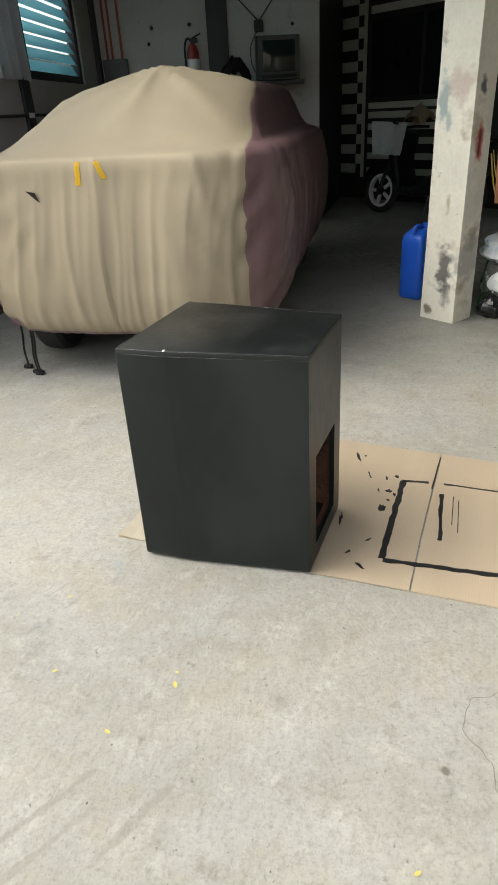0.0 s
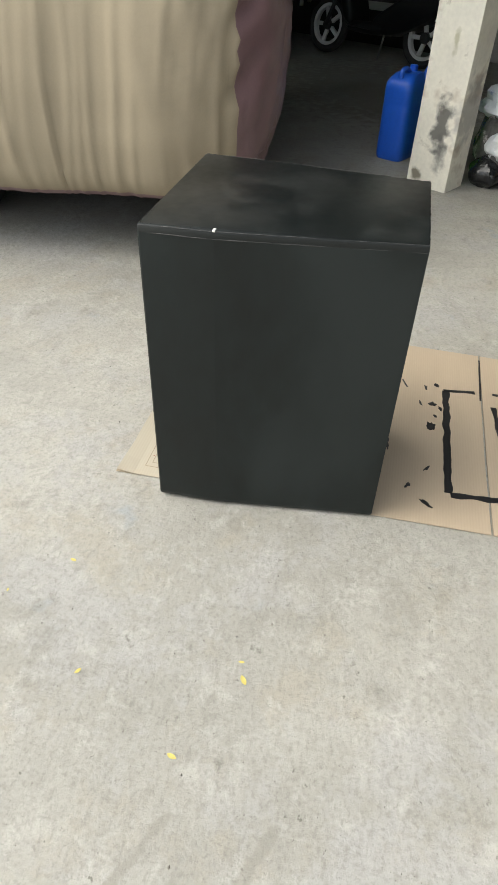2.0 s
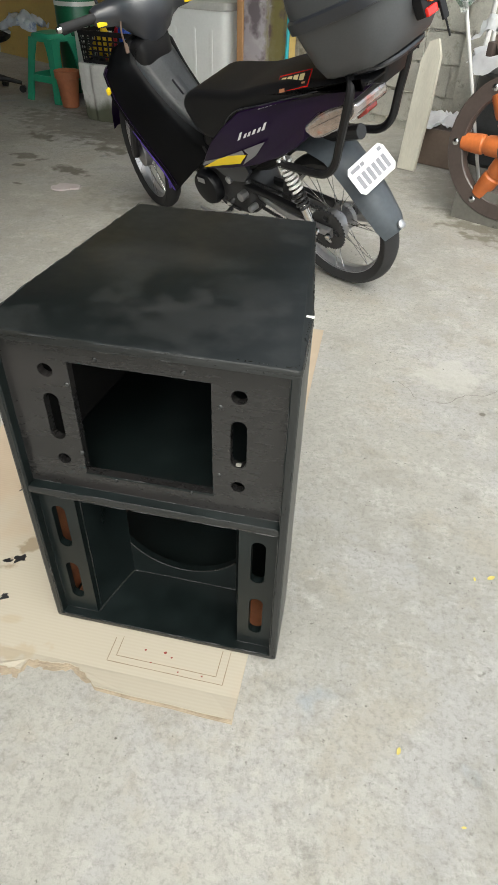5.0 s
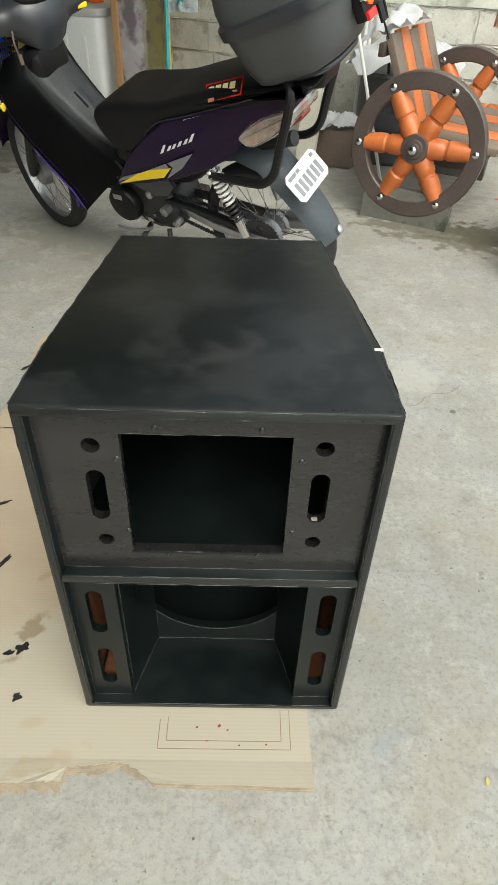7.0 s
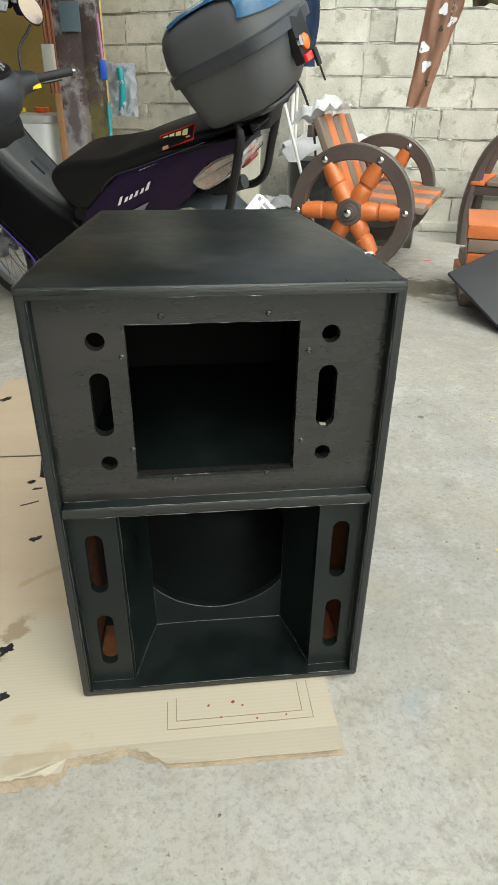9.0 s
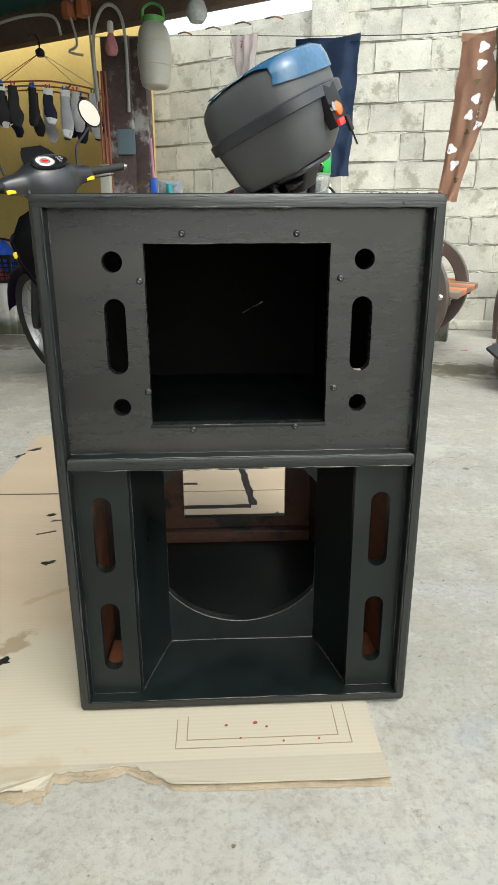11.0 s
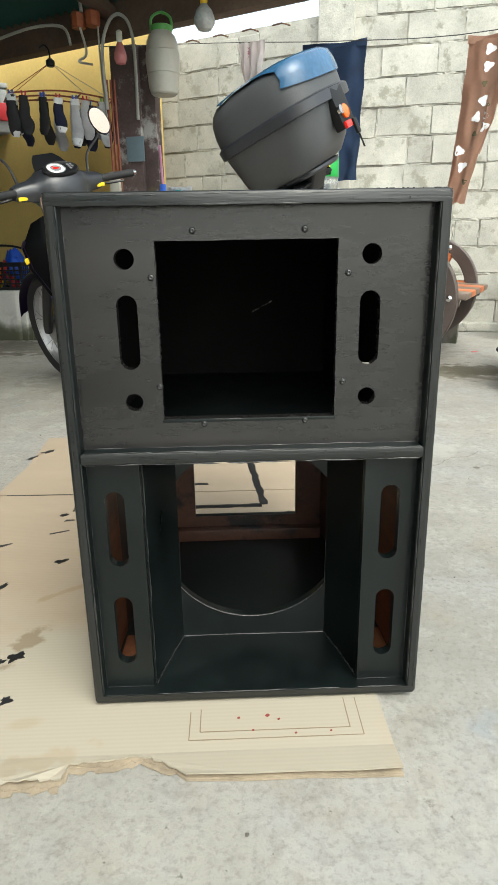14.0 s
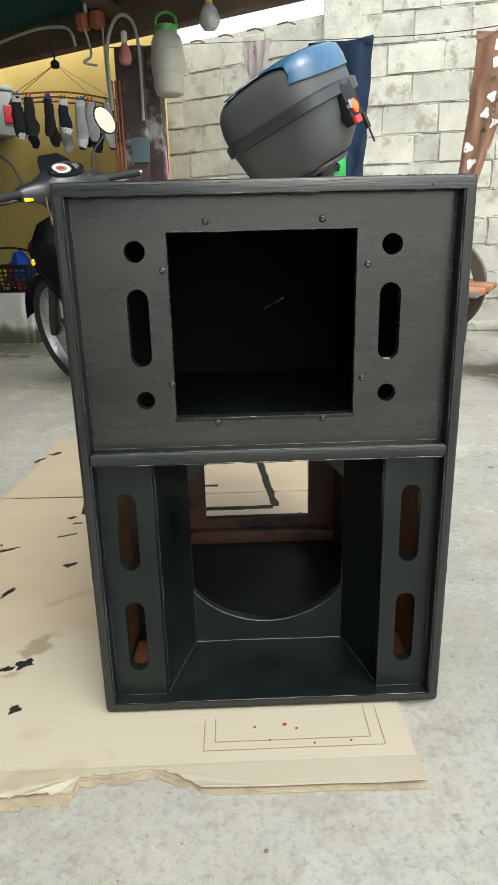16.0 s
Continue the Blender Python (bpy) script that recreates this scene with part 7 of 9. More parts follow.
# ---- washing on the line ----
def hanging(name, width, length, mat, label, category, m, seed, taper=1.0, split=False, folds=6, curl=0.02):
    """A garment pegged along its top edge, hanging in soft folds; split: two legs."""
    bm = B()
    nx, nz = 36, 36
    rows = []
    for k in range(nz + 1):
        f = k / nz
        row = []
        for i in range(nx + 1):
            s = i / nx * 2 - 1
            w = width / 2 * (1 + (taper - 1) * f)
            gap = 0.0
            if split and f > 0.3:
                gap = 0.10 * (f - 0.3) * (1 if s >= 0 else -1) * width
            y = (0.006 + curl * f) * math.sin(folds * s * 2 + seed) + 0.012 * noise.noise(Vector((s * 3 + seed, f * 3, 0)))
            x = s * w + gap + 0.012 * noise.noise(Vector((f * 3 + seed, 1, s)))
            row.append(bm.verts.new((x, y, -length * f - 0.015 * noise.noise(Vector((s * 4, seed, 2))) * (1 if k else 0.3))))
        rows.append(row)
    for k, (a, b) in enumerate(zip(rows, rows[1:])):
        for i in range(nx):
            if split and k / nz > 0.32 and i in (nx // 2, nx // 2 - 1):
                continue
            bm.faces.new((a[i], a[i + 1], b[i + 1], b[i]))
    bmesh.ops.solidify(bm, geom=bm.faces, thickness=0.006)
    return single(name, bm, mat, label, category, m, smooth=80)


LINE = [(-0.9, 4.3, 2.02), (0.05, 4.1, 1.985), (0.68, 3.55, 1.84), (1.30, 2.74, 1.66), (1.9, 1.9, 1.62), (3.2, 0.3, 1.9)]
bm = B()
tube(bm, LINE, 0.0025, 5, 6)
single("washing_line", bm, M["wire"], "thin wire washing line across the yard", "washing line")


def trousers(name, mat, label, m, top, legs, seed, prints=None):
    """Trousers pegged by the waist: a waistband and two legs with folds, each a part; prints: colour names of patches."""
    root = thing(name, label, "trousers", m)
    bm = B()
    n = 24
    for z0, z1 in ((0, -0.04),):
        r0, r1 = [], []
        for i in range(n + 1):
            x = top * (i / n - 0.5)
            y = 0.012 * math.sin(9 * i / n + seed)
            r0.append(bm.verts.new((x, y - 0.002, z0 + 0.01 * math.sin(3.14 * i / n) * -1)))
            r1.append(bm.verts.new((x, y - 0.002, z1)))
        for i in range(n):
            bm.faces.new((r0[i], r0[i + 1], r1[i + 1], r1[i]))
    bmesh.ops.solidify(bm, geom=bm.faces, thickness=0.01)
    part("waistband", bm, mat, root, smooth=80)
    for k, (xa, wa, xb, wb, ln, depth) in enumerate(legs):
        def at(s, f, out=0.0):
            w = wa + (wb - wa) * f ** 0.8
            x = xa + (xb - xa) * f + s * w / 2 + 0.01 * noise.noise(Vector((f * 5 + seed, k * 7, s)))
            y = depth - 0.018 * (1 - s * s) + 0.016 * (0.3 + f) * math.sin(5 * s + 4 * f + seed + k * 2) * 0.6 + 0.012 * noise.noise(Vector((s * 2 + seed, f * 7, k)))
            return Vector((x, y - out, -0.03 - ln * f + 0.012 * noise.noise(Vector((s * 2, seed, k))) * f))
        bm = B()
        nx, nz = 18, 40
        rows = [[bm.verts.new(at(i / nx * 2 - 1, j / nz)) for i in range(nx + 1)] for j in range(nz + 1)]
        for r0, r1 in zip(rows, rows[1:]):
            for i in range(nx):
                bm.faces.new((r0[i], r0[i + 1], r1[i + 1], r1[i]))
        bmesh.ops.solidify(bm, geom=bm.faces, thickness=0.012)
        leg = part("trouser_leg", bm, mat, root, smooth=80)
        if prints:
            random.seed(seed + k)
            for q in range(9):
                f0, s0 = 0.06 + 0.1 * q, random.uniform(-0.55, 0.55)
                big = q % 3 != 2
                r = 0.023 if big else 0.013
                wd = (wa + (wb - wa) * f0) / 2
                bm = B()
                ring = []
                for j in range(14):
                    a = 2 * math.pi * j / 14
                    rr = r * (1 + 0.25 * math.cos(3 * a + q))
                    ring.append(bm.verts.new(at(max(-1, min(1, s0 + rr * math.cos(a) / wd)), max(0, f0 + rr * math.sin(a) / ln), 0.0025)))
                c = bm.verts.new(at(s0, f0, 0.0025))
                for j in range(14):
                    bm.faces.new((c, ring[j], ring[(j + 1) % 14]))
                part("print_patch", bm, M["whitecloth"] if big else M["olive"], leg)


trousers("jeans", M["denim"], "dark blue denim trousers hanging on the washing line", Matrix.Translation((0.66, 3.57, 1.845)) @ Matrix.Rotation(radians(-18), 4, 'Z'), 0.40,
         ((-0.10, 0.19, -0.075, 0.15, 0.78, 0.0), (0.085, 0.22, 0.075, 0.17, 0.76, 0.012)), 2)
trousers("printed_trousers", M["printcloth"], "brown printed trousers hanging on the washing line", Matrix.Translation((1.32, 2.72, 1.65)) @ Matrix.Rotation(radians(-30), 4, 'Z'), 0.25,
         ((-0.02, 0.20, -0.13, 0.10, 0.76, 0.0), (0.05, 0.16, -0.06, 0.07, 0.52, 0.014)), 5, True)
hanging("olive_shirt", 0.36, 0.36, M["olive"], "olive shirt hanging on the washing line", "shirt", Matrix.Translation((1.46, 2.52, 1.635)) @ Matrix.Rotation(radians(-40), 4, 'Z'), 7, 0.8, False, 3)
hanging("dark_trousers", 0.18, 0.72, M["brownpants"], "dark trousers hanging on the washing line", "trousers", Matrix.Translation((1.62, 2.30, 1.632)) @ Matrix.Rotation(radians(-54), 4, 'Z'), 9, 0.5, False, 3)
hanging("pink_cloth", 0.20, 0.30, M["pinkprint"], "white cloth with pink print on the washing line", "cloth", Matrix.Translation((0.17, 4.0, 1.962)) @ Matrix.Rotation(radians(-30), 4, 'Z'), 4, 0.5, False, 5, 0.03)
# bars of rusty reinforcement out of the wall top
M["rust"] = material("rusty_bar", (0.14, 0.08, 0.05), 0.8, vary=0.3)
for k in range(5):
    bm = B()
    p = Vector((-0.5 + 0.22 * k, 4.97 - 0.125 * k, 2.19))
    tube(bm, [p + Vector((-0.03, 0.06, 0.02)), p + Vector((0.03, -0.06, 0.0)), p + Vector((0.08, -0.13, -0.035))], 0.006, 6, 3)
    single("reinforcing_bar", bm, M["rust"], "bent rusty bar sticking out of the block wall", "bar", group="reinforcing bars")

# ---- garage: window, fittings on the walls ----
M["jalousie"] = bpy.data.materials.new("blue_glass_louvre")
M["jalousie"].use_nodes = True
jb = M["jalousie"].node_tree.nodes["Principled BSDF"]
jb.inputs["Base Color"].default_value = (0.3, 0.8, 0.95, 1)
jb.inputs["Roughness"].default_value = 0.35
jb.inputs["Transmission Weight"].default_value = 0.85
M["windowframe"] = material("black_painted_frame", (0.02, 0.02, 0.022), 0.6, vary=0.2)
M["dustsheet"] = material("dusty_grey_sheet", (0.28, 0.29, 0.3), 0.8, vary=0.15, scale=3)
M["redpipe"] = material("red_brown_conduit", (0.28, 0.07, 0.035), 0.5, vary=0.15)
M["redpaint"] = material("faded_red_enamel", (0.3, 0.03, 0.03), 0.4, vary=0.2)
M["tvshell"] = material("grey_television_shell", (0.06, 0.065, 0.065), 0.5, vary=0.15)
M["strapyellow"] = material("faded_yellow_strap", (0.5, 0.38, 0.1), 0.7, vary=0.2)
M["tvglass"] = material("dark_green_screen_glass", (0.012, 0.02, 0.018), 0.08, vary=0.1, bump=0.0)
M["blackpaint"] = material("black_wall_paint", (0.02, 0.018, 0.018), 0.7, vary=0.2)
M["whitepaint"] = material("white_wall_paint", (0.55, 0.54, 0.5), 0.7, vary=0.12)

win = new("window_1")
win.matrix_world = W1M
tagged(win, "louvred window of blue glass with grey sheet hung over it", "window", kind="structure")
x0, z0, x1, z1 = WIN
for lo, hi in (((x0, 0.02, z0), (x1, 0.10, z0 + 0.07)), ((x0, 0.02, z1 - 0.07), (x1, 0.10, z1)), ((x0, 0.02, z0 + 0.07), (x0 + 0.07, 0.10, z1 - 0.07)), ((x1 - 0.1, 0.02, z0 + 0.07), (x1, 0.10, z1 - 0.07)), ((4.55, 0.02, z0 + 0.07), (4.66, 0.10, z1 - 0.07)), ((3.1, 0.02, z0 + 0.07), (3.2, 0.10, z1 - 0.07))):
    part("window_frame", box(B(), lo, hi, 0.004), M["windowframe"], win)
bm = B()
box(bm, (-0.7, -0.003, -0.052), (0.7, 0.003, 0.052), 0.001, segs=1)
lou = link_mesh("louvre_pane", bm, M["jalousie"])
for cx, wd in ((2.56, 1.08), (3.875, 1.32), (5.35, 1.36)):
    z = z0 + 0.12
    while z < z1 - 0.08:
        ob = new("louvre_pane", lou)
        ob.parent = win
        ob.matrix_local = Matrix.Translation((cx, 0.06, z)) @ Matrix.Rotation(radians(-28), 4, 'X') @ Matrix.Diagonal((wd / 1.4, 1, 1, 1))
        z += 0.098
hanging("window_sheet", 0.75, 1.25, M["dustsheet"], "dusty grey sheet hung over part of the window", "sheet", W1M @ Matrix.Translation((4.15, -0.03, 2.85)), 3, 0.75, False, 5, 0.04)
bm = B()
box(bm, (4.28, -0.03, 0.0), (4.45, 0.0, z0), 0.004)
single("post_garage", bm, M["windowframe"], "black post under the garage window", "post", W1M, kind="structure")
bm = B()
rod(bm, (1.6, -0.02, 1.34), (5.6, -0.02, 1.34), 0.012, seg=10)
single("wall_rail", bm, M["windowframe"], "thin dark rail along the garage wall", "rail", W1M, kind="structure")
bm = box(B(), (4.30, -0.034, 1.32), (4.42, -0.03, 1.36))
single("rail_clip", bm, M["white"], "small white clip on the wall rail", "clip", W1M)
# unseen wall, added so the louvres have something pale behind them
slab("backdrop", (-1.2, -4.0), (-9.0, -6.2), 0, 2.2, 0.1, M["plaster"], "pale backdrop wall added outside the window", "wall", side=1)

W2M = Matrix.Translation((*W1B, 0)) @ Matrix(((W2D.x, W2D.y, 0, 0), (W2D.y, -W2D.x, 0, 0), (0, 0, 1, 0), (0, 0, 0, 1)))
W2M = Matrix.Translation((*W1B, 0)) @ Matrix(((W2D.x, -W2D.y, 0, 0), (W2D.y, W2D.x, 0, 0), (0, 0, 1, 0), (0, 0, 0, 1)))
# x runs along the back wall, -y comes into the room
for x in (0.13, 0.19, 0.30):
    bm = B()
    rod(bm, (x, -0.02, 1.86), (x, -0.02, 3.1), 0.013, seg=10)
    single("conduit", bm, M["redpipe"], "red-brown conduit down the white wall", "pipe", W2M, group="wall conduits")
bm = box(B(), (0.08, -0.09, 1.55), (0.36, -0.002, 1.87), 0.01)
single("meter_box", bm, M["tvshell"], "dark grey electrical box below the conduits", "electrical box", W2M)
bm = box(B(), (-0.12, -0.10, 0), (0.05, -0.002, 3.1), 0.005)
single("post_corner", bm, M["windowframe"], "dark post in the garage corner", "post", W2M, kind="structure")
bm = box(B(), (1.30, -0.06, 0), (1.53, -0.002, 3.1), 0.005)
single("post_wall", bm, M["windowframe"], "dark wooden post on the white wall", "post", W2M, kind="structure")
ext = thing("fire_extinguisher", "old red fire extinguisher with white label hanging on the wall", "extinguisher", W2M @ Matrix.Translation((1.13, -0.09, 1.62)))
bm = B()
lathe(bm, [(0.06, 0), (0.068, 0.02), (0.068, 0.26), (0.05, 0.32), (0.025, 0.345), (0.022, 0.36)], 24)
part("cylinder", bm, M["redpaint"], ext)
bm = B()
lathe(bm, [(0.0695, 0.06), (0.0695, 0.2)], 24)
part("label_band", bm, M["white"], ext, "white label round the extinguisher")
bm = B()
tube(bm, [(0, 0, 0.36), (-0.05, -0.01, 0.40), (-0.085, -0.01, 0.33), (-0.09, 0, 0.18), (-0.08, 0, 0.08)], 0.011, 8)
part("hose", bm, M["black"], ext)
bm = B()
box(bm, (-0.02, -0.02, 0.355), (0.06, 0.02, 0.40), 0.006)
tube(bm, [(0.0, 0, 0.40), (0.05, 0, 0.42), (0.1, 0, 0.44)], 0.008, 6)
part("valve", bm, M["black"], ext)
tv = thing("television", "old grey box television on a wall shelf", "television", W2M @ Matrix.Translation((2.06, -0.27, 1.56)) @ Matrix.Rotation(radians(14), 4, 'Z'))
bm = B()
loft(bm, [[(x * w, y, 0.2 + z * h) for x, z in ((-1, -1), (1, -1), (1, 1), (-1, 1))] for y, w, h in ((-0.2, 0.225, 0.2), (-0.19, 0.23, 0.205), (-0.05, 0.23, 0.205), (0.12, 0.16, 0.16), (0.2, 0.12, 0.12))])
part("shell", bm, M["tvshell"], tv)
bm = B()
box(bm, (-0.175, -0.206, 0.07), (0.175, -0.198, 0.36), 0.02)
part("screen", bm, M["tvglass"], tv, "dark greenish screen")
part("control_strip", box(B(), (-0.19, -0.204, 0.012), (0.19, -0.199, 0.045), 0.002), M["black"], tv)
bm = B()
box(bm, (1.75, -0.45, 1.515), (2.38, -0.005, 1.545), 0.004)
single("wall_shelf", bm, M["windowframe"], "dark wall shelf under the television", "shelf", W2M)
ant = thing("indoor_aerial", "rabbit-ear aerial fixed above the television", "aerial", W2M @ Matrix.Translation((1.88, -0.03, 2.10)))
bm = B()
box(bm, (-0.05, -0.03, -0.06), (0.05, 0.03, 0.05), 0.01)
part("base", bm, M["black"], ant)
for dx in (-0.32, 0.2):
    bm = B()
    rod(bm, (0, 0, 0.04), (dx, 0, 0.36 if dx < 0 else 0.28), 0.006, seg=6)
    part("rod", bm, M["black"], ant)
bm = B()
tube(bm, [(1.86, -0.03, 2.05), (1.78, -0.04, 1.9), (1.80, -0.05, 1.7), (1.9, -0.1, 1.6)], 0.005, 6)
single("aerial_lead", bm, M["black"], "black aerial lead hanging on the wall", "cable", W2M)
cloth_heap("dark_bag", W2M @ Matrix.Translation((1.62, -0.35, 1.545)), 0.16, 0.14, 0.24, M["dark"], "dark bag heaped on a shelf", 12, "bag")
bm = box(B(), (1.35, -0.5, 1.51), (1.74, -0.05, 1.54), 0.004)
single("wall_shelf", bm, M["windowframe"], "dark narrow wall shelf holding a bag", "shelf", W2M)
bm = B()
tube(bm, [(2.1, -0.4, 2.42), (2.5, -0.7, 2.52), (3.0, -1.0, 2.66)], 0.035, 10, 3)
single("bamboo_pole", bm, M["orangewood"], "yellowish bamboo pole under the roof", "pole", W2M)
for x, z in ((0.62, 2.0), (1.10, 2.16), (0.67, 2.15), (2.25, 2.1)):
    bm = B()
    lathe(bm, [(0.02, 0), (0.014, 0.02), (0.002, 0.03)], 10, Matrix.Translation((x, -0.001, z)) @ Matrix.Rotation(radians(90), 4, 'X'))
    single("wall_plug", bm, M["dark"], "small dark plug stuck in the white wall", "wall plug", W2M, group="wall plugs")

# painted checks and stripes on the house wall, thin boards set on it
HM = HOUSE @ Matrix.Translation((H_U, 0, 0)) @ Matrix.Rotation(radians(90), 4, 'Z')      # x along v, -y towards the yard
panel = new("wall_panel")
panel.matrix_world = HM
tagged(panel, "black and white checked and striped panelling round a dark window", "panelling", kind="structure")
part("backing", box(B(), (-5.72, -0.02, 0), (-2.6, -0.002, 3.0)), M["blackpaint"], panel, smooth=None)
bm = box(B(), (-0.5, -0.004, -0.5), (0.5, 0.004, 0.5))
tile = link_mesh("painted_tile", bm, M["whitepaint"])


def paint_tile(xa, za, xb, zb):
    ob = new("painted_tile", tile)
    ob.parent = panel
    ob.matrix_local = Matrix.Translation(((xa + xb) / 2, -0.026, (za + zb) / 2)) @ Matrix.Diagonal((xb - xa, 1, zb - za, 1))


z = 0.35
k = 0
while z < 2.9:
    paint_tile(-5.66, z, -5.30, z + 0.13)
    if True:
        paint_tile(-5.30, z + 0.13, -5.20, z + 0.265)
    z += 0.265
paint_tile(-5.20, 0.3, -5.14, 2.9)
for z in (0.35, 0.55, 0.75, 0.93, 1.08, 1.2):
    paint_tile(-5.08, z, -3.3, z + 0.085)
for z in (2.33, 2.5, 2.68, 2.85):
    paint_tile(-5.08, z, -3.3, z + 0.09)
w2 = new("window_2")
w2.matrix_world = HM
tagged(w2, "wide dark window in striped panelling", "window", kind="structure")
part("pane", box(B(), (-5.06, -0.034, 1.33), (-3.3, -0.028, 2.28)), M["tvglass"], w2, "dark window glass", smooth=None)
for lo, hi in (((-5.1, -0.05, 1.28), (-3.25, -0.022, 1.34)), ((-5.1, -0.05, 2.26), (-3.25, -0.022, 2.32)), ((-5.1, -0.05, 1.34), (-5.04, -0.022, 2.26)), ((-4.2, -0.05, 1.34), (-4.15, -0.022, 2.26))):
    part("window_frame", box(B(), lo, hi, 0.003), M["blackpaint"], w2)
bm = B()
rod(bm, hs(-6.6, -5.75, 0.02), hs(-6.72, -5.62, 2.6), 0.018, seg=8)
single("leaning_pole", bm, M["greyplastic"], "grey pole leaning in the dark corner", "pole")
# siding boards on the near end of the house
sid = None
for nm in ("wall_house_middle", "wall_house_end"):
    base = bpy.data.objects[nm]
    L = 4.01 if nm.endswith("middle") else 3.74
    for k in range(7):
        bm = box(B(), (0.0, -0.018, 0.02 + 0.165 * k), (L, -0.002, 0.178 + 0.165 * k), 0.004, segs=1)
        p = part("siding_board", bm, M["siding"], base, smooth=None)

# ---- parked scooter in the dark ----
SC = Matrix.Translation((-6.40, 0.55, 0)) @ Matrix.Rotation(math.atan2(-1.12, -0.70), 4, 'Z') @ Matrix.Rotation(radians(7), 4, 'X')
sco = thing("scooter", "black scooter with white alloy wheels and cloths hung on it", "scooter", SC)
M["whitealloy"] = material("white_painted_alloy", (0.62, 0.63, 0.63), 0.4, vary=0.1)
M["green_trim"] = material("bright_green_trim", (0.1, 0.75, 0.08), 0.4, vary=0.05)
for x in (0.0, 1.28):
    w = new("wheel")
    w.parent = sco
    w.matrix_local = Matrix.Translation((x, 0, 0.27)) @ Matrix.Rotation(radians(90), 4, 'X')
    bm = B()
    loops = []
    for j in range(40):
        a = 2 * math.pi * j / 40
        loops.append([(r * math.cos(a), r * math.sin(a), z) for r, z in ((0.2, -0.03), (0.24, -0.045), (0.268, -0.02), (0.27, 0), (0.268, 0.02), (0.24, 0.045), (0.2, 0.03))])
    loft(bm, loops + [loops[0]], close=False, caps=False)
    part("tyre", bm, M["rubber"], w)
    bm = B()
    ring_prism(bm, 0.165, 0.205, -0.03, 0.03, 0.0, 36)
    bmesh.ops.transform(bm, matrix=Matrix.Rotation(radians(90), 4, 'X'), verts=bm.verts)
    part("rim", bm, M["whitealloy"], w, "white alloy rim")
    for j in range(5):
        a = 2 * math.pi * j / 5
        bm = B()
        box(bm, (0.03, -0.02, -0.02), (0.175, 0.02, 0.02), 0.008, Matrix.Rotation(a, 4, 'Z'))
        part("wheel_spoke", bm, M["whitealloy"], w)
    bm = B()
    lathe(bm, [(0.05, -0.05), (0.055, 0), (0.05, 0.05)], 20)
    part("hub", bm, M["engine"], w)
for nm, poly, w, mat in (("body", [(-0.25, 0.62), (-0.1, 0.45), (0.25, 0.28), (0.55, 0.25), (0.6, 0.38), (0.35, 0.55), (0.1, 0.72), (-0.3, 0.82)], 0.15, "gloss"),
                         ("seat", [(-0.3, 0.8), (0.1, 0.72), (0.45, 0.7), (0.5, 0.76), (0.1, 0.82), (-0.28, 0.88)], 0.14, "seat"),
                         ("leg_shield", [(0.85, 0.35), (0.98, 0.35), (1.1, 0.7), (1.02, 0.95), (0.92, 0.9), (0.95, 0.65)], 0.18, "gloss"),
                         ("floor_board", [(0.5, 0.24), (0.9, 0.25), (0.9, 0.33), (0.5, 0.34)], 0.16, "gloss"),
                         ("front_fender", [(1.02, 0.5), (1.2, 0.58), (1.42, 0.52), (1.5, 0.42), (1.3, 0.6), (1.12, 0.62)], 0.07, "gloss")):
    bm = B()
    pillow(bm, soft_poly(poly), w, 0.04)
    part(nm, bm, M[mat], sco)
bm = B()
tube(bm, [(1.28, 0.06, 0.27), (1.15, 0.06, 0.6), (1.0, 0.0, 1.0)], 0.022, 8, 3)
part("fork", bm, M["engine"], sco)
bm = B()
tube(bm, [(0.93, 0.33, 1.03), (0.98, 0.15, 1.02), (1.0, 0, 1.0), (0.98, -0.15, 1.02), (0.93, -0.33, 1.03)], 0.017, 8, 4)
part("handlebar", bm, M["black"], sco)
part("green_flash", box(B(), (0.93, 0.185, 0.78), (1.0, 0.19, 0.82), 0.002, Matrix.Rotation(radians(0), 4, 'Y')), M["green_trim"], sco, "bright green flash")
bm = B()
tube(bm, [(0.45, 0.1, 0.26), (0.40, 0.2, 0.12), (0.38, 0.26, 0.03)], 0.01, 8, 2)
part("side_stand", bm, M["steel"], sco)
hanging("white_towel", 0.42, 0.36, M["whitecloth"], "white towel hung over the scooter's bar", "towel", SC @ Matrix.Translation((1.02, 0.30, 1.04)) @ Matrix.Rotation(radians(40), 4, 'Z'), 3, 0.8, False, 3)
M["beige"] = material("beige_cloth", (0.5, 0.4, 0.26), 0.85, vary=0.15)
cloth_heap("beige_cap", SC @ Matrix.Translation((0.88, -0.08, 1.03)), 0.17, 0.15, 0.2, M["beige"], "beige cloth heaped on the scooter's handlebar", 21)
cloth_heap("white_rag", SC @ Matrix.Translation((0.25, 0.02, 0.80)), 0.2, 0.14, 0.05, M["whitecloth"], "white rag lying on the scooter's seat", 23)

# ---- by the pillar ----
M["bluejug"] = material("blue_plastic", (0.015, 0.11, 0.62), 0.38, vary=0.12, scale=3)
M["greenjug"] = material("green_plastic", (0.09, 0.42, 0.03), 0.4, vary=0.1, scale=3)
M["greenstool"] = material("green_moulded_plastic", (0.026, 0.29, 0.165), 0.4, vary=0.12, scale=3)


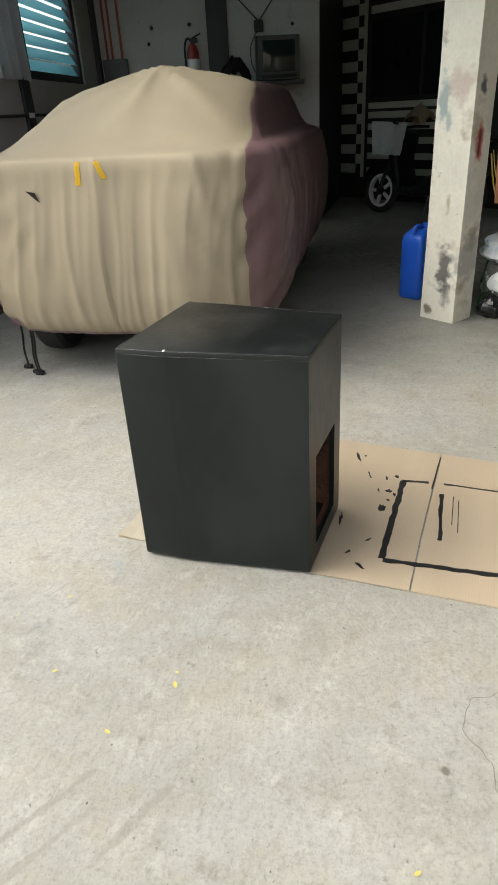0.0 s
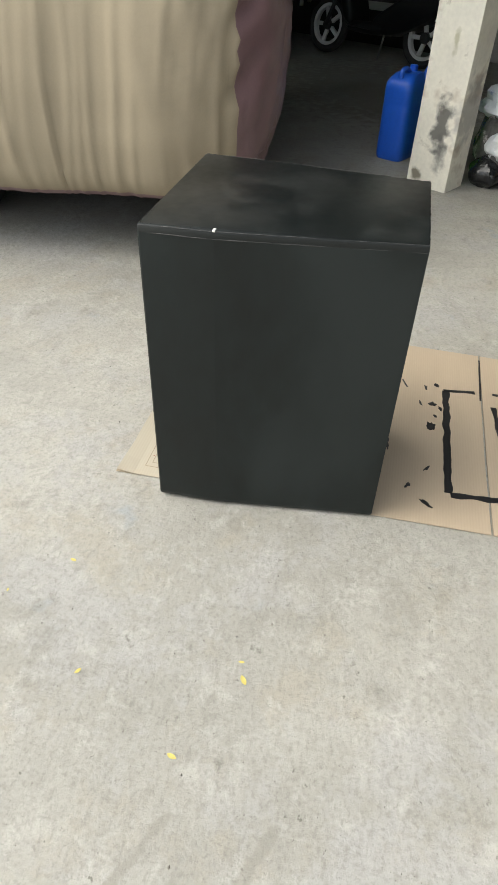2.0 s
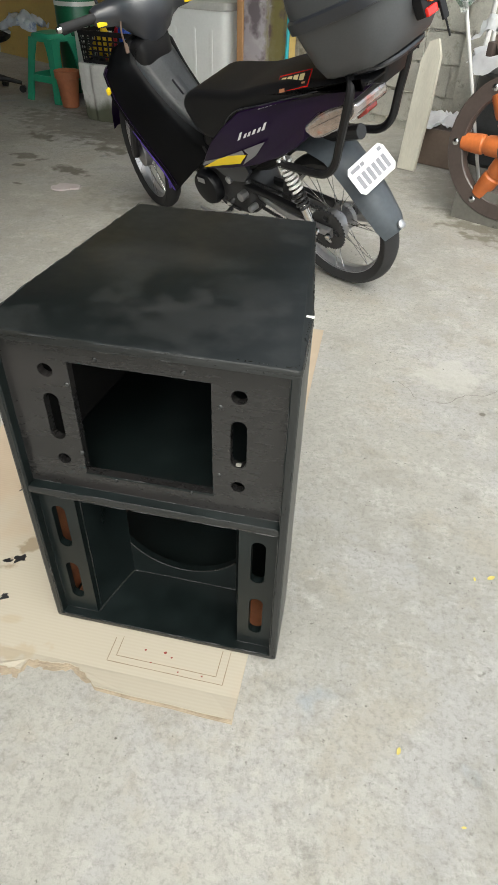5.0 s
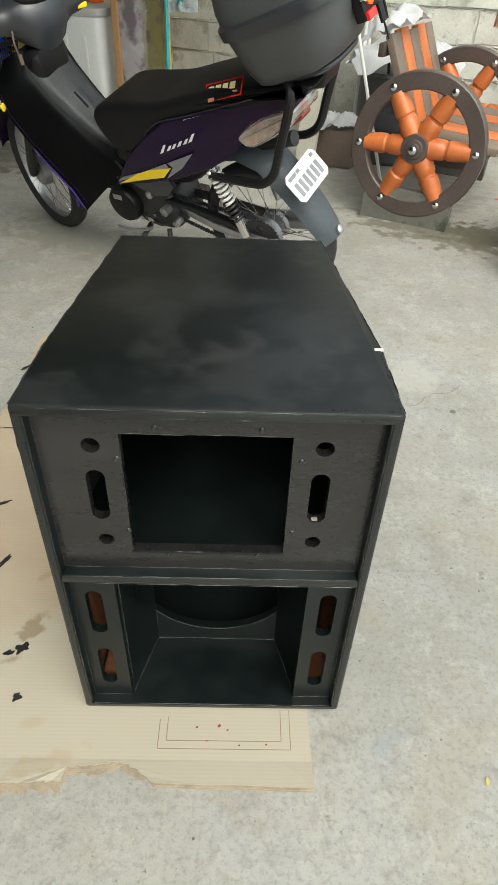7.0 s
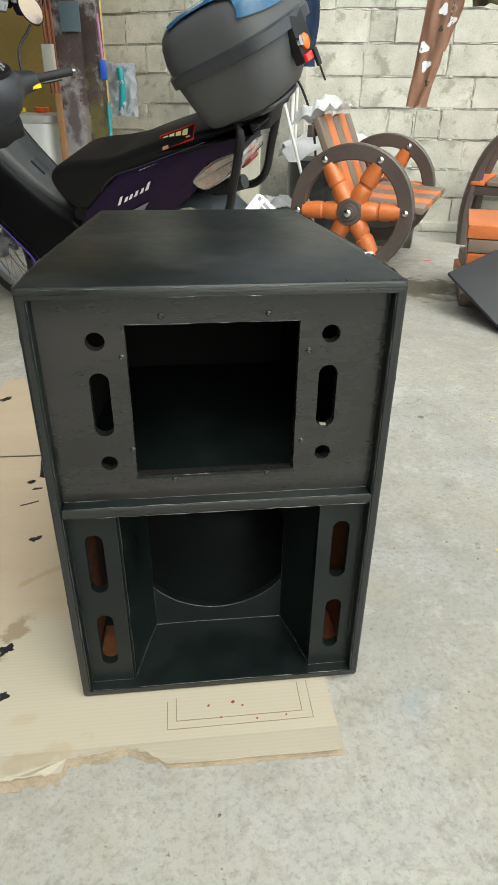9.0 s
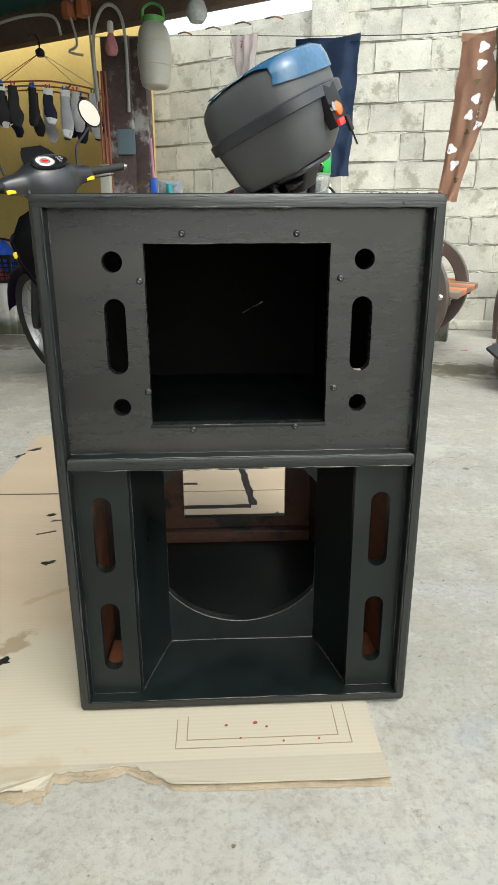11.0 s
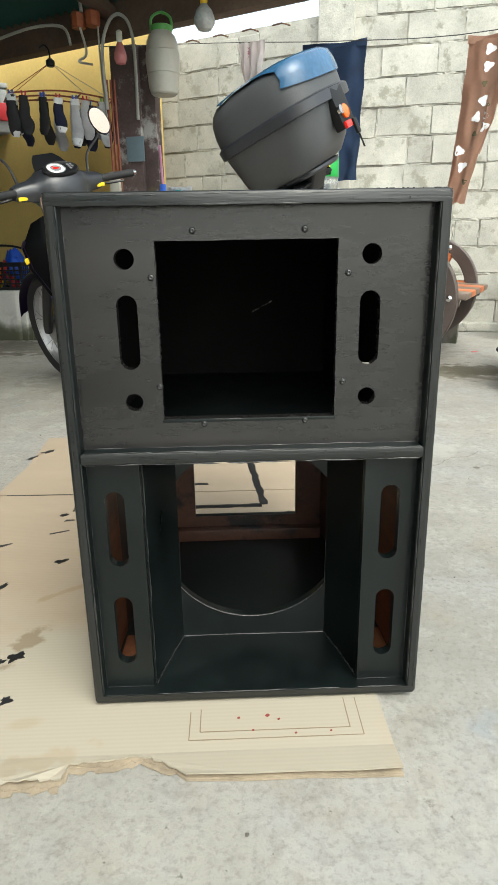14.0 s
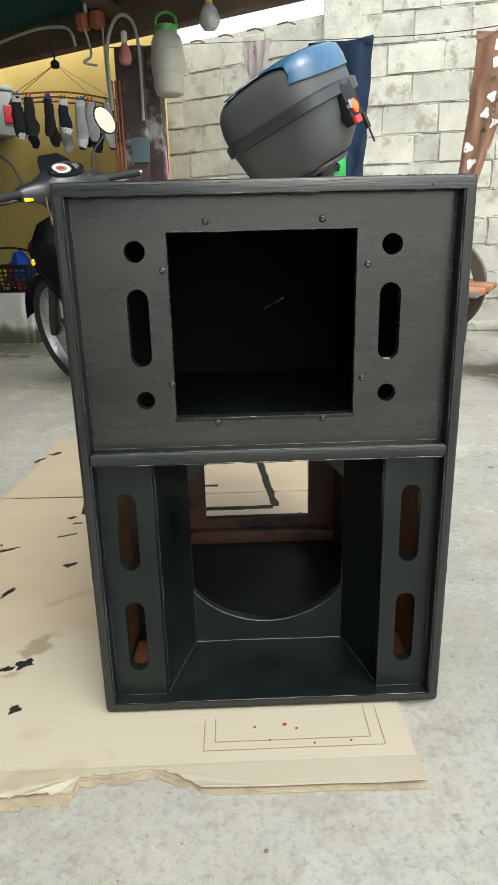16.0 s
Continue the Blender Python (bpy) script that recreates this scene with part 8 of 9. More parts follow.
def jug(name, m, w, d, h, mat, label, group=""):
    j = thing(name, label, "jug", m, group)
    bm = B()
    rings = []
    for z, k in ((0, 0.9), (0.012, 0.97), (0.04, 1.0), (h * 0.3, 1.0), (h * 0.32, 0.985), (h * 0.34, 1.0), (h * 0.62, 1.0), (h * 0.64, 0.985), (h * 0.66, 1.0), (h * 0.8, 1.0), (h * 0.86, 0.97), (h * 0.9, 0.86)):
        rings.append([(x * k, y * k, z) for x, y in squircle(0, w / 2, d / 2, 32, 5)])
    top = rings[-1]
    rings.append([(x * 0.75 - 0.02, y * 0.8, h * 0.955) for x, y, z in top])
    rings.append([(x * 0.6 - 0.025, y * 0.6, h * 0.96) for x, y, z in top])
    loft(bm, rings)
    part("body", bm, M[mat], j, smooth=50)
    bm = B()
    tube(bm, [(w * 0.36, 0, h * 0.84), (w * 0.33, 0, h * 0.985), (w * 0.1, 0, h * 1.0), (-w * 0.12, 0, h * 0.93)], 0.014, 10, 5)
    part("handle", bm, M[mat], j)
    bm = B()
    lathe(bm, [(0.024, 0), (0.024, 0.03), (0.02, 0.034), (0.001, 0.035)], 20, Matrix.Translation((-w * 0.28, 0, h * 0.955)))
    part("cap", bm, M[mat], j)
    return j


jug("water_jug", Matrix.Translation((-3.10, 0.45, 0)) @ Matrix.Rotation(radians(-25), 4, 'Z'), 0.24, 0.19, 0.50, "bluejug", "blue plastic water jug standing by the pillar", "water jugs")
jug("water_jug", Matrix.Translation((-3.34, 0.66, 0)) @ Matrix.Rotation(radians(40), 4, 'Z'), 0.24, 0.19, 0.50, "bluejug", "blue plastic water jug behind the pillar", "water jugs")
gj = jug("oil_jug", Matrix.Translation((-3.02, 0.71, 0)) @ Matrix.Rotation(radians(70), 4, 'Z'), 0.24, 0.13, 0.42, "greenjug", "bright green plastic jug with white label lines")
for k in range(7):
    part("label_bar", box(B(), (-0.02, 0.0655, 0.10 + 0.022 * k), (0.05, 0.067, 0.115 + 0.022 * k)), M["white"], gj, smooth=None)

M["clearbag"] = material("crumpled_clear_plastic", (0.12, 0.115, 0.11), 0.18, vary=0.4, scale=12, bump=0.6, spots=(0.55, 0.5, 0.5), spot_scale=9, spot_cut=0.55, depth=0.01)
M["greybag"] = material("grey_white_plastic_bag", (0.62, 0.65, 0.68), 0.3, vary=0.15, scale=12, bump=0.5, spots=(0.25, 0.32, 0.5), spot_scale=10, spot_cut=0.58, depth=0.008)
M["blackbag"] = material("black_bin_bag", (0.015, 0.015, 0.016), 0.2, vary=0.3, scale=14, bump=0.7, depth=0.01)


def lump(bm, c, r, seed, amp=0.18, flat=0.0):
    """A crumpled bag."""
    n, k = 28, 18
    rings = []
    for i in range(k + 1):
        a = math.pi * i / k
        ring = []
        for j in range(n):
            b = 2 * math.pi * j / n
            d = Vector((math.sin(a) * math.cos(b), math.sin(a) * math.sin(b), -math.cos(a)))
            f = 1 + amp * noise.noise(d * 2.2 + Vector((seed, 0, 0))) + 0.5 * amp * abs(noise.noise(d * 6 + Vector((0, seed, 0))))
            p = Vector((c[0] + d.x * r[0] * f, c[1] + d.y * r[1] * f, c[2] + d.z * r[2] * f))
            p.z = max(p.z, flat)
            ring.append(p)
        rings.append(ring)
    return loft(bm, rings)


bag = thing("rubbish_bag", "clear bag of rubbish with a grey bag on top", "rubbish bag", Matrix.Translation((-2.80, 1.07, 0)))
part("clear_bag", lump(B(), (0, 0.02, 0.21), (0.19, 0.19, 0.22), 3, 0.22, 0.002), M["clearbag"], bag, "clear plastic bag stuffed with rubbish")
part("black_bag", lump(B(), (0.11, -0.08, 0.07), (0.12, 0.1, 0.09), 9, 0.2, 0.001), M["blackbag"], bag, "small black bag at the bottom")
part("paper_wad", lump(B(), (0.12, -0.04, 0.22), (0.09, 0.09, 0.09), 15, 0.3), M["whitecloth"], bag, "wad of pinkish white paper")
part("grey_bag", lump(B(), (0.03, -0.02, 0.42), (0.17, 0.16, 0.10), 6, 0.3), M["greybag"], bag, "grey and white plastic bag on top")
bm = B()
tube(bm, [(-2.79, 1.05, 0.50), (-2.73, 0.92, 0.75), (-2.70, 0.87, 0.98)], 0.005, 6)
tube(bm, [(-2.77, 1.08, 0.50), (-2.70, 0.93, 0.8), (-2.69, 0.88, 1.0)], 0.003, 6)
single("bag_string", bm, M["strapyellow"], "yellowish strap tying the bag to the pillar", "string")
bm = B()
tube(bm, [(-2.66, 0.87, 2.4), (-2.69, 0.90, 1.3), (-2.70, 0.93, 0.7)], 0.009, 8)
tube(bm, [(-2.68, 0.90, 2.4), (-2.71, 0.93, 1.3), (-2.73, 0.95, 0.72)], 0.007, 8)
single("yellow_rope", bm, M["sticker_orange"], "yellowish rope hanging down the pillar", "rope")


def stool(m, group, label, h=0.46):
    s = thing("plastic_stool", label, "stool", m, group)
    bm = B()
    t, b = 0.125, 0.185
    # seat slab with a turned-down rim
    loft(bm, [[(x, y, z) for x, y in squircle(0, r, r, 32, 5)] for r, z in ((t - 0.012, h - 0.055), (t + 0.006, h - 0.055), (t, h - 0.012), (t - 0.012, h), (t - 0.03, h - 0.002), (0.03, h - 0.004))])
    part("seat", bm, M["greenstool"], s, smooth=50)
    for sx in (1, -1):
        for sy in (1, -1):
            bm = B()
            top = Vector((sx * (t - 0.02), sy * (t - 0.02), h - 0.03))
            low = Vector((sx * (b - 0.02), sy * (b - 0.02), 0))
            rings = []
            for f, w in ((0, 0.075), (0.12, 0.055), (0.3, 0.042), (0.7, 0.038), (1, 0.042)):
                c = top.lerp(low, f)
                rings.append([(c.x + sx * 0.022, c.y + sy * 0.022, c.z), (c.x - sx * w, c.y + sy * 0.022, c.z), (c.x - sx * w, c.y + sy * 0.008, c.z), (c.x + sx * 0.006, c.y + sy * 0.006, c.z), (c.x + sx * 0.008, c.y - sy * w, c.z), (c.x + sx * 0.022, c.y - sy * w, c.z)])
            loft(bm, rings)
            part("leg", bm, M["greenstool"], s)
    for a in range(4):
        bm = B()
        f = 0.60
        r = t + (b - t) * f
        box(bm, (-r + 0.03, r - 0.012, h * (1 - f) - 0.05), (r - 0.03, r, h * (1 - f) + 0.0), 0.005, Matrix.Rotation(math.pi / 2 * a, 4, 'Z'))
        part("stretcher", bm, M["greenstool"], s)
    return s


stool(Matrix.Translation((-3.86, 1.86, 0)) @ Matrix.Rotation(radians(-12), 4, 'Z'), "green stools", "empty green plastic stool standing near the rubbish bag")
stool(Matrix.Translation((-2.47, 4.70, 0)) @ Matrix.Rotation(radians(-20), 4, 'Z'), "green stools", "green plastic stool with plastic bags piled on it", 0.47)
cloth_heap("plastic_bag", Matrix.Translation((-2.72, 4.74, 0.472)), 0.16, 0.14, 0.1, M["greybag"], "heap of crumpled plastic bags on a stool", 31, "bag")

# ---- along the house front ----
M["orangeplastic"] = material("orange_plastic", (0.72, 0.17, 0.01), 0.4, vary=0.1)
M["pinkplastic"] = material("pink_plastic", (0.72, 0.28, 0.5), 0.4, vary=0.1)
M["navyplastic"] = material("navy_plastic", (0.015, 0.02, 0.12), 0.4, vary=0.1)
M["redplastic"] = material("red_plastic", (0.5, 0.02, 0.03), 0.4, vary=0.1)
bas = thing("laundry_basket", "tall orange plastic basket with slots, empty", "basket", Matrix.Translation((-5.32, 4.12, 0)) @ Matrix.Rotation(radians(60), 4, 'Z'))
H = 0.42
for k in range(4):
    bm = B()
    a = k * math.pi / 2
    holes = []
    for i in range(7):
        for j in range(6):
            cx = -0.12 + 0.04 * i
            holes.append(rect(cx - 0.012, 0.05 + 0.052 * j, cx + 0.012, 0.05 + 0.052 * j + 0.032))
    plate(bm, [(-0.145, 0.0), (0.145, 0.0), (0.18, H), (-0.18, H)], holes, 0.005, Matrix.Rotation(a, 4, 'Z') @ Matrix.Translation((0, -0.145, 0)) @ Matrix.Rotation(radians(4.8), 4, 'X') @ FRONT)
    part("side", bm, M["orangeplastic"], bas, smooth=None)
bm = B()
ring = [(0.185 * c, 0.185 * s, H) for c, s in ((1, 1), (-1, 1), (-1, -1), (1, -1), (1, 1))]
for a, b in zip(ring, ring[1:]):
    rod(bm, a, b, 0.012, seg=8)
part("rim", bm, M["orangeplastic"], bas)
part("base", box(B(), (-0.145, -0.145, 0), (0.145, 0.145, 0.01)), M["orangeplastic"], bas)

TM = Matrix.Translation((-4.37, 4.04, 0)) @ Matrix.Rotation(radians(62), 4, 'Z')
tab = thing("childs_table", "low pink plastic child's table with navy legs", "table", TM)
part("tabletop", box(B(), (-0.27, -0.05, 0.40), (0.27, 0.36, 0.43), 0.012), M["pinkplastic"], tab)
part("apron", box(B(), (-0.25, -0.045, 0.36), (0.25, -0.02, 0.40), 0.006), M["pinkplastic"], tab)
for x in (-0.235, 0.235):
    for y in (-0.02, 0.33):
        bm = B()
        rod(bm, (x, y, 0), (x * 0.96, y, 0.36), 0.024, 0.02, 14)
        lg = part("leg", bm, M["navyplastic"], tab, "navy plastic leg")
        part("leg_socket", box(B(), (x * 0.97 - 0.027, y - 0.027, 0.31), (x * 0.97 + 0.027, y + 0.027, 0.39), 0.008), M["pinkplastic"], lg)
ch = thing("childs_chair", "small pink plastic child's chair with navy legs", "chair", TM @ Matrix.Translation((0.02, 0.12, 0)))
part("seat", box(B(), (-0.12, -0.1, 0.22), (0.12, 0.12, 0.245), 0.01), M["pinkplastic"], ch)
part("backrest", box(B(), (-0.11, 0.11, 0.245), (0.11, 0.135, 0.39), 0.012), M["redplastic"], ch)
for x in (-0.1, 0.1):
    for y in (-0.08, 0.1):
        bm = B()
        rod(bm, (x, y, 0), (x, y, 0.22), 0.018, 0.016, 12)
        part("leg", bm, M["navyplastic"], ch)
cloth_heap("yellow_toy", TM @ Matrix.Translation((0.1, 0.1, 0.432)), 0.07, 0.05, 0.06, M["sticker_yellow"], "small yellow soft thing on the child's table", 41, "toy")
bm = B()
lathe(bm, [(0.035, 0), (0.04, 0.01), (0.038, 0.12), (0.03, 0.15), (0.018, 0.16), (0.018, 0.18)], 18)
single("white_bottle", bm, M["white"], "white plastic bottle on the floor by the table", "bottle", Matrix.Translation((-4.36, 4.52, 0)))


def curtain():
    bm = B()
    rows = []
    nx, nz = 90, 22
    for k in range(nz + 1):
        f = k / nz
        row = []
        for i in range(nx + 1):
            s = i / nx
            y = 0.035 * math.sin(s * 38 + 1.5 * noise.noise(Vector((s * 4, 0, 0)))) * (0.5 + 0.5 * f) + 0.05 * noise.noise(Vector((s * 5, f * 2, 0)))
            row.append(bm.verts.new((1.45 + 0.98 * s, y, 1.7 - (1.56 - 0.05 * math.sin(s * 7)) * f)))
        rows.append(row)
    for a, b in zip(rows, rows[1:]):
        for i in range(nx):
            bm.faces.new((a[i], a[i + 1], b[i + 1], b[i]))
    bmesh.ops.solidify(bm, geom=bm.faces, thickness=0.003)
    return bm


M["curtain"] = material("pink_flowered_curtain", (0.62, 0.16, 0.25), 0.85, vary=0.12, scale=3, fine=60, spots=(0.75, 0.6, 0.62), spot_scale=11, spot_cut=0.6, other=(0.68, 0.4, 0.4), amount=0.06)
single("curtain", curtain(), M["curtain"], "pink flowered curtain hanging over clutter by the house", "curtain", HOUSE @ Matrix.Translation((-6.06, 0, 0)) @ Matrix.Rotation(radians(90), 4, 'Z'), smooth=80)
bm = B()
rod(bm, hs(-6.06, 1.3, 1.71), hs(-6.06, 2.75, 1.71), 0.008, seg=8)
single("curtain_rod", bm, M["wire"], "thin rod carrying the curtain", "rod")
rk = thing("low_rack", "low orange rack with thin wire legs", "rack", Matrix.Translation((-4.10, 4.78, 0)) @ Matrix.Rotation(radians(50), 4, 'Z'))
part("top", box(B(), (-0.17, -0.09, 0.125), (0.17, 0.09, 0.145), 0.006), M["orangeplastic"], rk)
part("base", box(B(), (-0.16, -0.09, 0.0), (0.16, 0.09, 0.022), 0.006), M["orangeplastic"], rk)
for x in (-0.14, -0.05, 0.05, 0.14):
    for y in (-0.07, 0.07):
        bm = B()
        rod(bm, (x, y, 0.02), (x, y, 0.127), 0.005, seg=6)
        part("wire_leg", bm, M["chrome"], rk)
hanging("blue_cloth", 0.26, 1.0, M["denim"], "blue cloth hanging beside the curtain", "cloth", HOUSE @ Matrix.Translation((-6.0, 2.52, 1.25)) @ Matrix.Rotation(radians(90), 4, 'Z'), 2, 0.9, False, 3)
# shoes and a board against the wall
bm = box(B(), (-0.15, -0.012, 0), (0.15, 0.012, 0.95), 0.003)
M["tanboard"] = material("brown_hardboard", (0.4, 0.22, 0.1), 0.7, vary=0.12)
single("hardboard_sheet", bm, M["tanboard"], "brown hardboard sheet leaning on the house wall", "board", HOUSE @ Matrix.Translation((-6.55, -0.48, 0)) @ Matrix.Rotation(radians(90), 4, 'Z') @ Matrix.Rotation(radians(-6), 4, 'X'))


def shoe(m, mat, label):
    s = thing("shoe", label, "shoe", m, "shoes by the wall")
    bm = B()
    rings = []
    for x, w, h in ((-0.13, 0.02, 0.05), (-0.12, 0.034, 0.075), (-0.06, 0.037, 0.08), (0.0, 0.037, 0.07), (0.06, 0.042, 0.05), (0.11, 0.035, 0.035), (0.135, 0.015, 0.02)):
        rings.append([(x, w * math.cos(a), 0.018 + h * max(0, math.sin(a))) for a in [math.pi * k / 8 for k in range(9)]])
    loft(bm, rings)
    part("upper", bm, mat, s, smooth=60)
    part("sole", plate(B(), soft_poly([(-0.135, -0.02), (-0.06, -0.037), (0.06, -0.043), (0.13, -0.02), (0.13, 0.02), (0.06, 0.043), (-0.06, 0.037), (-0.135, 0.02)]), [], 0.02), M["white"], s)


rackm = HOUSE @ Matrix.Translation((-6.55, 0, 0)) @ Matrix.Rotation(radians(90), 4, 'Z')
for k, (v, z, mt) in enumerate(((-1.10, 0.25, "white"), (-0.98, 0.25, "whitecloth"), (-0.86, 0.25, "dark"), (-0.74, 0.25, "white"), (-1.05, 0.0, "dark"), (-0.9, 0.0, "dark"), (0.12, 0.0, "dark"), (0.0, 0.0, "dark"))):
    shoe(rackm @ Matrix.Translation((v, 0.05, z + (0.017 if z else 0))) @ Matrix.Rotation(radians(80 + 14 * (k % 3)), 4, 'Z'), M[mt], "white and grey shoe by the house wall" if mt.startswith("white") else "dark worn shoe by the house wall")
sr = thing("shoe_rack", "low pale shoe rack against the house wall", "rack", rackm)
part("shelf", box(B(), (-1.18, -0.1, 0.235), (-0.66, 0.2, 0.263), 0.004), M["siding"], sr)
for v in (-1.16, -0.68):
    part("side", box(B(), (v - 0.01, -0.1, 0), (v + 0.01, 0.2, 0.6), 0.003), M["siding"], sr)
part("top_shelf", box(B(), (-1.18, -0.1, 0.6), (-0.66, 0.2, 0.62), 0.004), M["siding"], sr)

# office chair with a white fairing on it
oc = thing("office_chair", "black swivel chair on castors", "chair", Matrix.Translation((-3.12, 4.72, 0)) @ Matrix.Rotation(radians(20), 4, 'Z'))
for k in range(5):
    a = 2 * math.pi * k / 5
    d = Vector((math.cos(a), math.sin(a), 0))
    bm = B()
    tube(bm, [d * 0.03 + Vector((0, 0, 0.11)), d * 0.15 + Vector((0, 0, 0.10)), d * 0.27 + Vector((0, 0, 0.07))], [0.024, 0.02, 0.016], 8, 3)
    lg = part("base_arm", bm, M["black"], oc)
    bm = B()
    rod(bm, d * 0.27 + Vector((-0.018 * d.y, 0.018 * d.x, 0.028)), d * 0.27 + Vector((0.018 * d.y, -0.018 * d.x, 0.028)), 0.028, seg=14)
    part("castor", bm, M["black"], lg)
bm = B()
rod(bm, (0, 0, 0.1), (0, 0, 0.38), 0.025, seg=14)
part("column", bm, M["engine"], oc)
bm = B()
loft(bm, [[(x, y, z) for x, y in squircle(0, r, r, 28, 4)] for r, z in ((0.2, 0.38), (0.23, 0.39), (0.235, 0.43), (0.21, 0.455), (0.1, 0.46))])
part("seat", bm, M["seat"], oc)
bm = B()
rings = []
for x, y, z, w, t in ((-0.30, -0.12, 0.40, 0.02, 0.01), (-0.2, -0.1, 0.52, 0.06, 0.02), (0.0, -0.06, 0.57, 0.08, 0.025), (0.15, 0.0, 0.54, 0.07, 0.02), (0.27, 0.05, 0.47, 0.03, 0.012)):
    rings.append([(x, y + w * math.cos(a), z + t * math.sin(a)) for a in [2 * math.pi * k / 12 for k in range(12)]])
loft(bm, rings)
single("white_fairing", bm, M["white"], "white plastic fairing lying on a swivel chair", "fairing", Matrix.Translation((-3.12, 4.66, -0.03)) @ Matrix.Rotation(radians(12), 4, 'Z'))

# pot, tank, fluted planter, baskets, washing tub
bm = B()
lathe(bm, [(0.16, 0), (0.17, 0.02), (0.17, 0.4), (0.175, 0.41), (0.175, 0.44), (0.17, 0.45), (0.17, 0.75), (0.15, 0.84), (0.08, 0.88), (0.06, 0.89)], 32)
M["greentank"] = material("dark_green_tank", (0.01, 0.13, 0.06), 0.35, vary=0.15)
gt = single("green_drum", bm, M["greentank"], "dark green drum with a white band", "drum", Matrix.Translation((-2.42, 5.10, 0)))
bm = B()
lathe(bm, [(0.1725, 0.62), (0.1725, 0.65)], 32)
part("white_band", bm, M["white"], gt)
bm = B()
out = []
n = 96
for i in range(n):
    t = 2 * math.pi * i / n
    c, s = math.cos(t), math.sin(t)
    k = 1 + 0.035 * math.cos(t * 22)
    out.append((0.27 * k * math.copysign(abs(c) ** 0.4, c), 0.17 * k * math.copysign(abs(s) ** 0.4, s)))
loft(bm, [[(x * f, y * f, z) for x, y in out] for f, z in ((0.94, 0), (0.97, 0.03), (1.0, 0.18), (1.0, 0.19), (1.02, 0.2), (1.03, 0.36), (1.0, 0.37), (0.9, 0.37))])
M["mossconcrete"] = material("pale_fluted_concrete", (0.52, 0.51, 0.48), 0.8, vary=0.15, scale=4, spots=(0.2, 0.2, 0.14), spot_scale=5, spot_cut=0.6)
stain(M["mossconcrete"], [((0, 0, 0.0), (1, 1, 0.14), 0, (0.07, 0.075, 0.045), 0.85)])
stain(M["mossconcrete"], (((0, 0, 0.02), (0.6, 0.6, 0.13), 0, (0.07, 0.075, 0.045), 0.85),), 9, 1.6)
single("fluted_planter", bm, M["mossconcrete"], "pale fluted concrete planter, mossy at its foot", "planter", Matrix.Translation((-1.71, 4.22, 0)) @ Matrix.Rotation(radians(-10), 4, 'Z'))


def mesh_basket(m, a, b, h, mat, label, nx=9, nz=5):
    s = thing("wire_basket", label, "basket", m)
    for k in range(4):
        w = a if k % 2 == 0 else b
        o = b if k % 2 == 0 else a
        holes = []
        for i in range(nx):
            for j in range(nz):
                cx = -w + 2 * w * (i + 0.5) / nx
                holes.append(rect(cx - w / nx * 0.7, 0.02 + (h - 0.04) * j / nz, cx + w / nx * 0.7, 0.02 + (h - 0.04) * (j + 0.68) / nz))
        part("side", plate(B(), [(-w, 0), (w, 0), (w * 1.08, h), (-w * 1.08, h)], holes, 0.004, Matrix.Rotation(math.pi / 2 * k, 4, 'Z') @ Matrix.Translation((0, -o, 0)) @ Matrix.Rotation(radians(4), 4, 'X') @ FRONT), mat, s, smooth=None)
    part("base", box(B(), (-a, -b, 0), (a, b, 0.006)), mat, s)
    bm = B()
    tube(bm, [(-a * 1.05, 0, h), (-a * 0.9, 0, h + 0.09), (0, 0, h + 0.12), (a * 0.9, 0, h + 0.09), (a * 1.05, 0, h)], 0.008, 8)
    part("handle", bm, mat, s)
    return s


mesh_basket(Matrix.Translation((-1.73, 4.22, 0.372)) @ Matrix.Rotation(radians(-10), 4, 'Z'), 0.2, 0.13, 0.2, M["black"], "dark plastic mesh basket full of coloured cloths")
for k, (dx, col, nm) in enumerate(((-0.09, M["sticker_yellow"], "yellow"), (0.03, M["redplastic"], "red"), (0.08, M["bluejug"], "blue"))):
    cloth_heap("coloured_cloth", Matrix.Translation((-1.73 + dx, 4.22 + 0.02 * k, 0.385)), 0.09, 0.1, (0.17, 0.16, 0.27)[k], col, f"crumpled {nm} cloth in a mesh basket", 50 + k)
bm = box(B(), (-0.2, -0.15, 0), (0.2, 0.15, 0.497), 0.01)
single("cement_ledge", bm, M["mossconcrete"], "rough cement ledge by the planter", "ledge", Matrix.Translation((-2.05, 4.80, 0)) @ Matrix.Rotation(radians(-25), 4, 'Z'))
M["terracotta"] = material("terracotta", (0.36, 0.13, 0.06), 0.8, vary=0.2, scale=12)
bm = B()
lathe(bm, [(0.06, 0), (0.065, 0.005), (0.085, 0.13), (0.095, 0.132), (0.097, 0.165), (0.085, 0.165), (0.08, 0.13), (0.001, 0.125)], 28)
single("flower_pot", bm, M["terracotta"], "terracotta flower pot standing beside the green stool", "flower pot", Matrix.Translation((-2.26, 4.45, 0)) @ Matrix.Diagonal((1, 1, 1.55, 1)))
tub = thing("washing_machine", "white plastic washing machine with a grey lid", "washing machine", Matrix.Translation((-1.09, 4.38, 0)) @ Matrix.Rotation(radians(-14), 4, 'Z'))
bm = B()
loft(bm, [[(x, y, z) for x, y in squircle(0, r, r * 0.85, 48, 8)] for r, z in ((0.255, 0), (0.265, 0.02), (0.275, 0.6), (0.28, 0.68), (0.28, 0.72))])
part("body", bm, M["white"], tub)
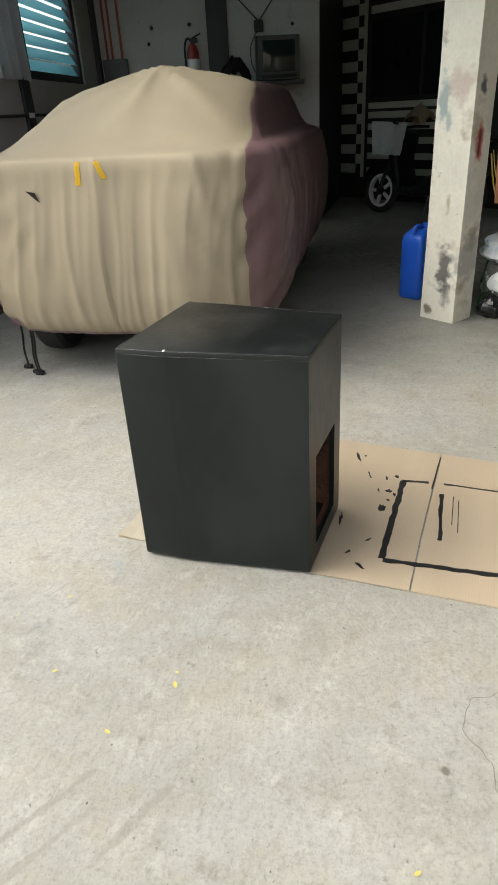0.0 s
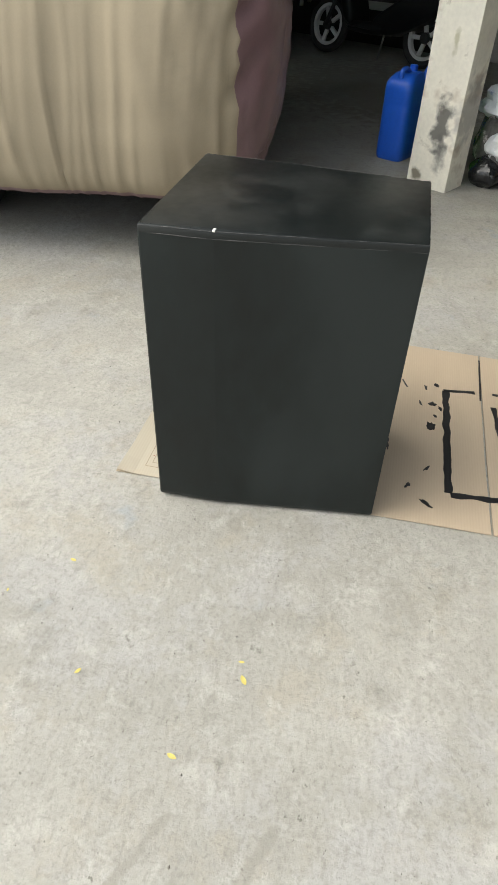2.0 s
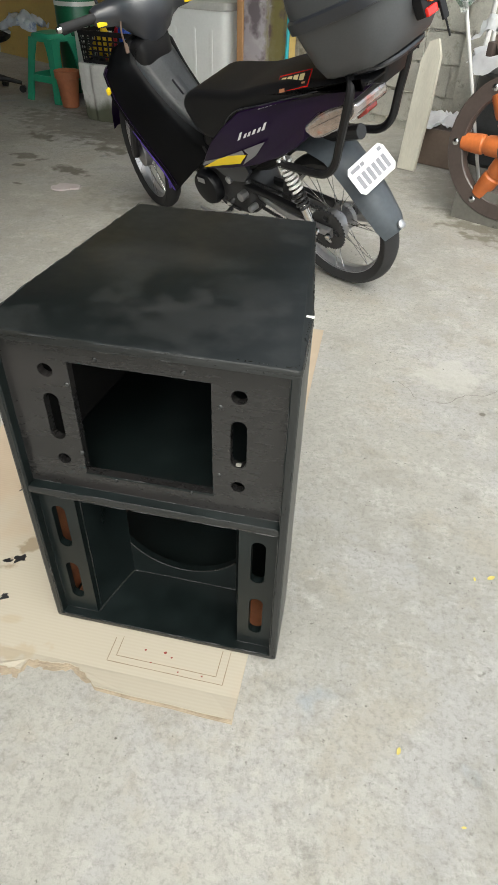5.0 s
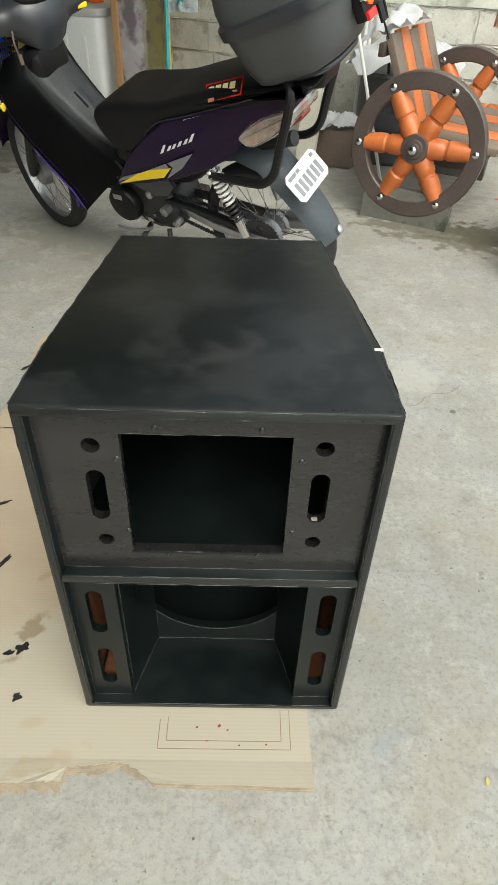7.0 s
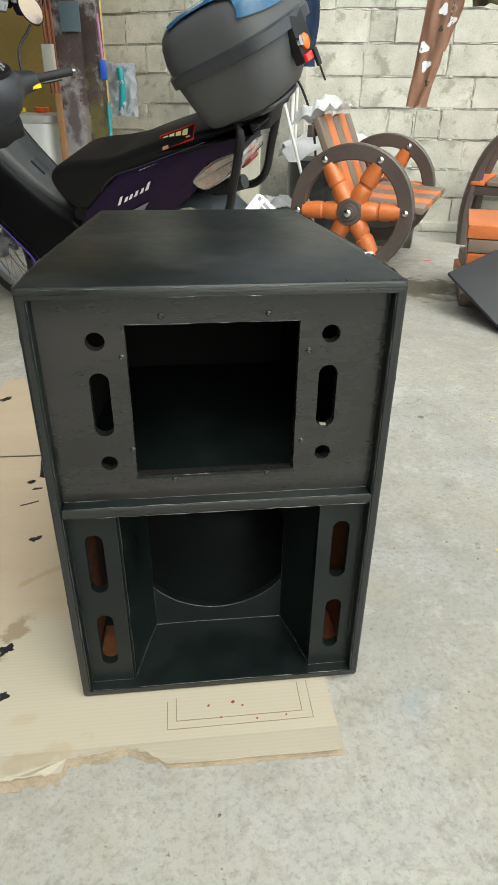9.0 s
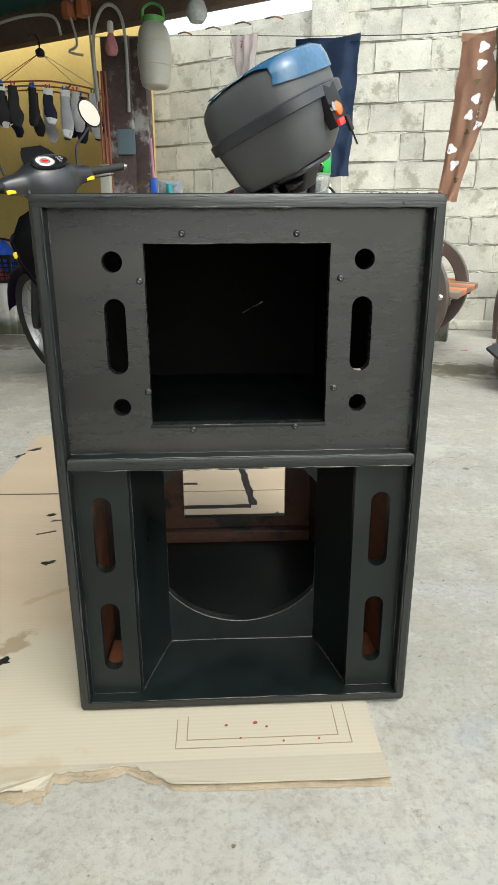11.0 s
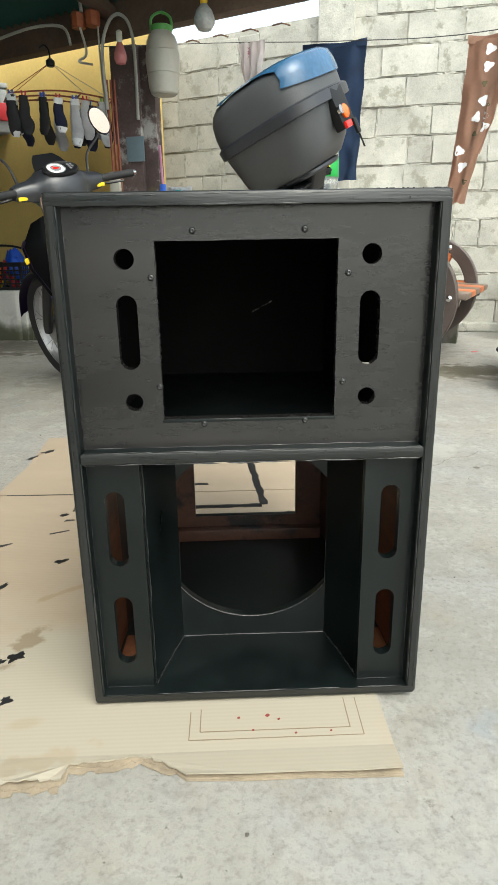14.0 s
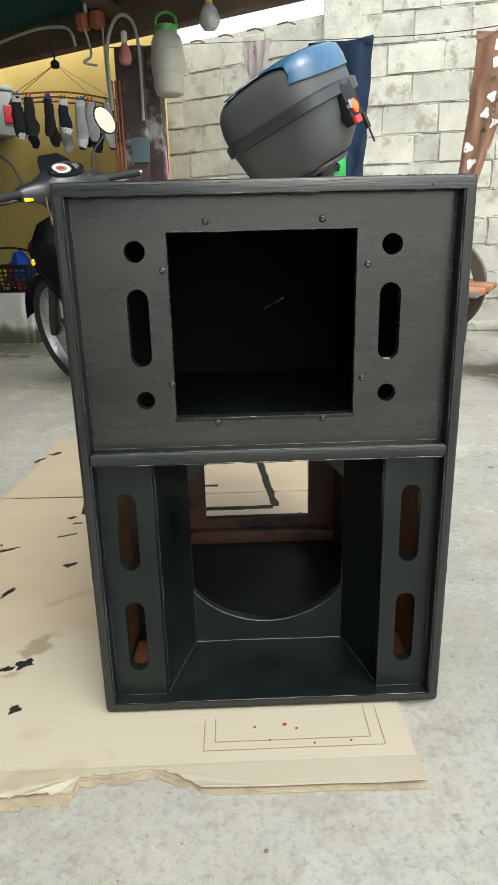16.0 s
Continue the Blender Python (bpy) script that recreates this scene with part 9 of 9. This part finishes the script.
for x in (-0.13, 0.02, 0.15):
    part("body_rib", box(B(), (x - 0.012, -0.236, 0.05), (x + 0.012, -0.222, 0.62), 0.005), M["white"], tub)
bm = B()
loft(bm, [[(x, y, z) for x, y in squircle(0, r, r * 0.85, 48, 8)] for r, z in ((0.285, 0.72), (0.29, 0.73), (0.285, 0.765), (0.26, 0.775), (0.1, 0.78))])
part("lid", bm, M["siding"], tub, "pale grey lid")
bm = box(B(), (-0.09, -0.05, 0), (0.09, 0.05, 0.03), 0.008)
single("detergent_pack", bm, M["sticker_yellow"], "yellow detergent pack on the washing machine", "packet", Matrix.Translation((-1.15, 4.36, 0.781)))
bm = B()
lathe(bm, [(0.05, 0), (0.055, 0.03), (0.05, 0.035)], 18)
single("orange_dish", bm, M["orange_lens"], "small orange dish on the washing machine", "dish", Matrix.Translation((-0.95, 4.36, 0.781)))
bm = box(B(), (-0.02, -0.012, 0), (0.02, 0.012, 1.35), 0.003)
single("wood_strip", bm, M["tanboard"], "brown wooden strip beside the washing machine", "strip", Matrix.Translation((-0.78, 4.04, 0)) @ Matrix.Rotation(radians(-15), 4, 'Z'))

# ---- on the post and under the beam ----
M["socket"] = material("rusty_socket_box", (0.35, 0.1, 0.04), 0.6, vary=0.2)
M["cream"] = material("cream_plastic", (0.6, 0.58, 0.5), 0.4, vary=0.1)
M["hosegrey"] = material("grey_hose", (0.42, 0.42, 0.38), 0.5, vary=0.12)
M["milk"] = material("milky_plastic", (0.5, 0.48, 0.42), 0.4, vary=0.08)
for a in ((-0.97, 4.02), (-0.87, 3.98)):
    bm = B()
    lathe(bm, [(0.045, 0), (0.05, 0.02), (0.05, 0.08), (0.04, 0.09)], 8, Matrix.Translation((a[0], a[1], 2.05)))
    single("socket_box", bm, M["socket"], "rust-coloured junction box under the beam", "junction box", group="junction boxes")
bm = B()
tube(bm, [(-0.815, 3.98, 1.56), (-0.82, 3.97, 1.9), (-0.77, 3.96, 2.06), (-0.70, 3.95, 2.11), (-0.635, 3.96, 2.06), (-0.61, 3.98, 1.9), (-0.615, 4.0, 1.50)], 0.011, 10, 8)
single("hose", bm, M["hosegrey"], "grey hose looped over a hook on the post", "hose")
bulb = thing("hanging_bulb", "pink hanging light bulb, switched off", "bulb", Matrix.Translation((-0.69, 3.88, 1.80)))
bm = B()
lathe(bm, [(0.001, 0.0), (0.03, 0.008), (0.042, 0.035), (0.04, 0.065), (0.025, 0.11), (0.016, 0.13)], 24)
M["pinkglass"] = material("pink_bulb_glass", (0.55, 0.2, 0.2), 0.15, vary=0.15, bump=0.0)
part("glass", bm, M["pinkglass"], bulb)
bm = B()
lathe(bm, [(0.017, 0.13), (0.02, 0.14), (0.02, 0.19), (0.01, 0.2)], 18)
part("holder", bm, M["cream"], bulb)
b2 = thing("hanging_bulb", "dusty grey round light bulb under the beam, switched off", "bulb", Matrix.Translation((-0.13, 3.58, 1.90)))
bm = B()
lathe(bm, [(0.001, 0.0), (0.04, 0.012), (0.062, 0.045), (0.064, 0.07), (0.05, 0.11), (0.025, 0.14), (0.018, 0.15)], 28)
M["dustglass"] = material("dusty_bulb_glass", (0.42, 0.43, 0.42), 0.12, vary=0.3, scale=20, bump=0.0)
part("glass", bm, M["dustglass"], b2)
bm = B()
lathe(bm, [(0.02, 0.145), (0.022, 0.16), (0.022, 0.3), (0.012, 0.36)], 18)
part("holder", bm, M["tape"], b2)
can = thing("hanging_container", "milky plastic container with a green lid hung from the beam", "container", Matrix.Translation((-0.41, 3.80, 1.605)) @ Matrix.Scale(0.975, 4))
bm = B()
lathe(bm, [(0.075, 0), (0.088, 0.01), (0.10, 0.05), (0.104, 0.12), (0.108, 0.125), (0.108, 0.14), (0.112, 0.2), (0.11, 0.25), (0.105, 0.255), (0.10, 0.31), (0.085, 0.345), (0.07, 0.36), (0.065, 0.37)], 30)
part("body", bm, M["milk"], can)
bm = B()
lathe(bm, [(0.068, 0.368), (0.07, 0.375), (0.07, 0.4), (0.06, 0.405), (0.001, 0.406)], 28)
M["limegreen"] = material("green_lid_plastic", (0.12, 0.4, 0.1), 0.4, vary=0.1)
part("lid", bm, M["limegreen"], can, "green lid")
bm = B()
tube(bm, [(-0.066, 0, 0.38), (-0.06, 0, 0.45), (0, 0, 0.48), (0.06, 0, 0.45), (0.066, 0, 0.38)], 0.009, 8, 5)
part("handle", bm, M["limegreen"], can)
bm = B()
tube(bm, [(-0.41, 3.80, 2.06), (-0.41, 3.83, 2.1), (-0.40, 3.92, 2.09)], 0.004, 6)
single("hook", bm, M["wire"], "wire hook under the beam", "hook")
bm = B()
tube(bm, [(-1.05, 3.95, 2.3), (-0.95, 3.94, 2.22), (-0.93, 3.93, 2.12)], 0.012, 8)
tube(bm, [(-1.6, 4.2, 2.03), (-1.3, 4.1, 2.08), (-1.08, 4.02, 2.06), (-1.03, 4.0, 1.95)], 0.01, 8)
tube(bm, [(-0.96, 4.0, 2.05), (-0.93, 4.0, 1.9), (-0.99, 4.02, 1.86), (-0.9, 4.02, 1.84)], 0.008, 8)
tube(bm, [(-0.84, 3.98, 2.05), (-0.84, 4.0, 1.8), (-0.83, 4.03, 1.5)], 0.006, 8)
single("cables", bm, M["hosegrey"], "grey cables sagging along the beam", "cable", kind="stuff")
for x, dy in ((-0.815, 0.0), (-0.79, 0.0), (-0.765, -0.004)):
    bm = B()
    rod(bm, (x, 4.03 + dy, 0.9), (x, 4.03 + dy, 1.75), 0.008, seg=8)
    single("thin_pipe", bm, M["redpipe"], "thin brown pipe down the post", "pipe", group="post pipes")
bm = box(B(), (-0.035, -0.02, 0), (0.035, 0.02, 0.19), 0.004)
single("switch_box", bm, M["cream"], "cream switch box on the post", "switch", Matrix.Translation((-0.80, 3.99, 0.98)) @ Matrix.Rotation(radians(-15), 4, 'Z'))
bm = box(B(), (-0.06, -0.006, 0), (0.07, 0.006, 0.16), 0.003)
M["bluegrey"] = material("blue_grey_paint_patch", (0.16, 0.22, 0.26), 0.6, vary=0.1)
single("patch_plate", bm, M["bluegrey"], "blue-grey plate nailed to the post", "plate", Matrix.Translation((-0.655, 4.04, 1.24)) @ Matrix.Rotation(radians(-15), 4, 'Z'))
br = thing("hanging_brush", "brush with pink handle and blue bristles", "brush", Matrix.Translation((-0.47, 4.02, 0.98)))
bm = B()
rod(bm, (0, 0, 0.1), (-0.01, 0, 0.36), 0.008, seg=8)
part("handle", bm, M["pinkplastic"], br)
bm = B()
box(bm, (-0.022, -0.015, 0), (0.022, 0.015, 0.11), 0.01)
part("bristles", bm, M["bluejug"], br)
part_bag = cloth_heap("clear_bag", Matrix.Translation((-0.36, 4.12, 0.92)) @ Matrix.Rotation(radians(80), 4, 'X'), 0.09, 0.16, 0.06, M["greybag"], "clear plastic bag hung beside the post", 61, "bag")
M["teal"] = material("teal_plastic", (0.03, 0.35, 0.38), 0.4, vary=0.1)
bm = B()
tube(bm, [(-0.38, 4.06, 0.8), (-0.36, 4.05, 0.92), (-0.37, 4.05, 1.05)], 0.02, 8)
single("teal_scrubber", bm, M["teal"], "teal plastic scrubber hung by the post", "scrubber")
bm = B()
rod(bm, (-0.47, 4.0, 0), (-0.46, 4.05, 0.85), 0.012, seg=8)
single("broom_stick", bm, M["teal"], "teal broom stick leaning by the post", "stick")

# pale plastic box hung on the ochre wall
M["boxpale"] = material("dim_pale_plastic", (0.3, 0.33, 0.34), 0.5, vary=0.15)
wb = thing("wall_box", "pale plastic box hung on the ochre wall", "box", Matrix.Translation((-2.12, 5.44, 1.63)) @ Matrix.Rotation(radians(30), 4, 'Z'))
part("body", box(B(), (-0.24, -0.2, 0), (0.15, 0.02, 0.36), 0.03, segs=3), M["boxpale"], wb)
part("lid", box(B(), (-0.25, -0.21, 0.36), (0.16, 0.02, 0.40), 0.015), M["boxpale"], wb)
part("clip", box(B(), (0.06, -0.225, 0.10), (0.14, -0.2, 0.24), 0.008), M["redplastic"], wb, "red clip on the front")

# sock hanger
HG = Matrix.Translation((-1.17, 4.10, 1.655)) @ Matrix.Rotation(radians(24), 4, 'Z')
sh = thing("sock_hanger", "brown plastic hanger frame with clips", "hanger", HG)
HX, HY = 0.34, 0.15
for y in (-HY, 0.0, HY):
    bm = B()
    tube(bm, [(-HX, y, -0.02), (0.0, y, 0.018), (HX, y, -0.01)], 0.0055, 6, 4)
    part("bar", bm, M["redpipe"], sh)
for x in (-HX, -0.12, 0.12, HX):
    bm = B()
    rod(bm, (x, -HY, 0.016 - 0.034 * abs(x) / HX), (x, HY, 0.016 - 0.034 * abs(x) / HX), 0.0055, seg=6)
    part("cross_bar", bm, M["redpipe"], sh)
for x, y in ((-HX, -HY), (-HX, HY), (HX, -HY), (HX, HY)):
    bm = B()
    rod(bm, (x, y, -0.015), (-0.03, 0, 0.215), 0.0022, seg=5)
    part("cord", bm, M["hosegrey"] if x > 0 else M["redpipe"], sh)
bm = B()
lathe(bm, [(0.022, 0.19), (0.03, 0.2), (0.03, 0.225), (0.012, 0.24)], 12, Matrix.Translation((-0.03, 0, 0)))
tube(bm, [(-0.03, 0, 0.23), (-0.035, 0, 0.29), (-0.06, 0.01, 0.32), (-0.09, 0.02, 0.30)], 0.006, 6)
part("hook", bm, M["black"], sh)
random.seed(12)
M["sockgrey"] = material("grey_sock_knit", (0.45, 0.45, 0.47), 0.9, vary=0.3, fine=200)
M["socknavy"] = material("navy_sock_knit", (0.012, 0.015, 0.04), 0.9, vary=0.2, fine=200)
PALE = ("sockgrey", "whitecloth")


def sock(k, x, y, cloth, tip, ln, turn, bands=0):
    """A limp sock pegged by its cuff: leg, heel bend and foot; toe patch and bands where it has them."""
    words = "pale grey" if cloth in PALE else "dark"
    extra = " with bands" if bands else (" with contrasting toe" if tip else "")
    ob = thing("sock", f"{words} sock{extra} pegged on a hanger", "sock", HG @ Matrix.Translation((x, y, -0.03)) @ Matrix.Rotation(turn, 4, 'Z'), "drying socks")
    sway = random.choice((-1, 1)) * random.uniform(0.02, 0.05)
    path = [Vector(p) for p in ((0, 0, 0), (0.003, 0.004, -ln * 0.3), (-0.002, 0.0, -ln * 0.55), (sway * 0.35, -0.006, -ln * 0.72), (sway, -0.004, -ln * 0.88), (sway * 1.25, 0, -ln))]
    bm = B()
    tube(bm, path, [0.029, 0.033, 0.038, 0.043, 0.037, 0.019], 12, 4, 0.42)
    for v in bm.verts:
        v.co.x += 0.006 * noise.noise(v.co * 26 + Vector((k, 0, 0)))
        v.co.y += 0.008 * noise.noise(v.co * 22 + Vector((0, k, 0)))
    knit = part("knit", bm, M[cloth], ob, smooth=80)
    if tip:
        bm = B()
        tube(bm, [path[4] + Vector((0, 0, 0.004)), path[5] - Vector((0, 0, 0.004))], [0.0385, 0.022], 12, 3, 0.46)
        part("toe", bm, M[tip], knit, "pale toe")
        bm = B()
        tube(bm, [Vector((0, 0, 0.003)), Vector((0.001, 0, -0.035))], [0.031, 0.0315], 12, 2, 0.46)
        part("cuff", bm, M[tip], knit, "pale cuff")
    for b in range(bands):
        z = -ln * (0.08 + 0.075 * b)
        bm = B()
        tube(bm, [(0.001, 0.002, z), (0.001, 0.002, z - 0.008)], [0.0352, 0.0355], 12, 2, 0.48)
        part("band", bm, M["whitecloth"], knit)
    bm = B()
    box(bm, (-0.007, -0.014, -0.022), (0.007, -0.004, 0.03), 0.002, Matrix.Rotation(radians(8), 4, 'X'))
    box(bm, (-0.007, 0.004, -0.022), (0.007, 0.014, 0.03), 0.002, Matrix.Rotation(radians(-8), 4, 'X'))
    part("peg", bm, M[("bluejug", "limegreen", "redplastic", "teal")[k % 4]], ob)


SOCKS = ((-0.33, -0.12, "brownpants", "whitecloth", 0), (-0.30, 0.05, "brownpants", "whitecloth", 0), (-0.25, -0.13, "brownpants", "", 0), (-0.22, 0.12, "socknavy", "", 0), (-0.13, -0.13, "brownpants", "", 0), (-0.10, 0.02, "brownpants", "", 0),
         (-0.03, -0.14, "socknavy", "whitecloth", 0), (0.02, 0.1, "sockgrey", "", 0), (0.08, -0.12, "sockgrey", "whitecloth", 0), (0.11, 0.03, "whitecloth", "socknavy", 0), (0.15, -0.13, "sockgrey", "", 0), (0.18, 0.12, "brownpants", "", 0),
         (0.21, -0.02, "socknavy", "", 6), (0.27, -0.13, "whitecloth", "", 0), (0.29, 0.05, "sockgrey", "", 0), (0.33, -0.03, "brownpants", "", 0))
for k, (x, y, cloth, tip, bands) in enumerate(SOCKS):
    sock(k, x, HY * round(y / HY), cloth, tip, random.uniform(0.2, 0.29), random.uniform(0.6, 1.7), bands)

# ---- small things on the floor ----
def leaf_shape(m, s):
    bm = B()
    ring = soft_poly([(-0.5, 0), (-0.2, 0.2), (0.2, 0.22), (0.5, 0), (0.2, -0.18), (-0.2, -0.2)], 3)
    vs = [bm.verts.new((x * s, y * s, 0.003 + 0.25 * s * (y * y) + 0.1 * s * x * x)) for x, y in ring]
    bm.faces.new(vs)
    bmesh.ops.solidify(bm, geom=bm.faces, thickness=0.0008)
    single("fallen_leaf", bm, M["leaf"], "small yellow leaf fallen on the concrete", "leaf", m, group="fallen leaves")


random.seed(5)
for x, y, s in ((0.696, 0.333, 0.028), (0.496, -0.125, 0.02), (0.658, 0.32, 0.016), (0.755, 0.005, 0.02), (0.87, 0.24, 0.024), (0.95, 0.97, 0.022), (0.61, -0.23, 0.012), (0.02, 1.55, 0.015)):
    leaf_shape(Matrix.Translation((x, y, 0.0005)) @ Matrix.Rotation(random.uniform(0, 6), 4, 'Z'), s * 0.8)
bm = plate(B(), ragged([(-0.075, -0.01), (-0.05, -0.055), (0.0, -0.06), (0.035, -0.03), (0.085, 0.0), (0.08, 0.045), (0.02, 0.06), (-0.04, 0.05), (-0.075, -0.01)], 0.006, 0.012, 6), [], 0.008)
M["palestone"] = material("pale_stone", (0.44, 0.39, 0.39), 0.8, vary=0.1)
single("flat_stone", bm, M["palestone"], "pale flat piece of stone on the floor", "stone", Matrix.Translation((-1.46, 2.62, 0)))
bm = plate(B(), soft_poly([(-0.02, -0.008), (0.015, -0.012), (0.02, 0.006), (-0.01, 0.01)], 2), [], 0.002)
single("red_scrap", bm, M["redplastic"], "small red scrap on the concrete", "scrap", Matrix.Translation((1.521, 3.113, 0)))
# grit and crumbs swept about the yard
M["grit"] = material("dark_grit", (0.12, 0.11, 0.095), 0.9, vary=0.4, scale=60, island=0.6)
random.seed(31)
bm = B()
for k in range(1500):
    x, y = random.uniform(-1.3, 1.9), random.uniform(-1.0, 2.6)
    if -0.76 < x < 0.2 and -0.17 < y < 1.44:
        continue
    if noise.noise(Vector((x * 2.1, y * 2.1, 4))) + random.uniform(-0.35, 0.35) < 0.0:
        continue
    r = 0.0009 + 0.0022 * random.random() ** 4
    a = random.uniform(0, 6.28)
    ring = [Vector((x + r * random.uniform(0.7, 1.6) * math.cos(a + j * 1.57), y + r * random.uniform(0.6, 1.1) * math.sin(a + j * 1.57), 0.0)) for j in range(4)]
    loft(bm, [ring, [Vector((x, y, 0)) + (v - Vector((x, y, 0))) * 0.6 + Vector((0, 0, r * random.uniform(0.5, 1.0))) for v in ring]])
tagged(part("grit", bm, M["grit"], bpy.data.objects["floor"], smooth=None), "dark grit and crumbs scattered on the concrete", kind="stuff")
# hairline cracks and the edge of an old patch in the concrete
M["crackdirt"] = material("dirt_in_crack", (0.16, 0.15, 0.13), 0.95, vary=0.3, scale=30)
floor_ob = bpy.data.objects["floor"]
for k, pts in enumerate(([(0.45, 1.12), (0.485, 1.086), (0.513, 1.042), (0.60, 1.025), (0.641, 1.064), (0.67, 1.094), (0.731, 1.104), (0.80, 1.16)],)):
    bm = B()
    fine_pts = []
    for a, b in zip(pts, pts[1:]):
        for i in range(6):
            f = i / 6
            x, y = a[0] + (b[0] - a[0]) * f, a[1] + (b[1] - a[1]) * f
            fine_pts.append(Vector((x + 0.008 * noise.noise(Vector((x * 30, y * 30, k))), y + 0.008 * noise.noise(Vector((x * 30, y * 30, k + 9))), 0.0008)))
    last = None
    for i, p in enumerate(fine_pts):
        d = (fine_pts[min(i + 1, len(fine_pts) - 1)] - fine_pts[max(i - 1, 0)]).normalized()
        w = 0.001 * (1 + 0.8 * noise.noise(p * 40))
        pair = [bm.verts.new(p + Vector((-d.y, d.x, 0)) * w), bm.verts.new(p - Vector((-d.y, d.x, 0)) * w)]
        if last:
            bm.faces.new((last[0], last[1], pair[1], pair[0]))
        last = pair
    part("crack", bm, M["crackdirt"], floor_ob, smooth=None)
# painted marks on the cardboard: the outline left by earlier work
random.seed(8)


def brush(pts, w, seed):
    """A dab or stroke of paint with ragged edges."""
    pts = [Vector(p) for p in pts]
    left, right = [], []
    for a, b in zip(pts, pts[1:]):
        k = max(2, int((b - a).length / 0.012))
        d = (b - a).normalized()
        nrm = Vector((-d.y, d.x))
        for i in range(k + 1):
            p = a.lerp(b, i / k)
            f = w * (0.85 + 0.5 * noise.noise(Vector((i * 0.3, seed, 0))))
            left.append(tuple(p + nrm * f))
            right.append(tuple(p - nrm * (w * (0.85 + 0.5 * noise.noise(Vector((i * 0.3, seed, 5)))))))
    if len(pts) == 2 and w > 0.003 and (pts[1] - pts[0]).length < 0.08:
        # a short dab tapers to its ends
        c, d = (pts[0] + pts[1]) / 2, (pts[1] - pts[0]) / 2
        nrm = Vector((-d.y, d.x)).normalized()
        out = []
        for i in range(22):
            a = 2 * math.pi * i / 22
            f = 1 + 0.9 * noise.noise(Vector((math.cos(a) * 1.6, math.sin(a) * 1.6, seed * 3)))
            out.append(tuple(c + d * math.cos(a) * f + nrm * w * math.sin(a) * f))
        return out
    return left + right[::-1]


def paint_mark(poly, label="black paint mark on the cardboard", paint=M["tar"]):
    part("paint_mark", plate(B(), poly, [], 0.0006, Matrix.Translation((0, 0, 0.0056))), paint, sheet, label, smooth=None)


for i, (pts, w) in enumerate((([(-0.44, 0.742), (0.046, 0.742)], 0.0125), ([(0.052, 0.748), (0.012, 1.295)], 0.0115), ([(-0.442, 0.735), (-0.453, 0.834)], 0.009), ([(-0.475, 0.712), (-0.452, 0.716)], 0.008),
                              ([(-0.66, 0.858), (-0.413, 0.85)], 0.003), ([(-0.385, 0.888), (-0.10, 0.908)], 0.0085), ([(-0.458, 0.89), (-0.456, 1.09)], 0.006), ([(-0.38, 0.93), (-0.2, 0.938)], 0.002), ([(-0.36, 0.95), (-0.16, 0.96)], 0.0015), ([(-0.065, 1.21), (-0.072, 1.27)], 0.016), ([(-0.09, 1.30), (-0.098, 1.325)], 0.008), ([(-0.03, 1.25), (-0.028, 1.27)], 0.005),
                              ([(-0.365, 0.70), (-0.343, 0.703)], 0.010), ([(-0.262, 0.698), (-0.218, 0.692)], 0.014), ([(-0.345, 0.722), (-0.325, 0.726)], 0.006), ([(-0.30, 0.708), (-0.288, 0.71)], 0.005), ([(-0.17, 0.564), (-0.10, 0.575)], 0.006), ([(-0.473, 0.602), (-0.43, 0.62)], 0.003), ([(-0.453, 0.677), (-0.43, 0.68)], 0.004),
                              ([(0.09, 0.67), (0.115, 0.70)], 0.005), ([(0.03, 0.64), (0.05, 0.63)], 0.005), ([(-0.05, 0.69), (-0.03, 0.68)], 0.005), ([(-0.36, 0.66), (-0.34, 0.665)], 0.004),
                              ([(-0.665, 1.235), (-0.635, 1.262)], 0.012), ([(-0.70, 1.17), (-0.672, 1.205)], 0.006), ([(-0.42, 0.452), (-0.40, 0.468)], 0.007), ([(-0.512, 0.34), (-0.495, 0.375)], 0.006), ([(-0.412, 0.117), (-0.39, 0.134)], 0.011), ([(-0.437, 0.108), (-0.418, 0.118)], 0.006), ([(-0.39, 0.016), (-0.376, 0.026)], 0.008),
                              ([(-0.66, 0.05), (-0.61, 0.06)], 0.014), ([(-0.61, 0.53), (-0.56, 0.55)], 0.007), ([(-0.60, 0.565), (-0.59, 0.57)], 0.006))):
    paint_mark(brush(pts, w, i * 3.1))
for x, y, r in ((-0.03, -0.035, 0.0025), (0.012, -0.032, 0.0036), (0.028, -0.04, 0.0022), (-0.01, -0.06, 0.002), (0.05, -0.068, 0.002), (0.10, -0.066, 0.002)):
    paint_mark(soft_poly([(x - r, y), (x, y - r * 0.8), (x + r, y + r * 0.2), (x + r * 0.2, y + r)], 2), "small red-brown spot on the cardboard", M["red_spot"])
# pencil outline and scored line on the near flap
M["pencil"] = material("brown_ink_line", (0.2, 0.15, 0.1), 0.8)
for a, b in (((-0.10, -0.02), (-0.10, -0.075)), ((-0.10, -0.075), (0.145, -0.075)), ((0.145, -0.075), (0.145, 0.0)), ((-0.085, -0.015), (-0.085, -0.06)), ((-0.085, -0.06), (0.128, -0.06)), ((0.128, -0.06), (0.128, 0.0))):
    part("ink_line", plate(B(), brush([a, b], 0.0008, a[0]), [], 0.0003, Matrix.Translation((0, 0, 0.0056))), M["pencil"], sheet, smooth=None)

# ---- the blocks of the yard wall, piece by piece ----
lay_blocks(wall_right, 3.6, 3.1, 11, 0.04, 0.12)
lay_blocks(wall_left, 2.2, 2.24, 17, 0.05, 0.1)
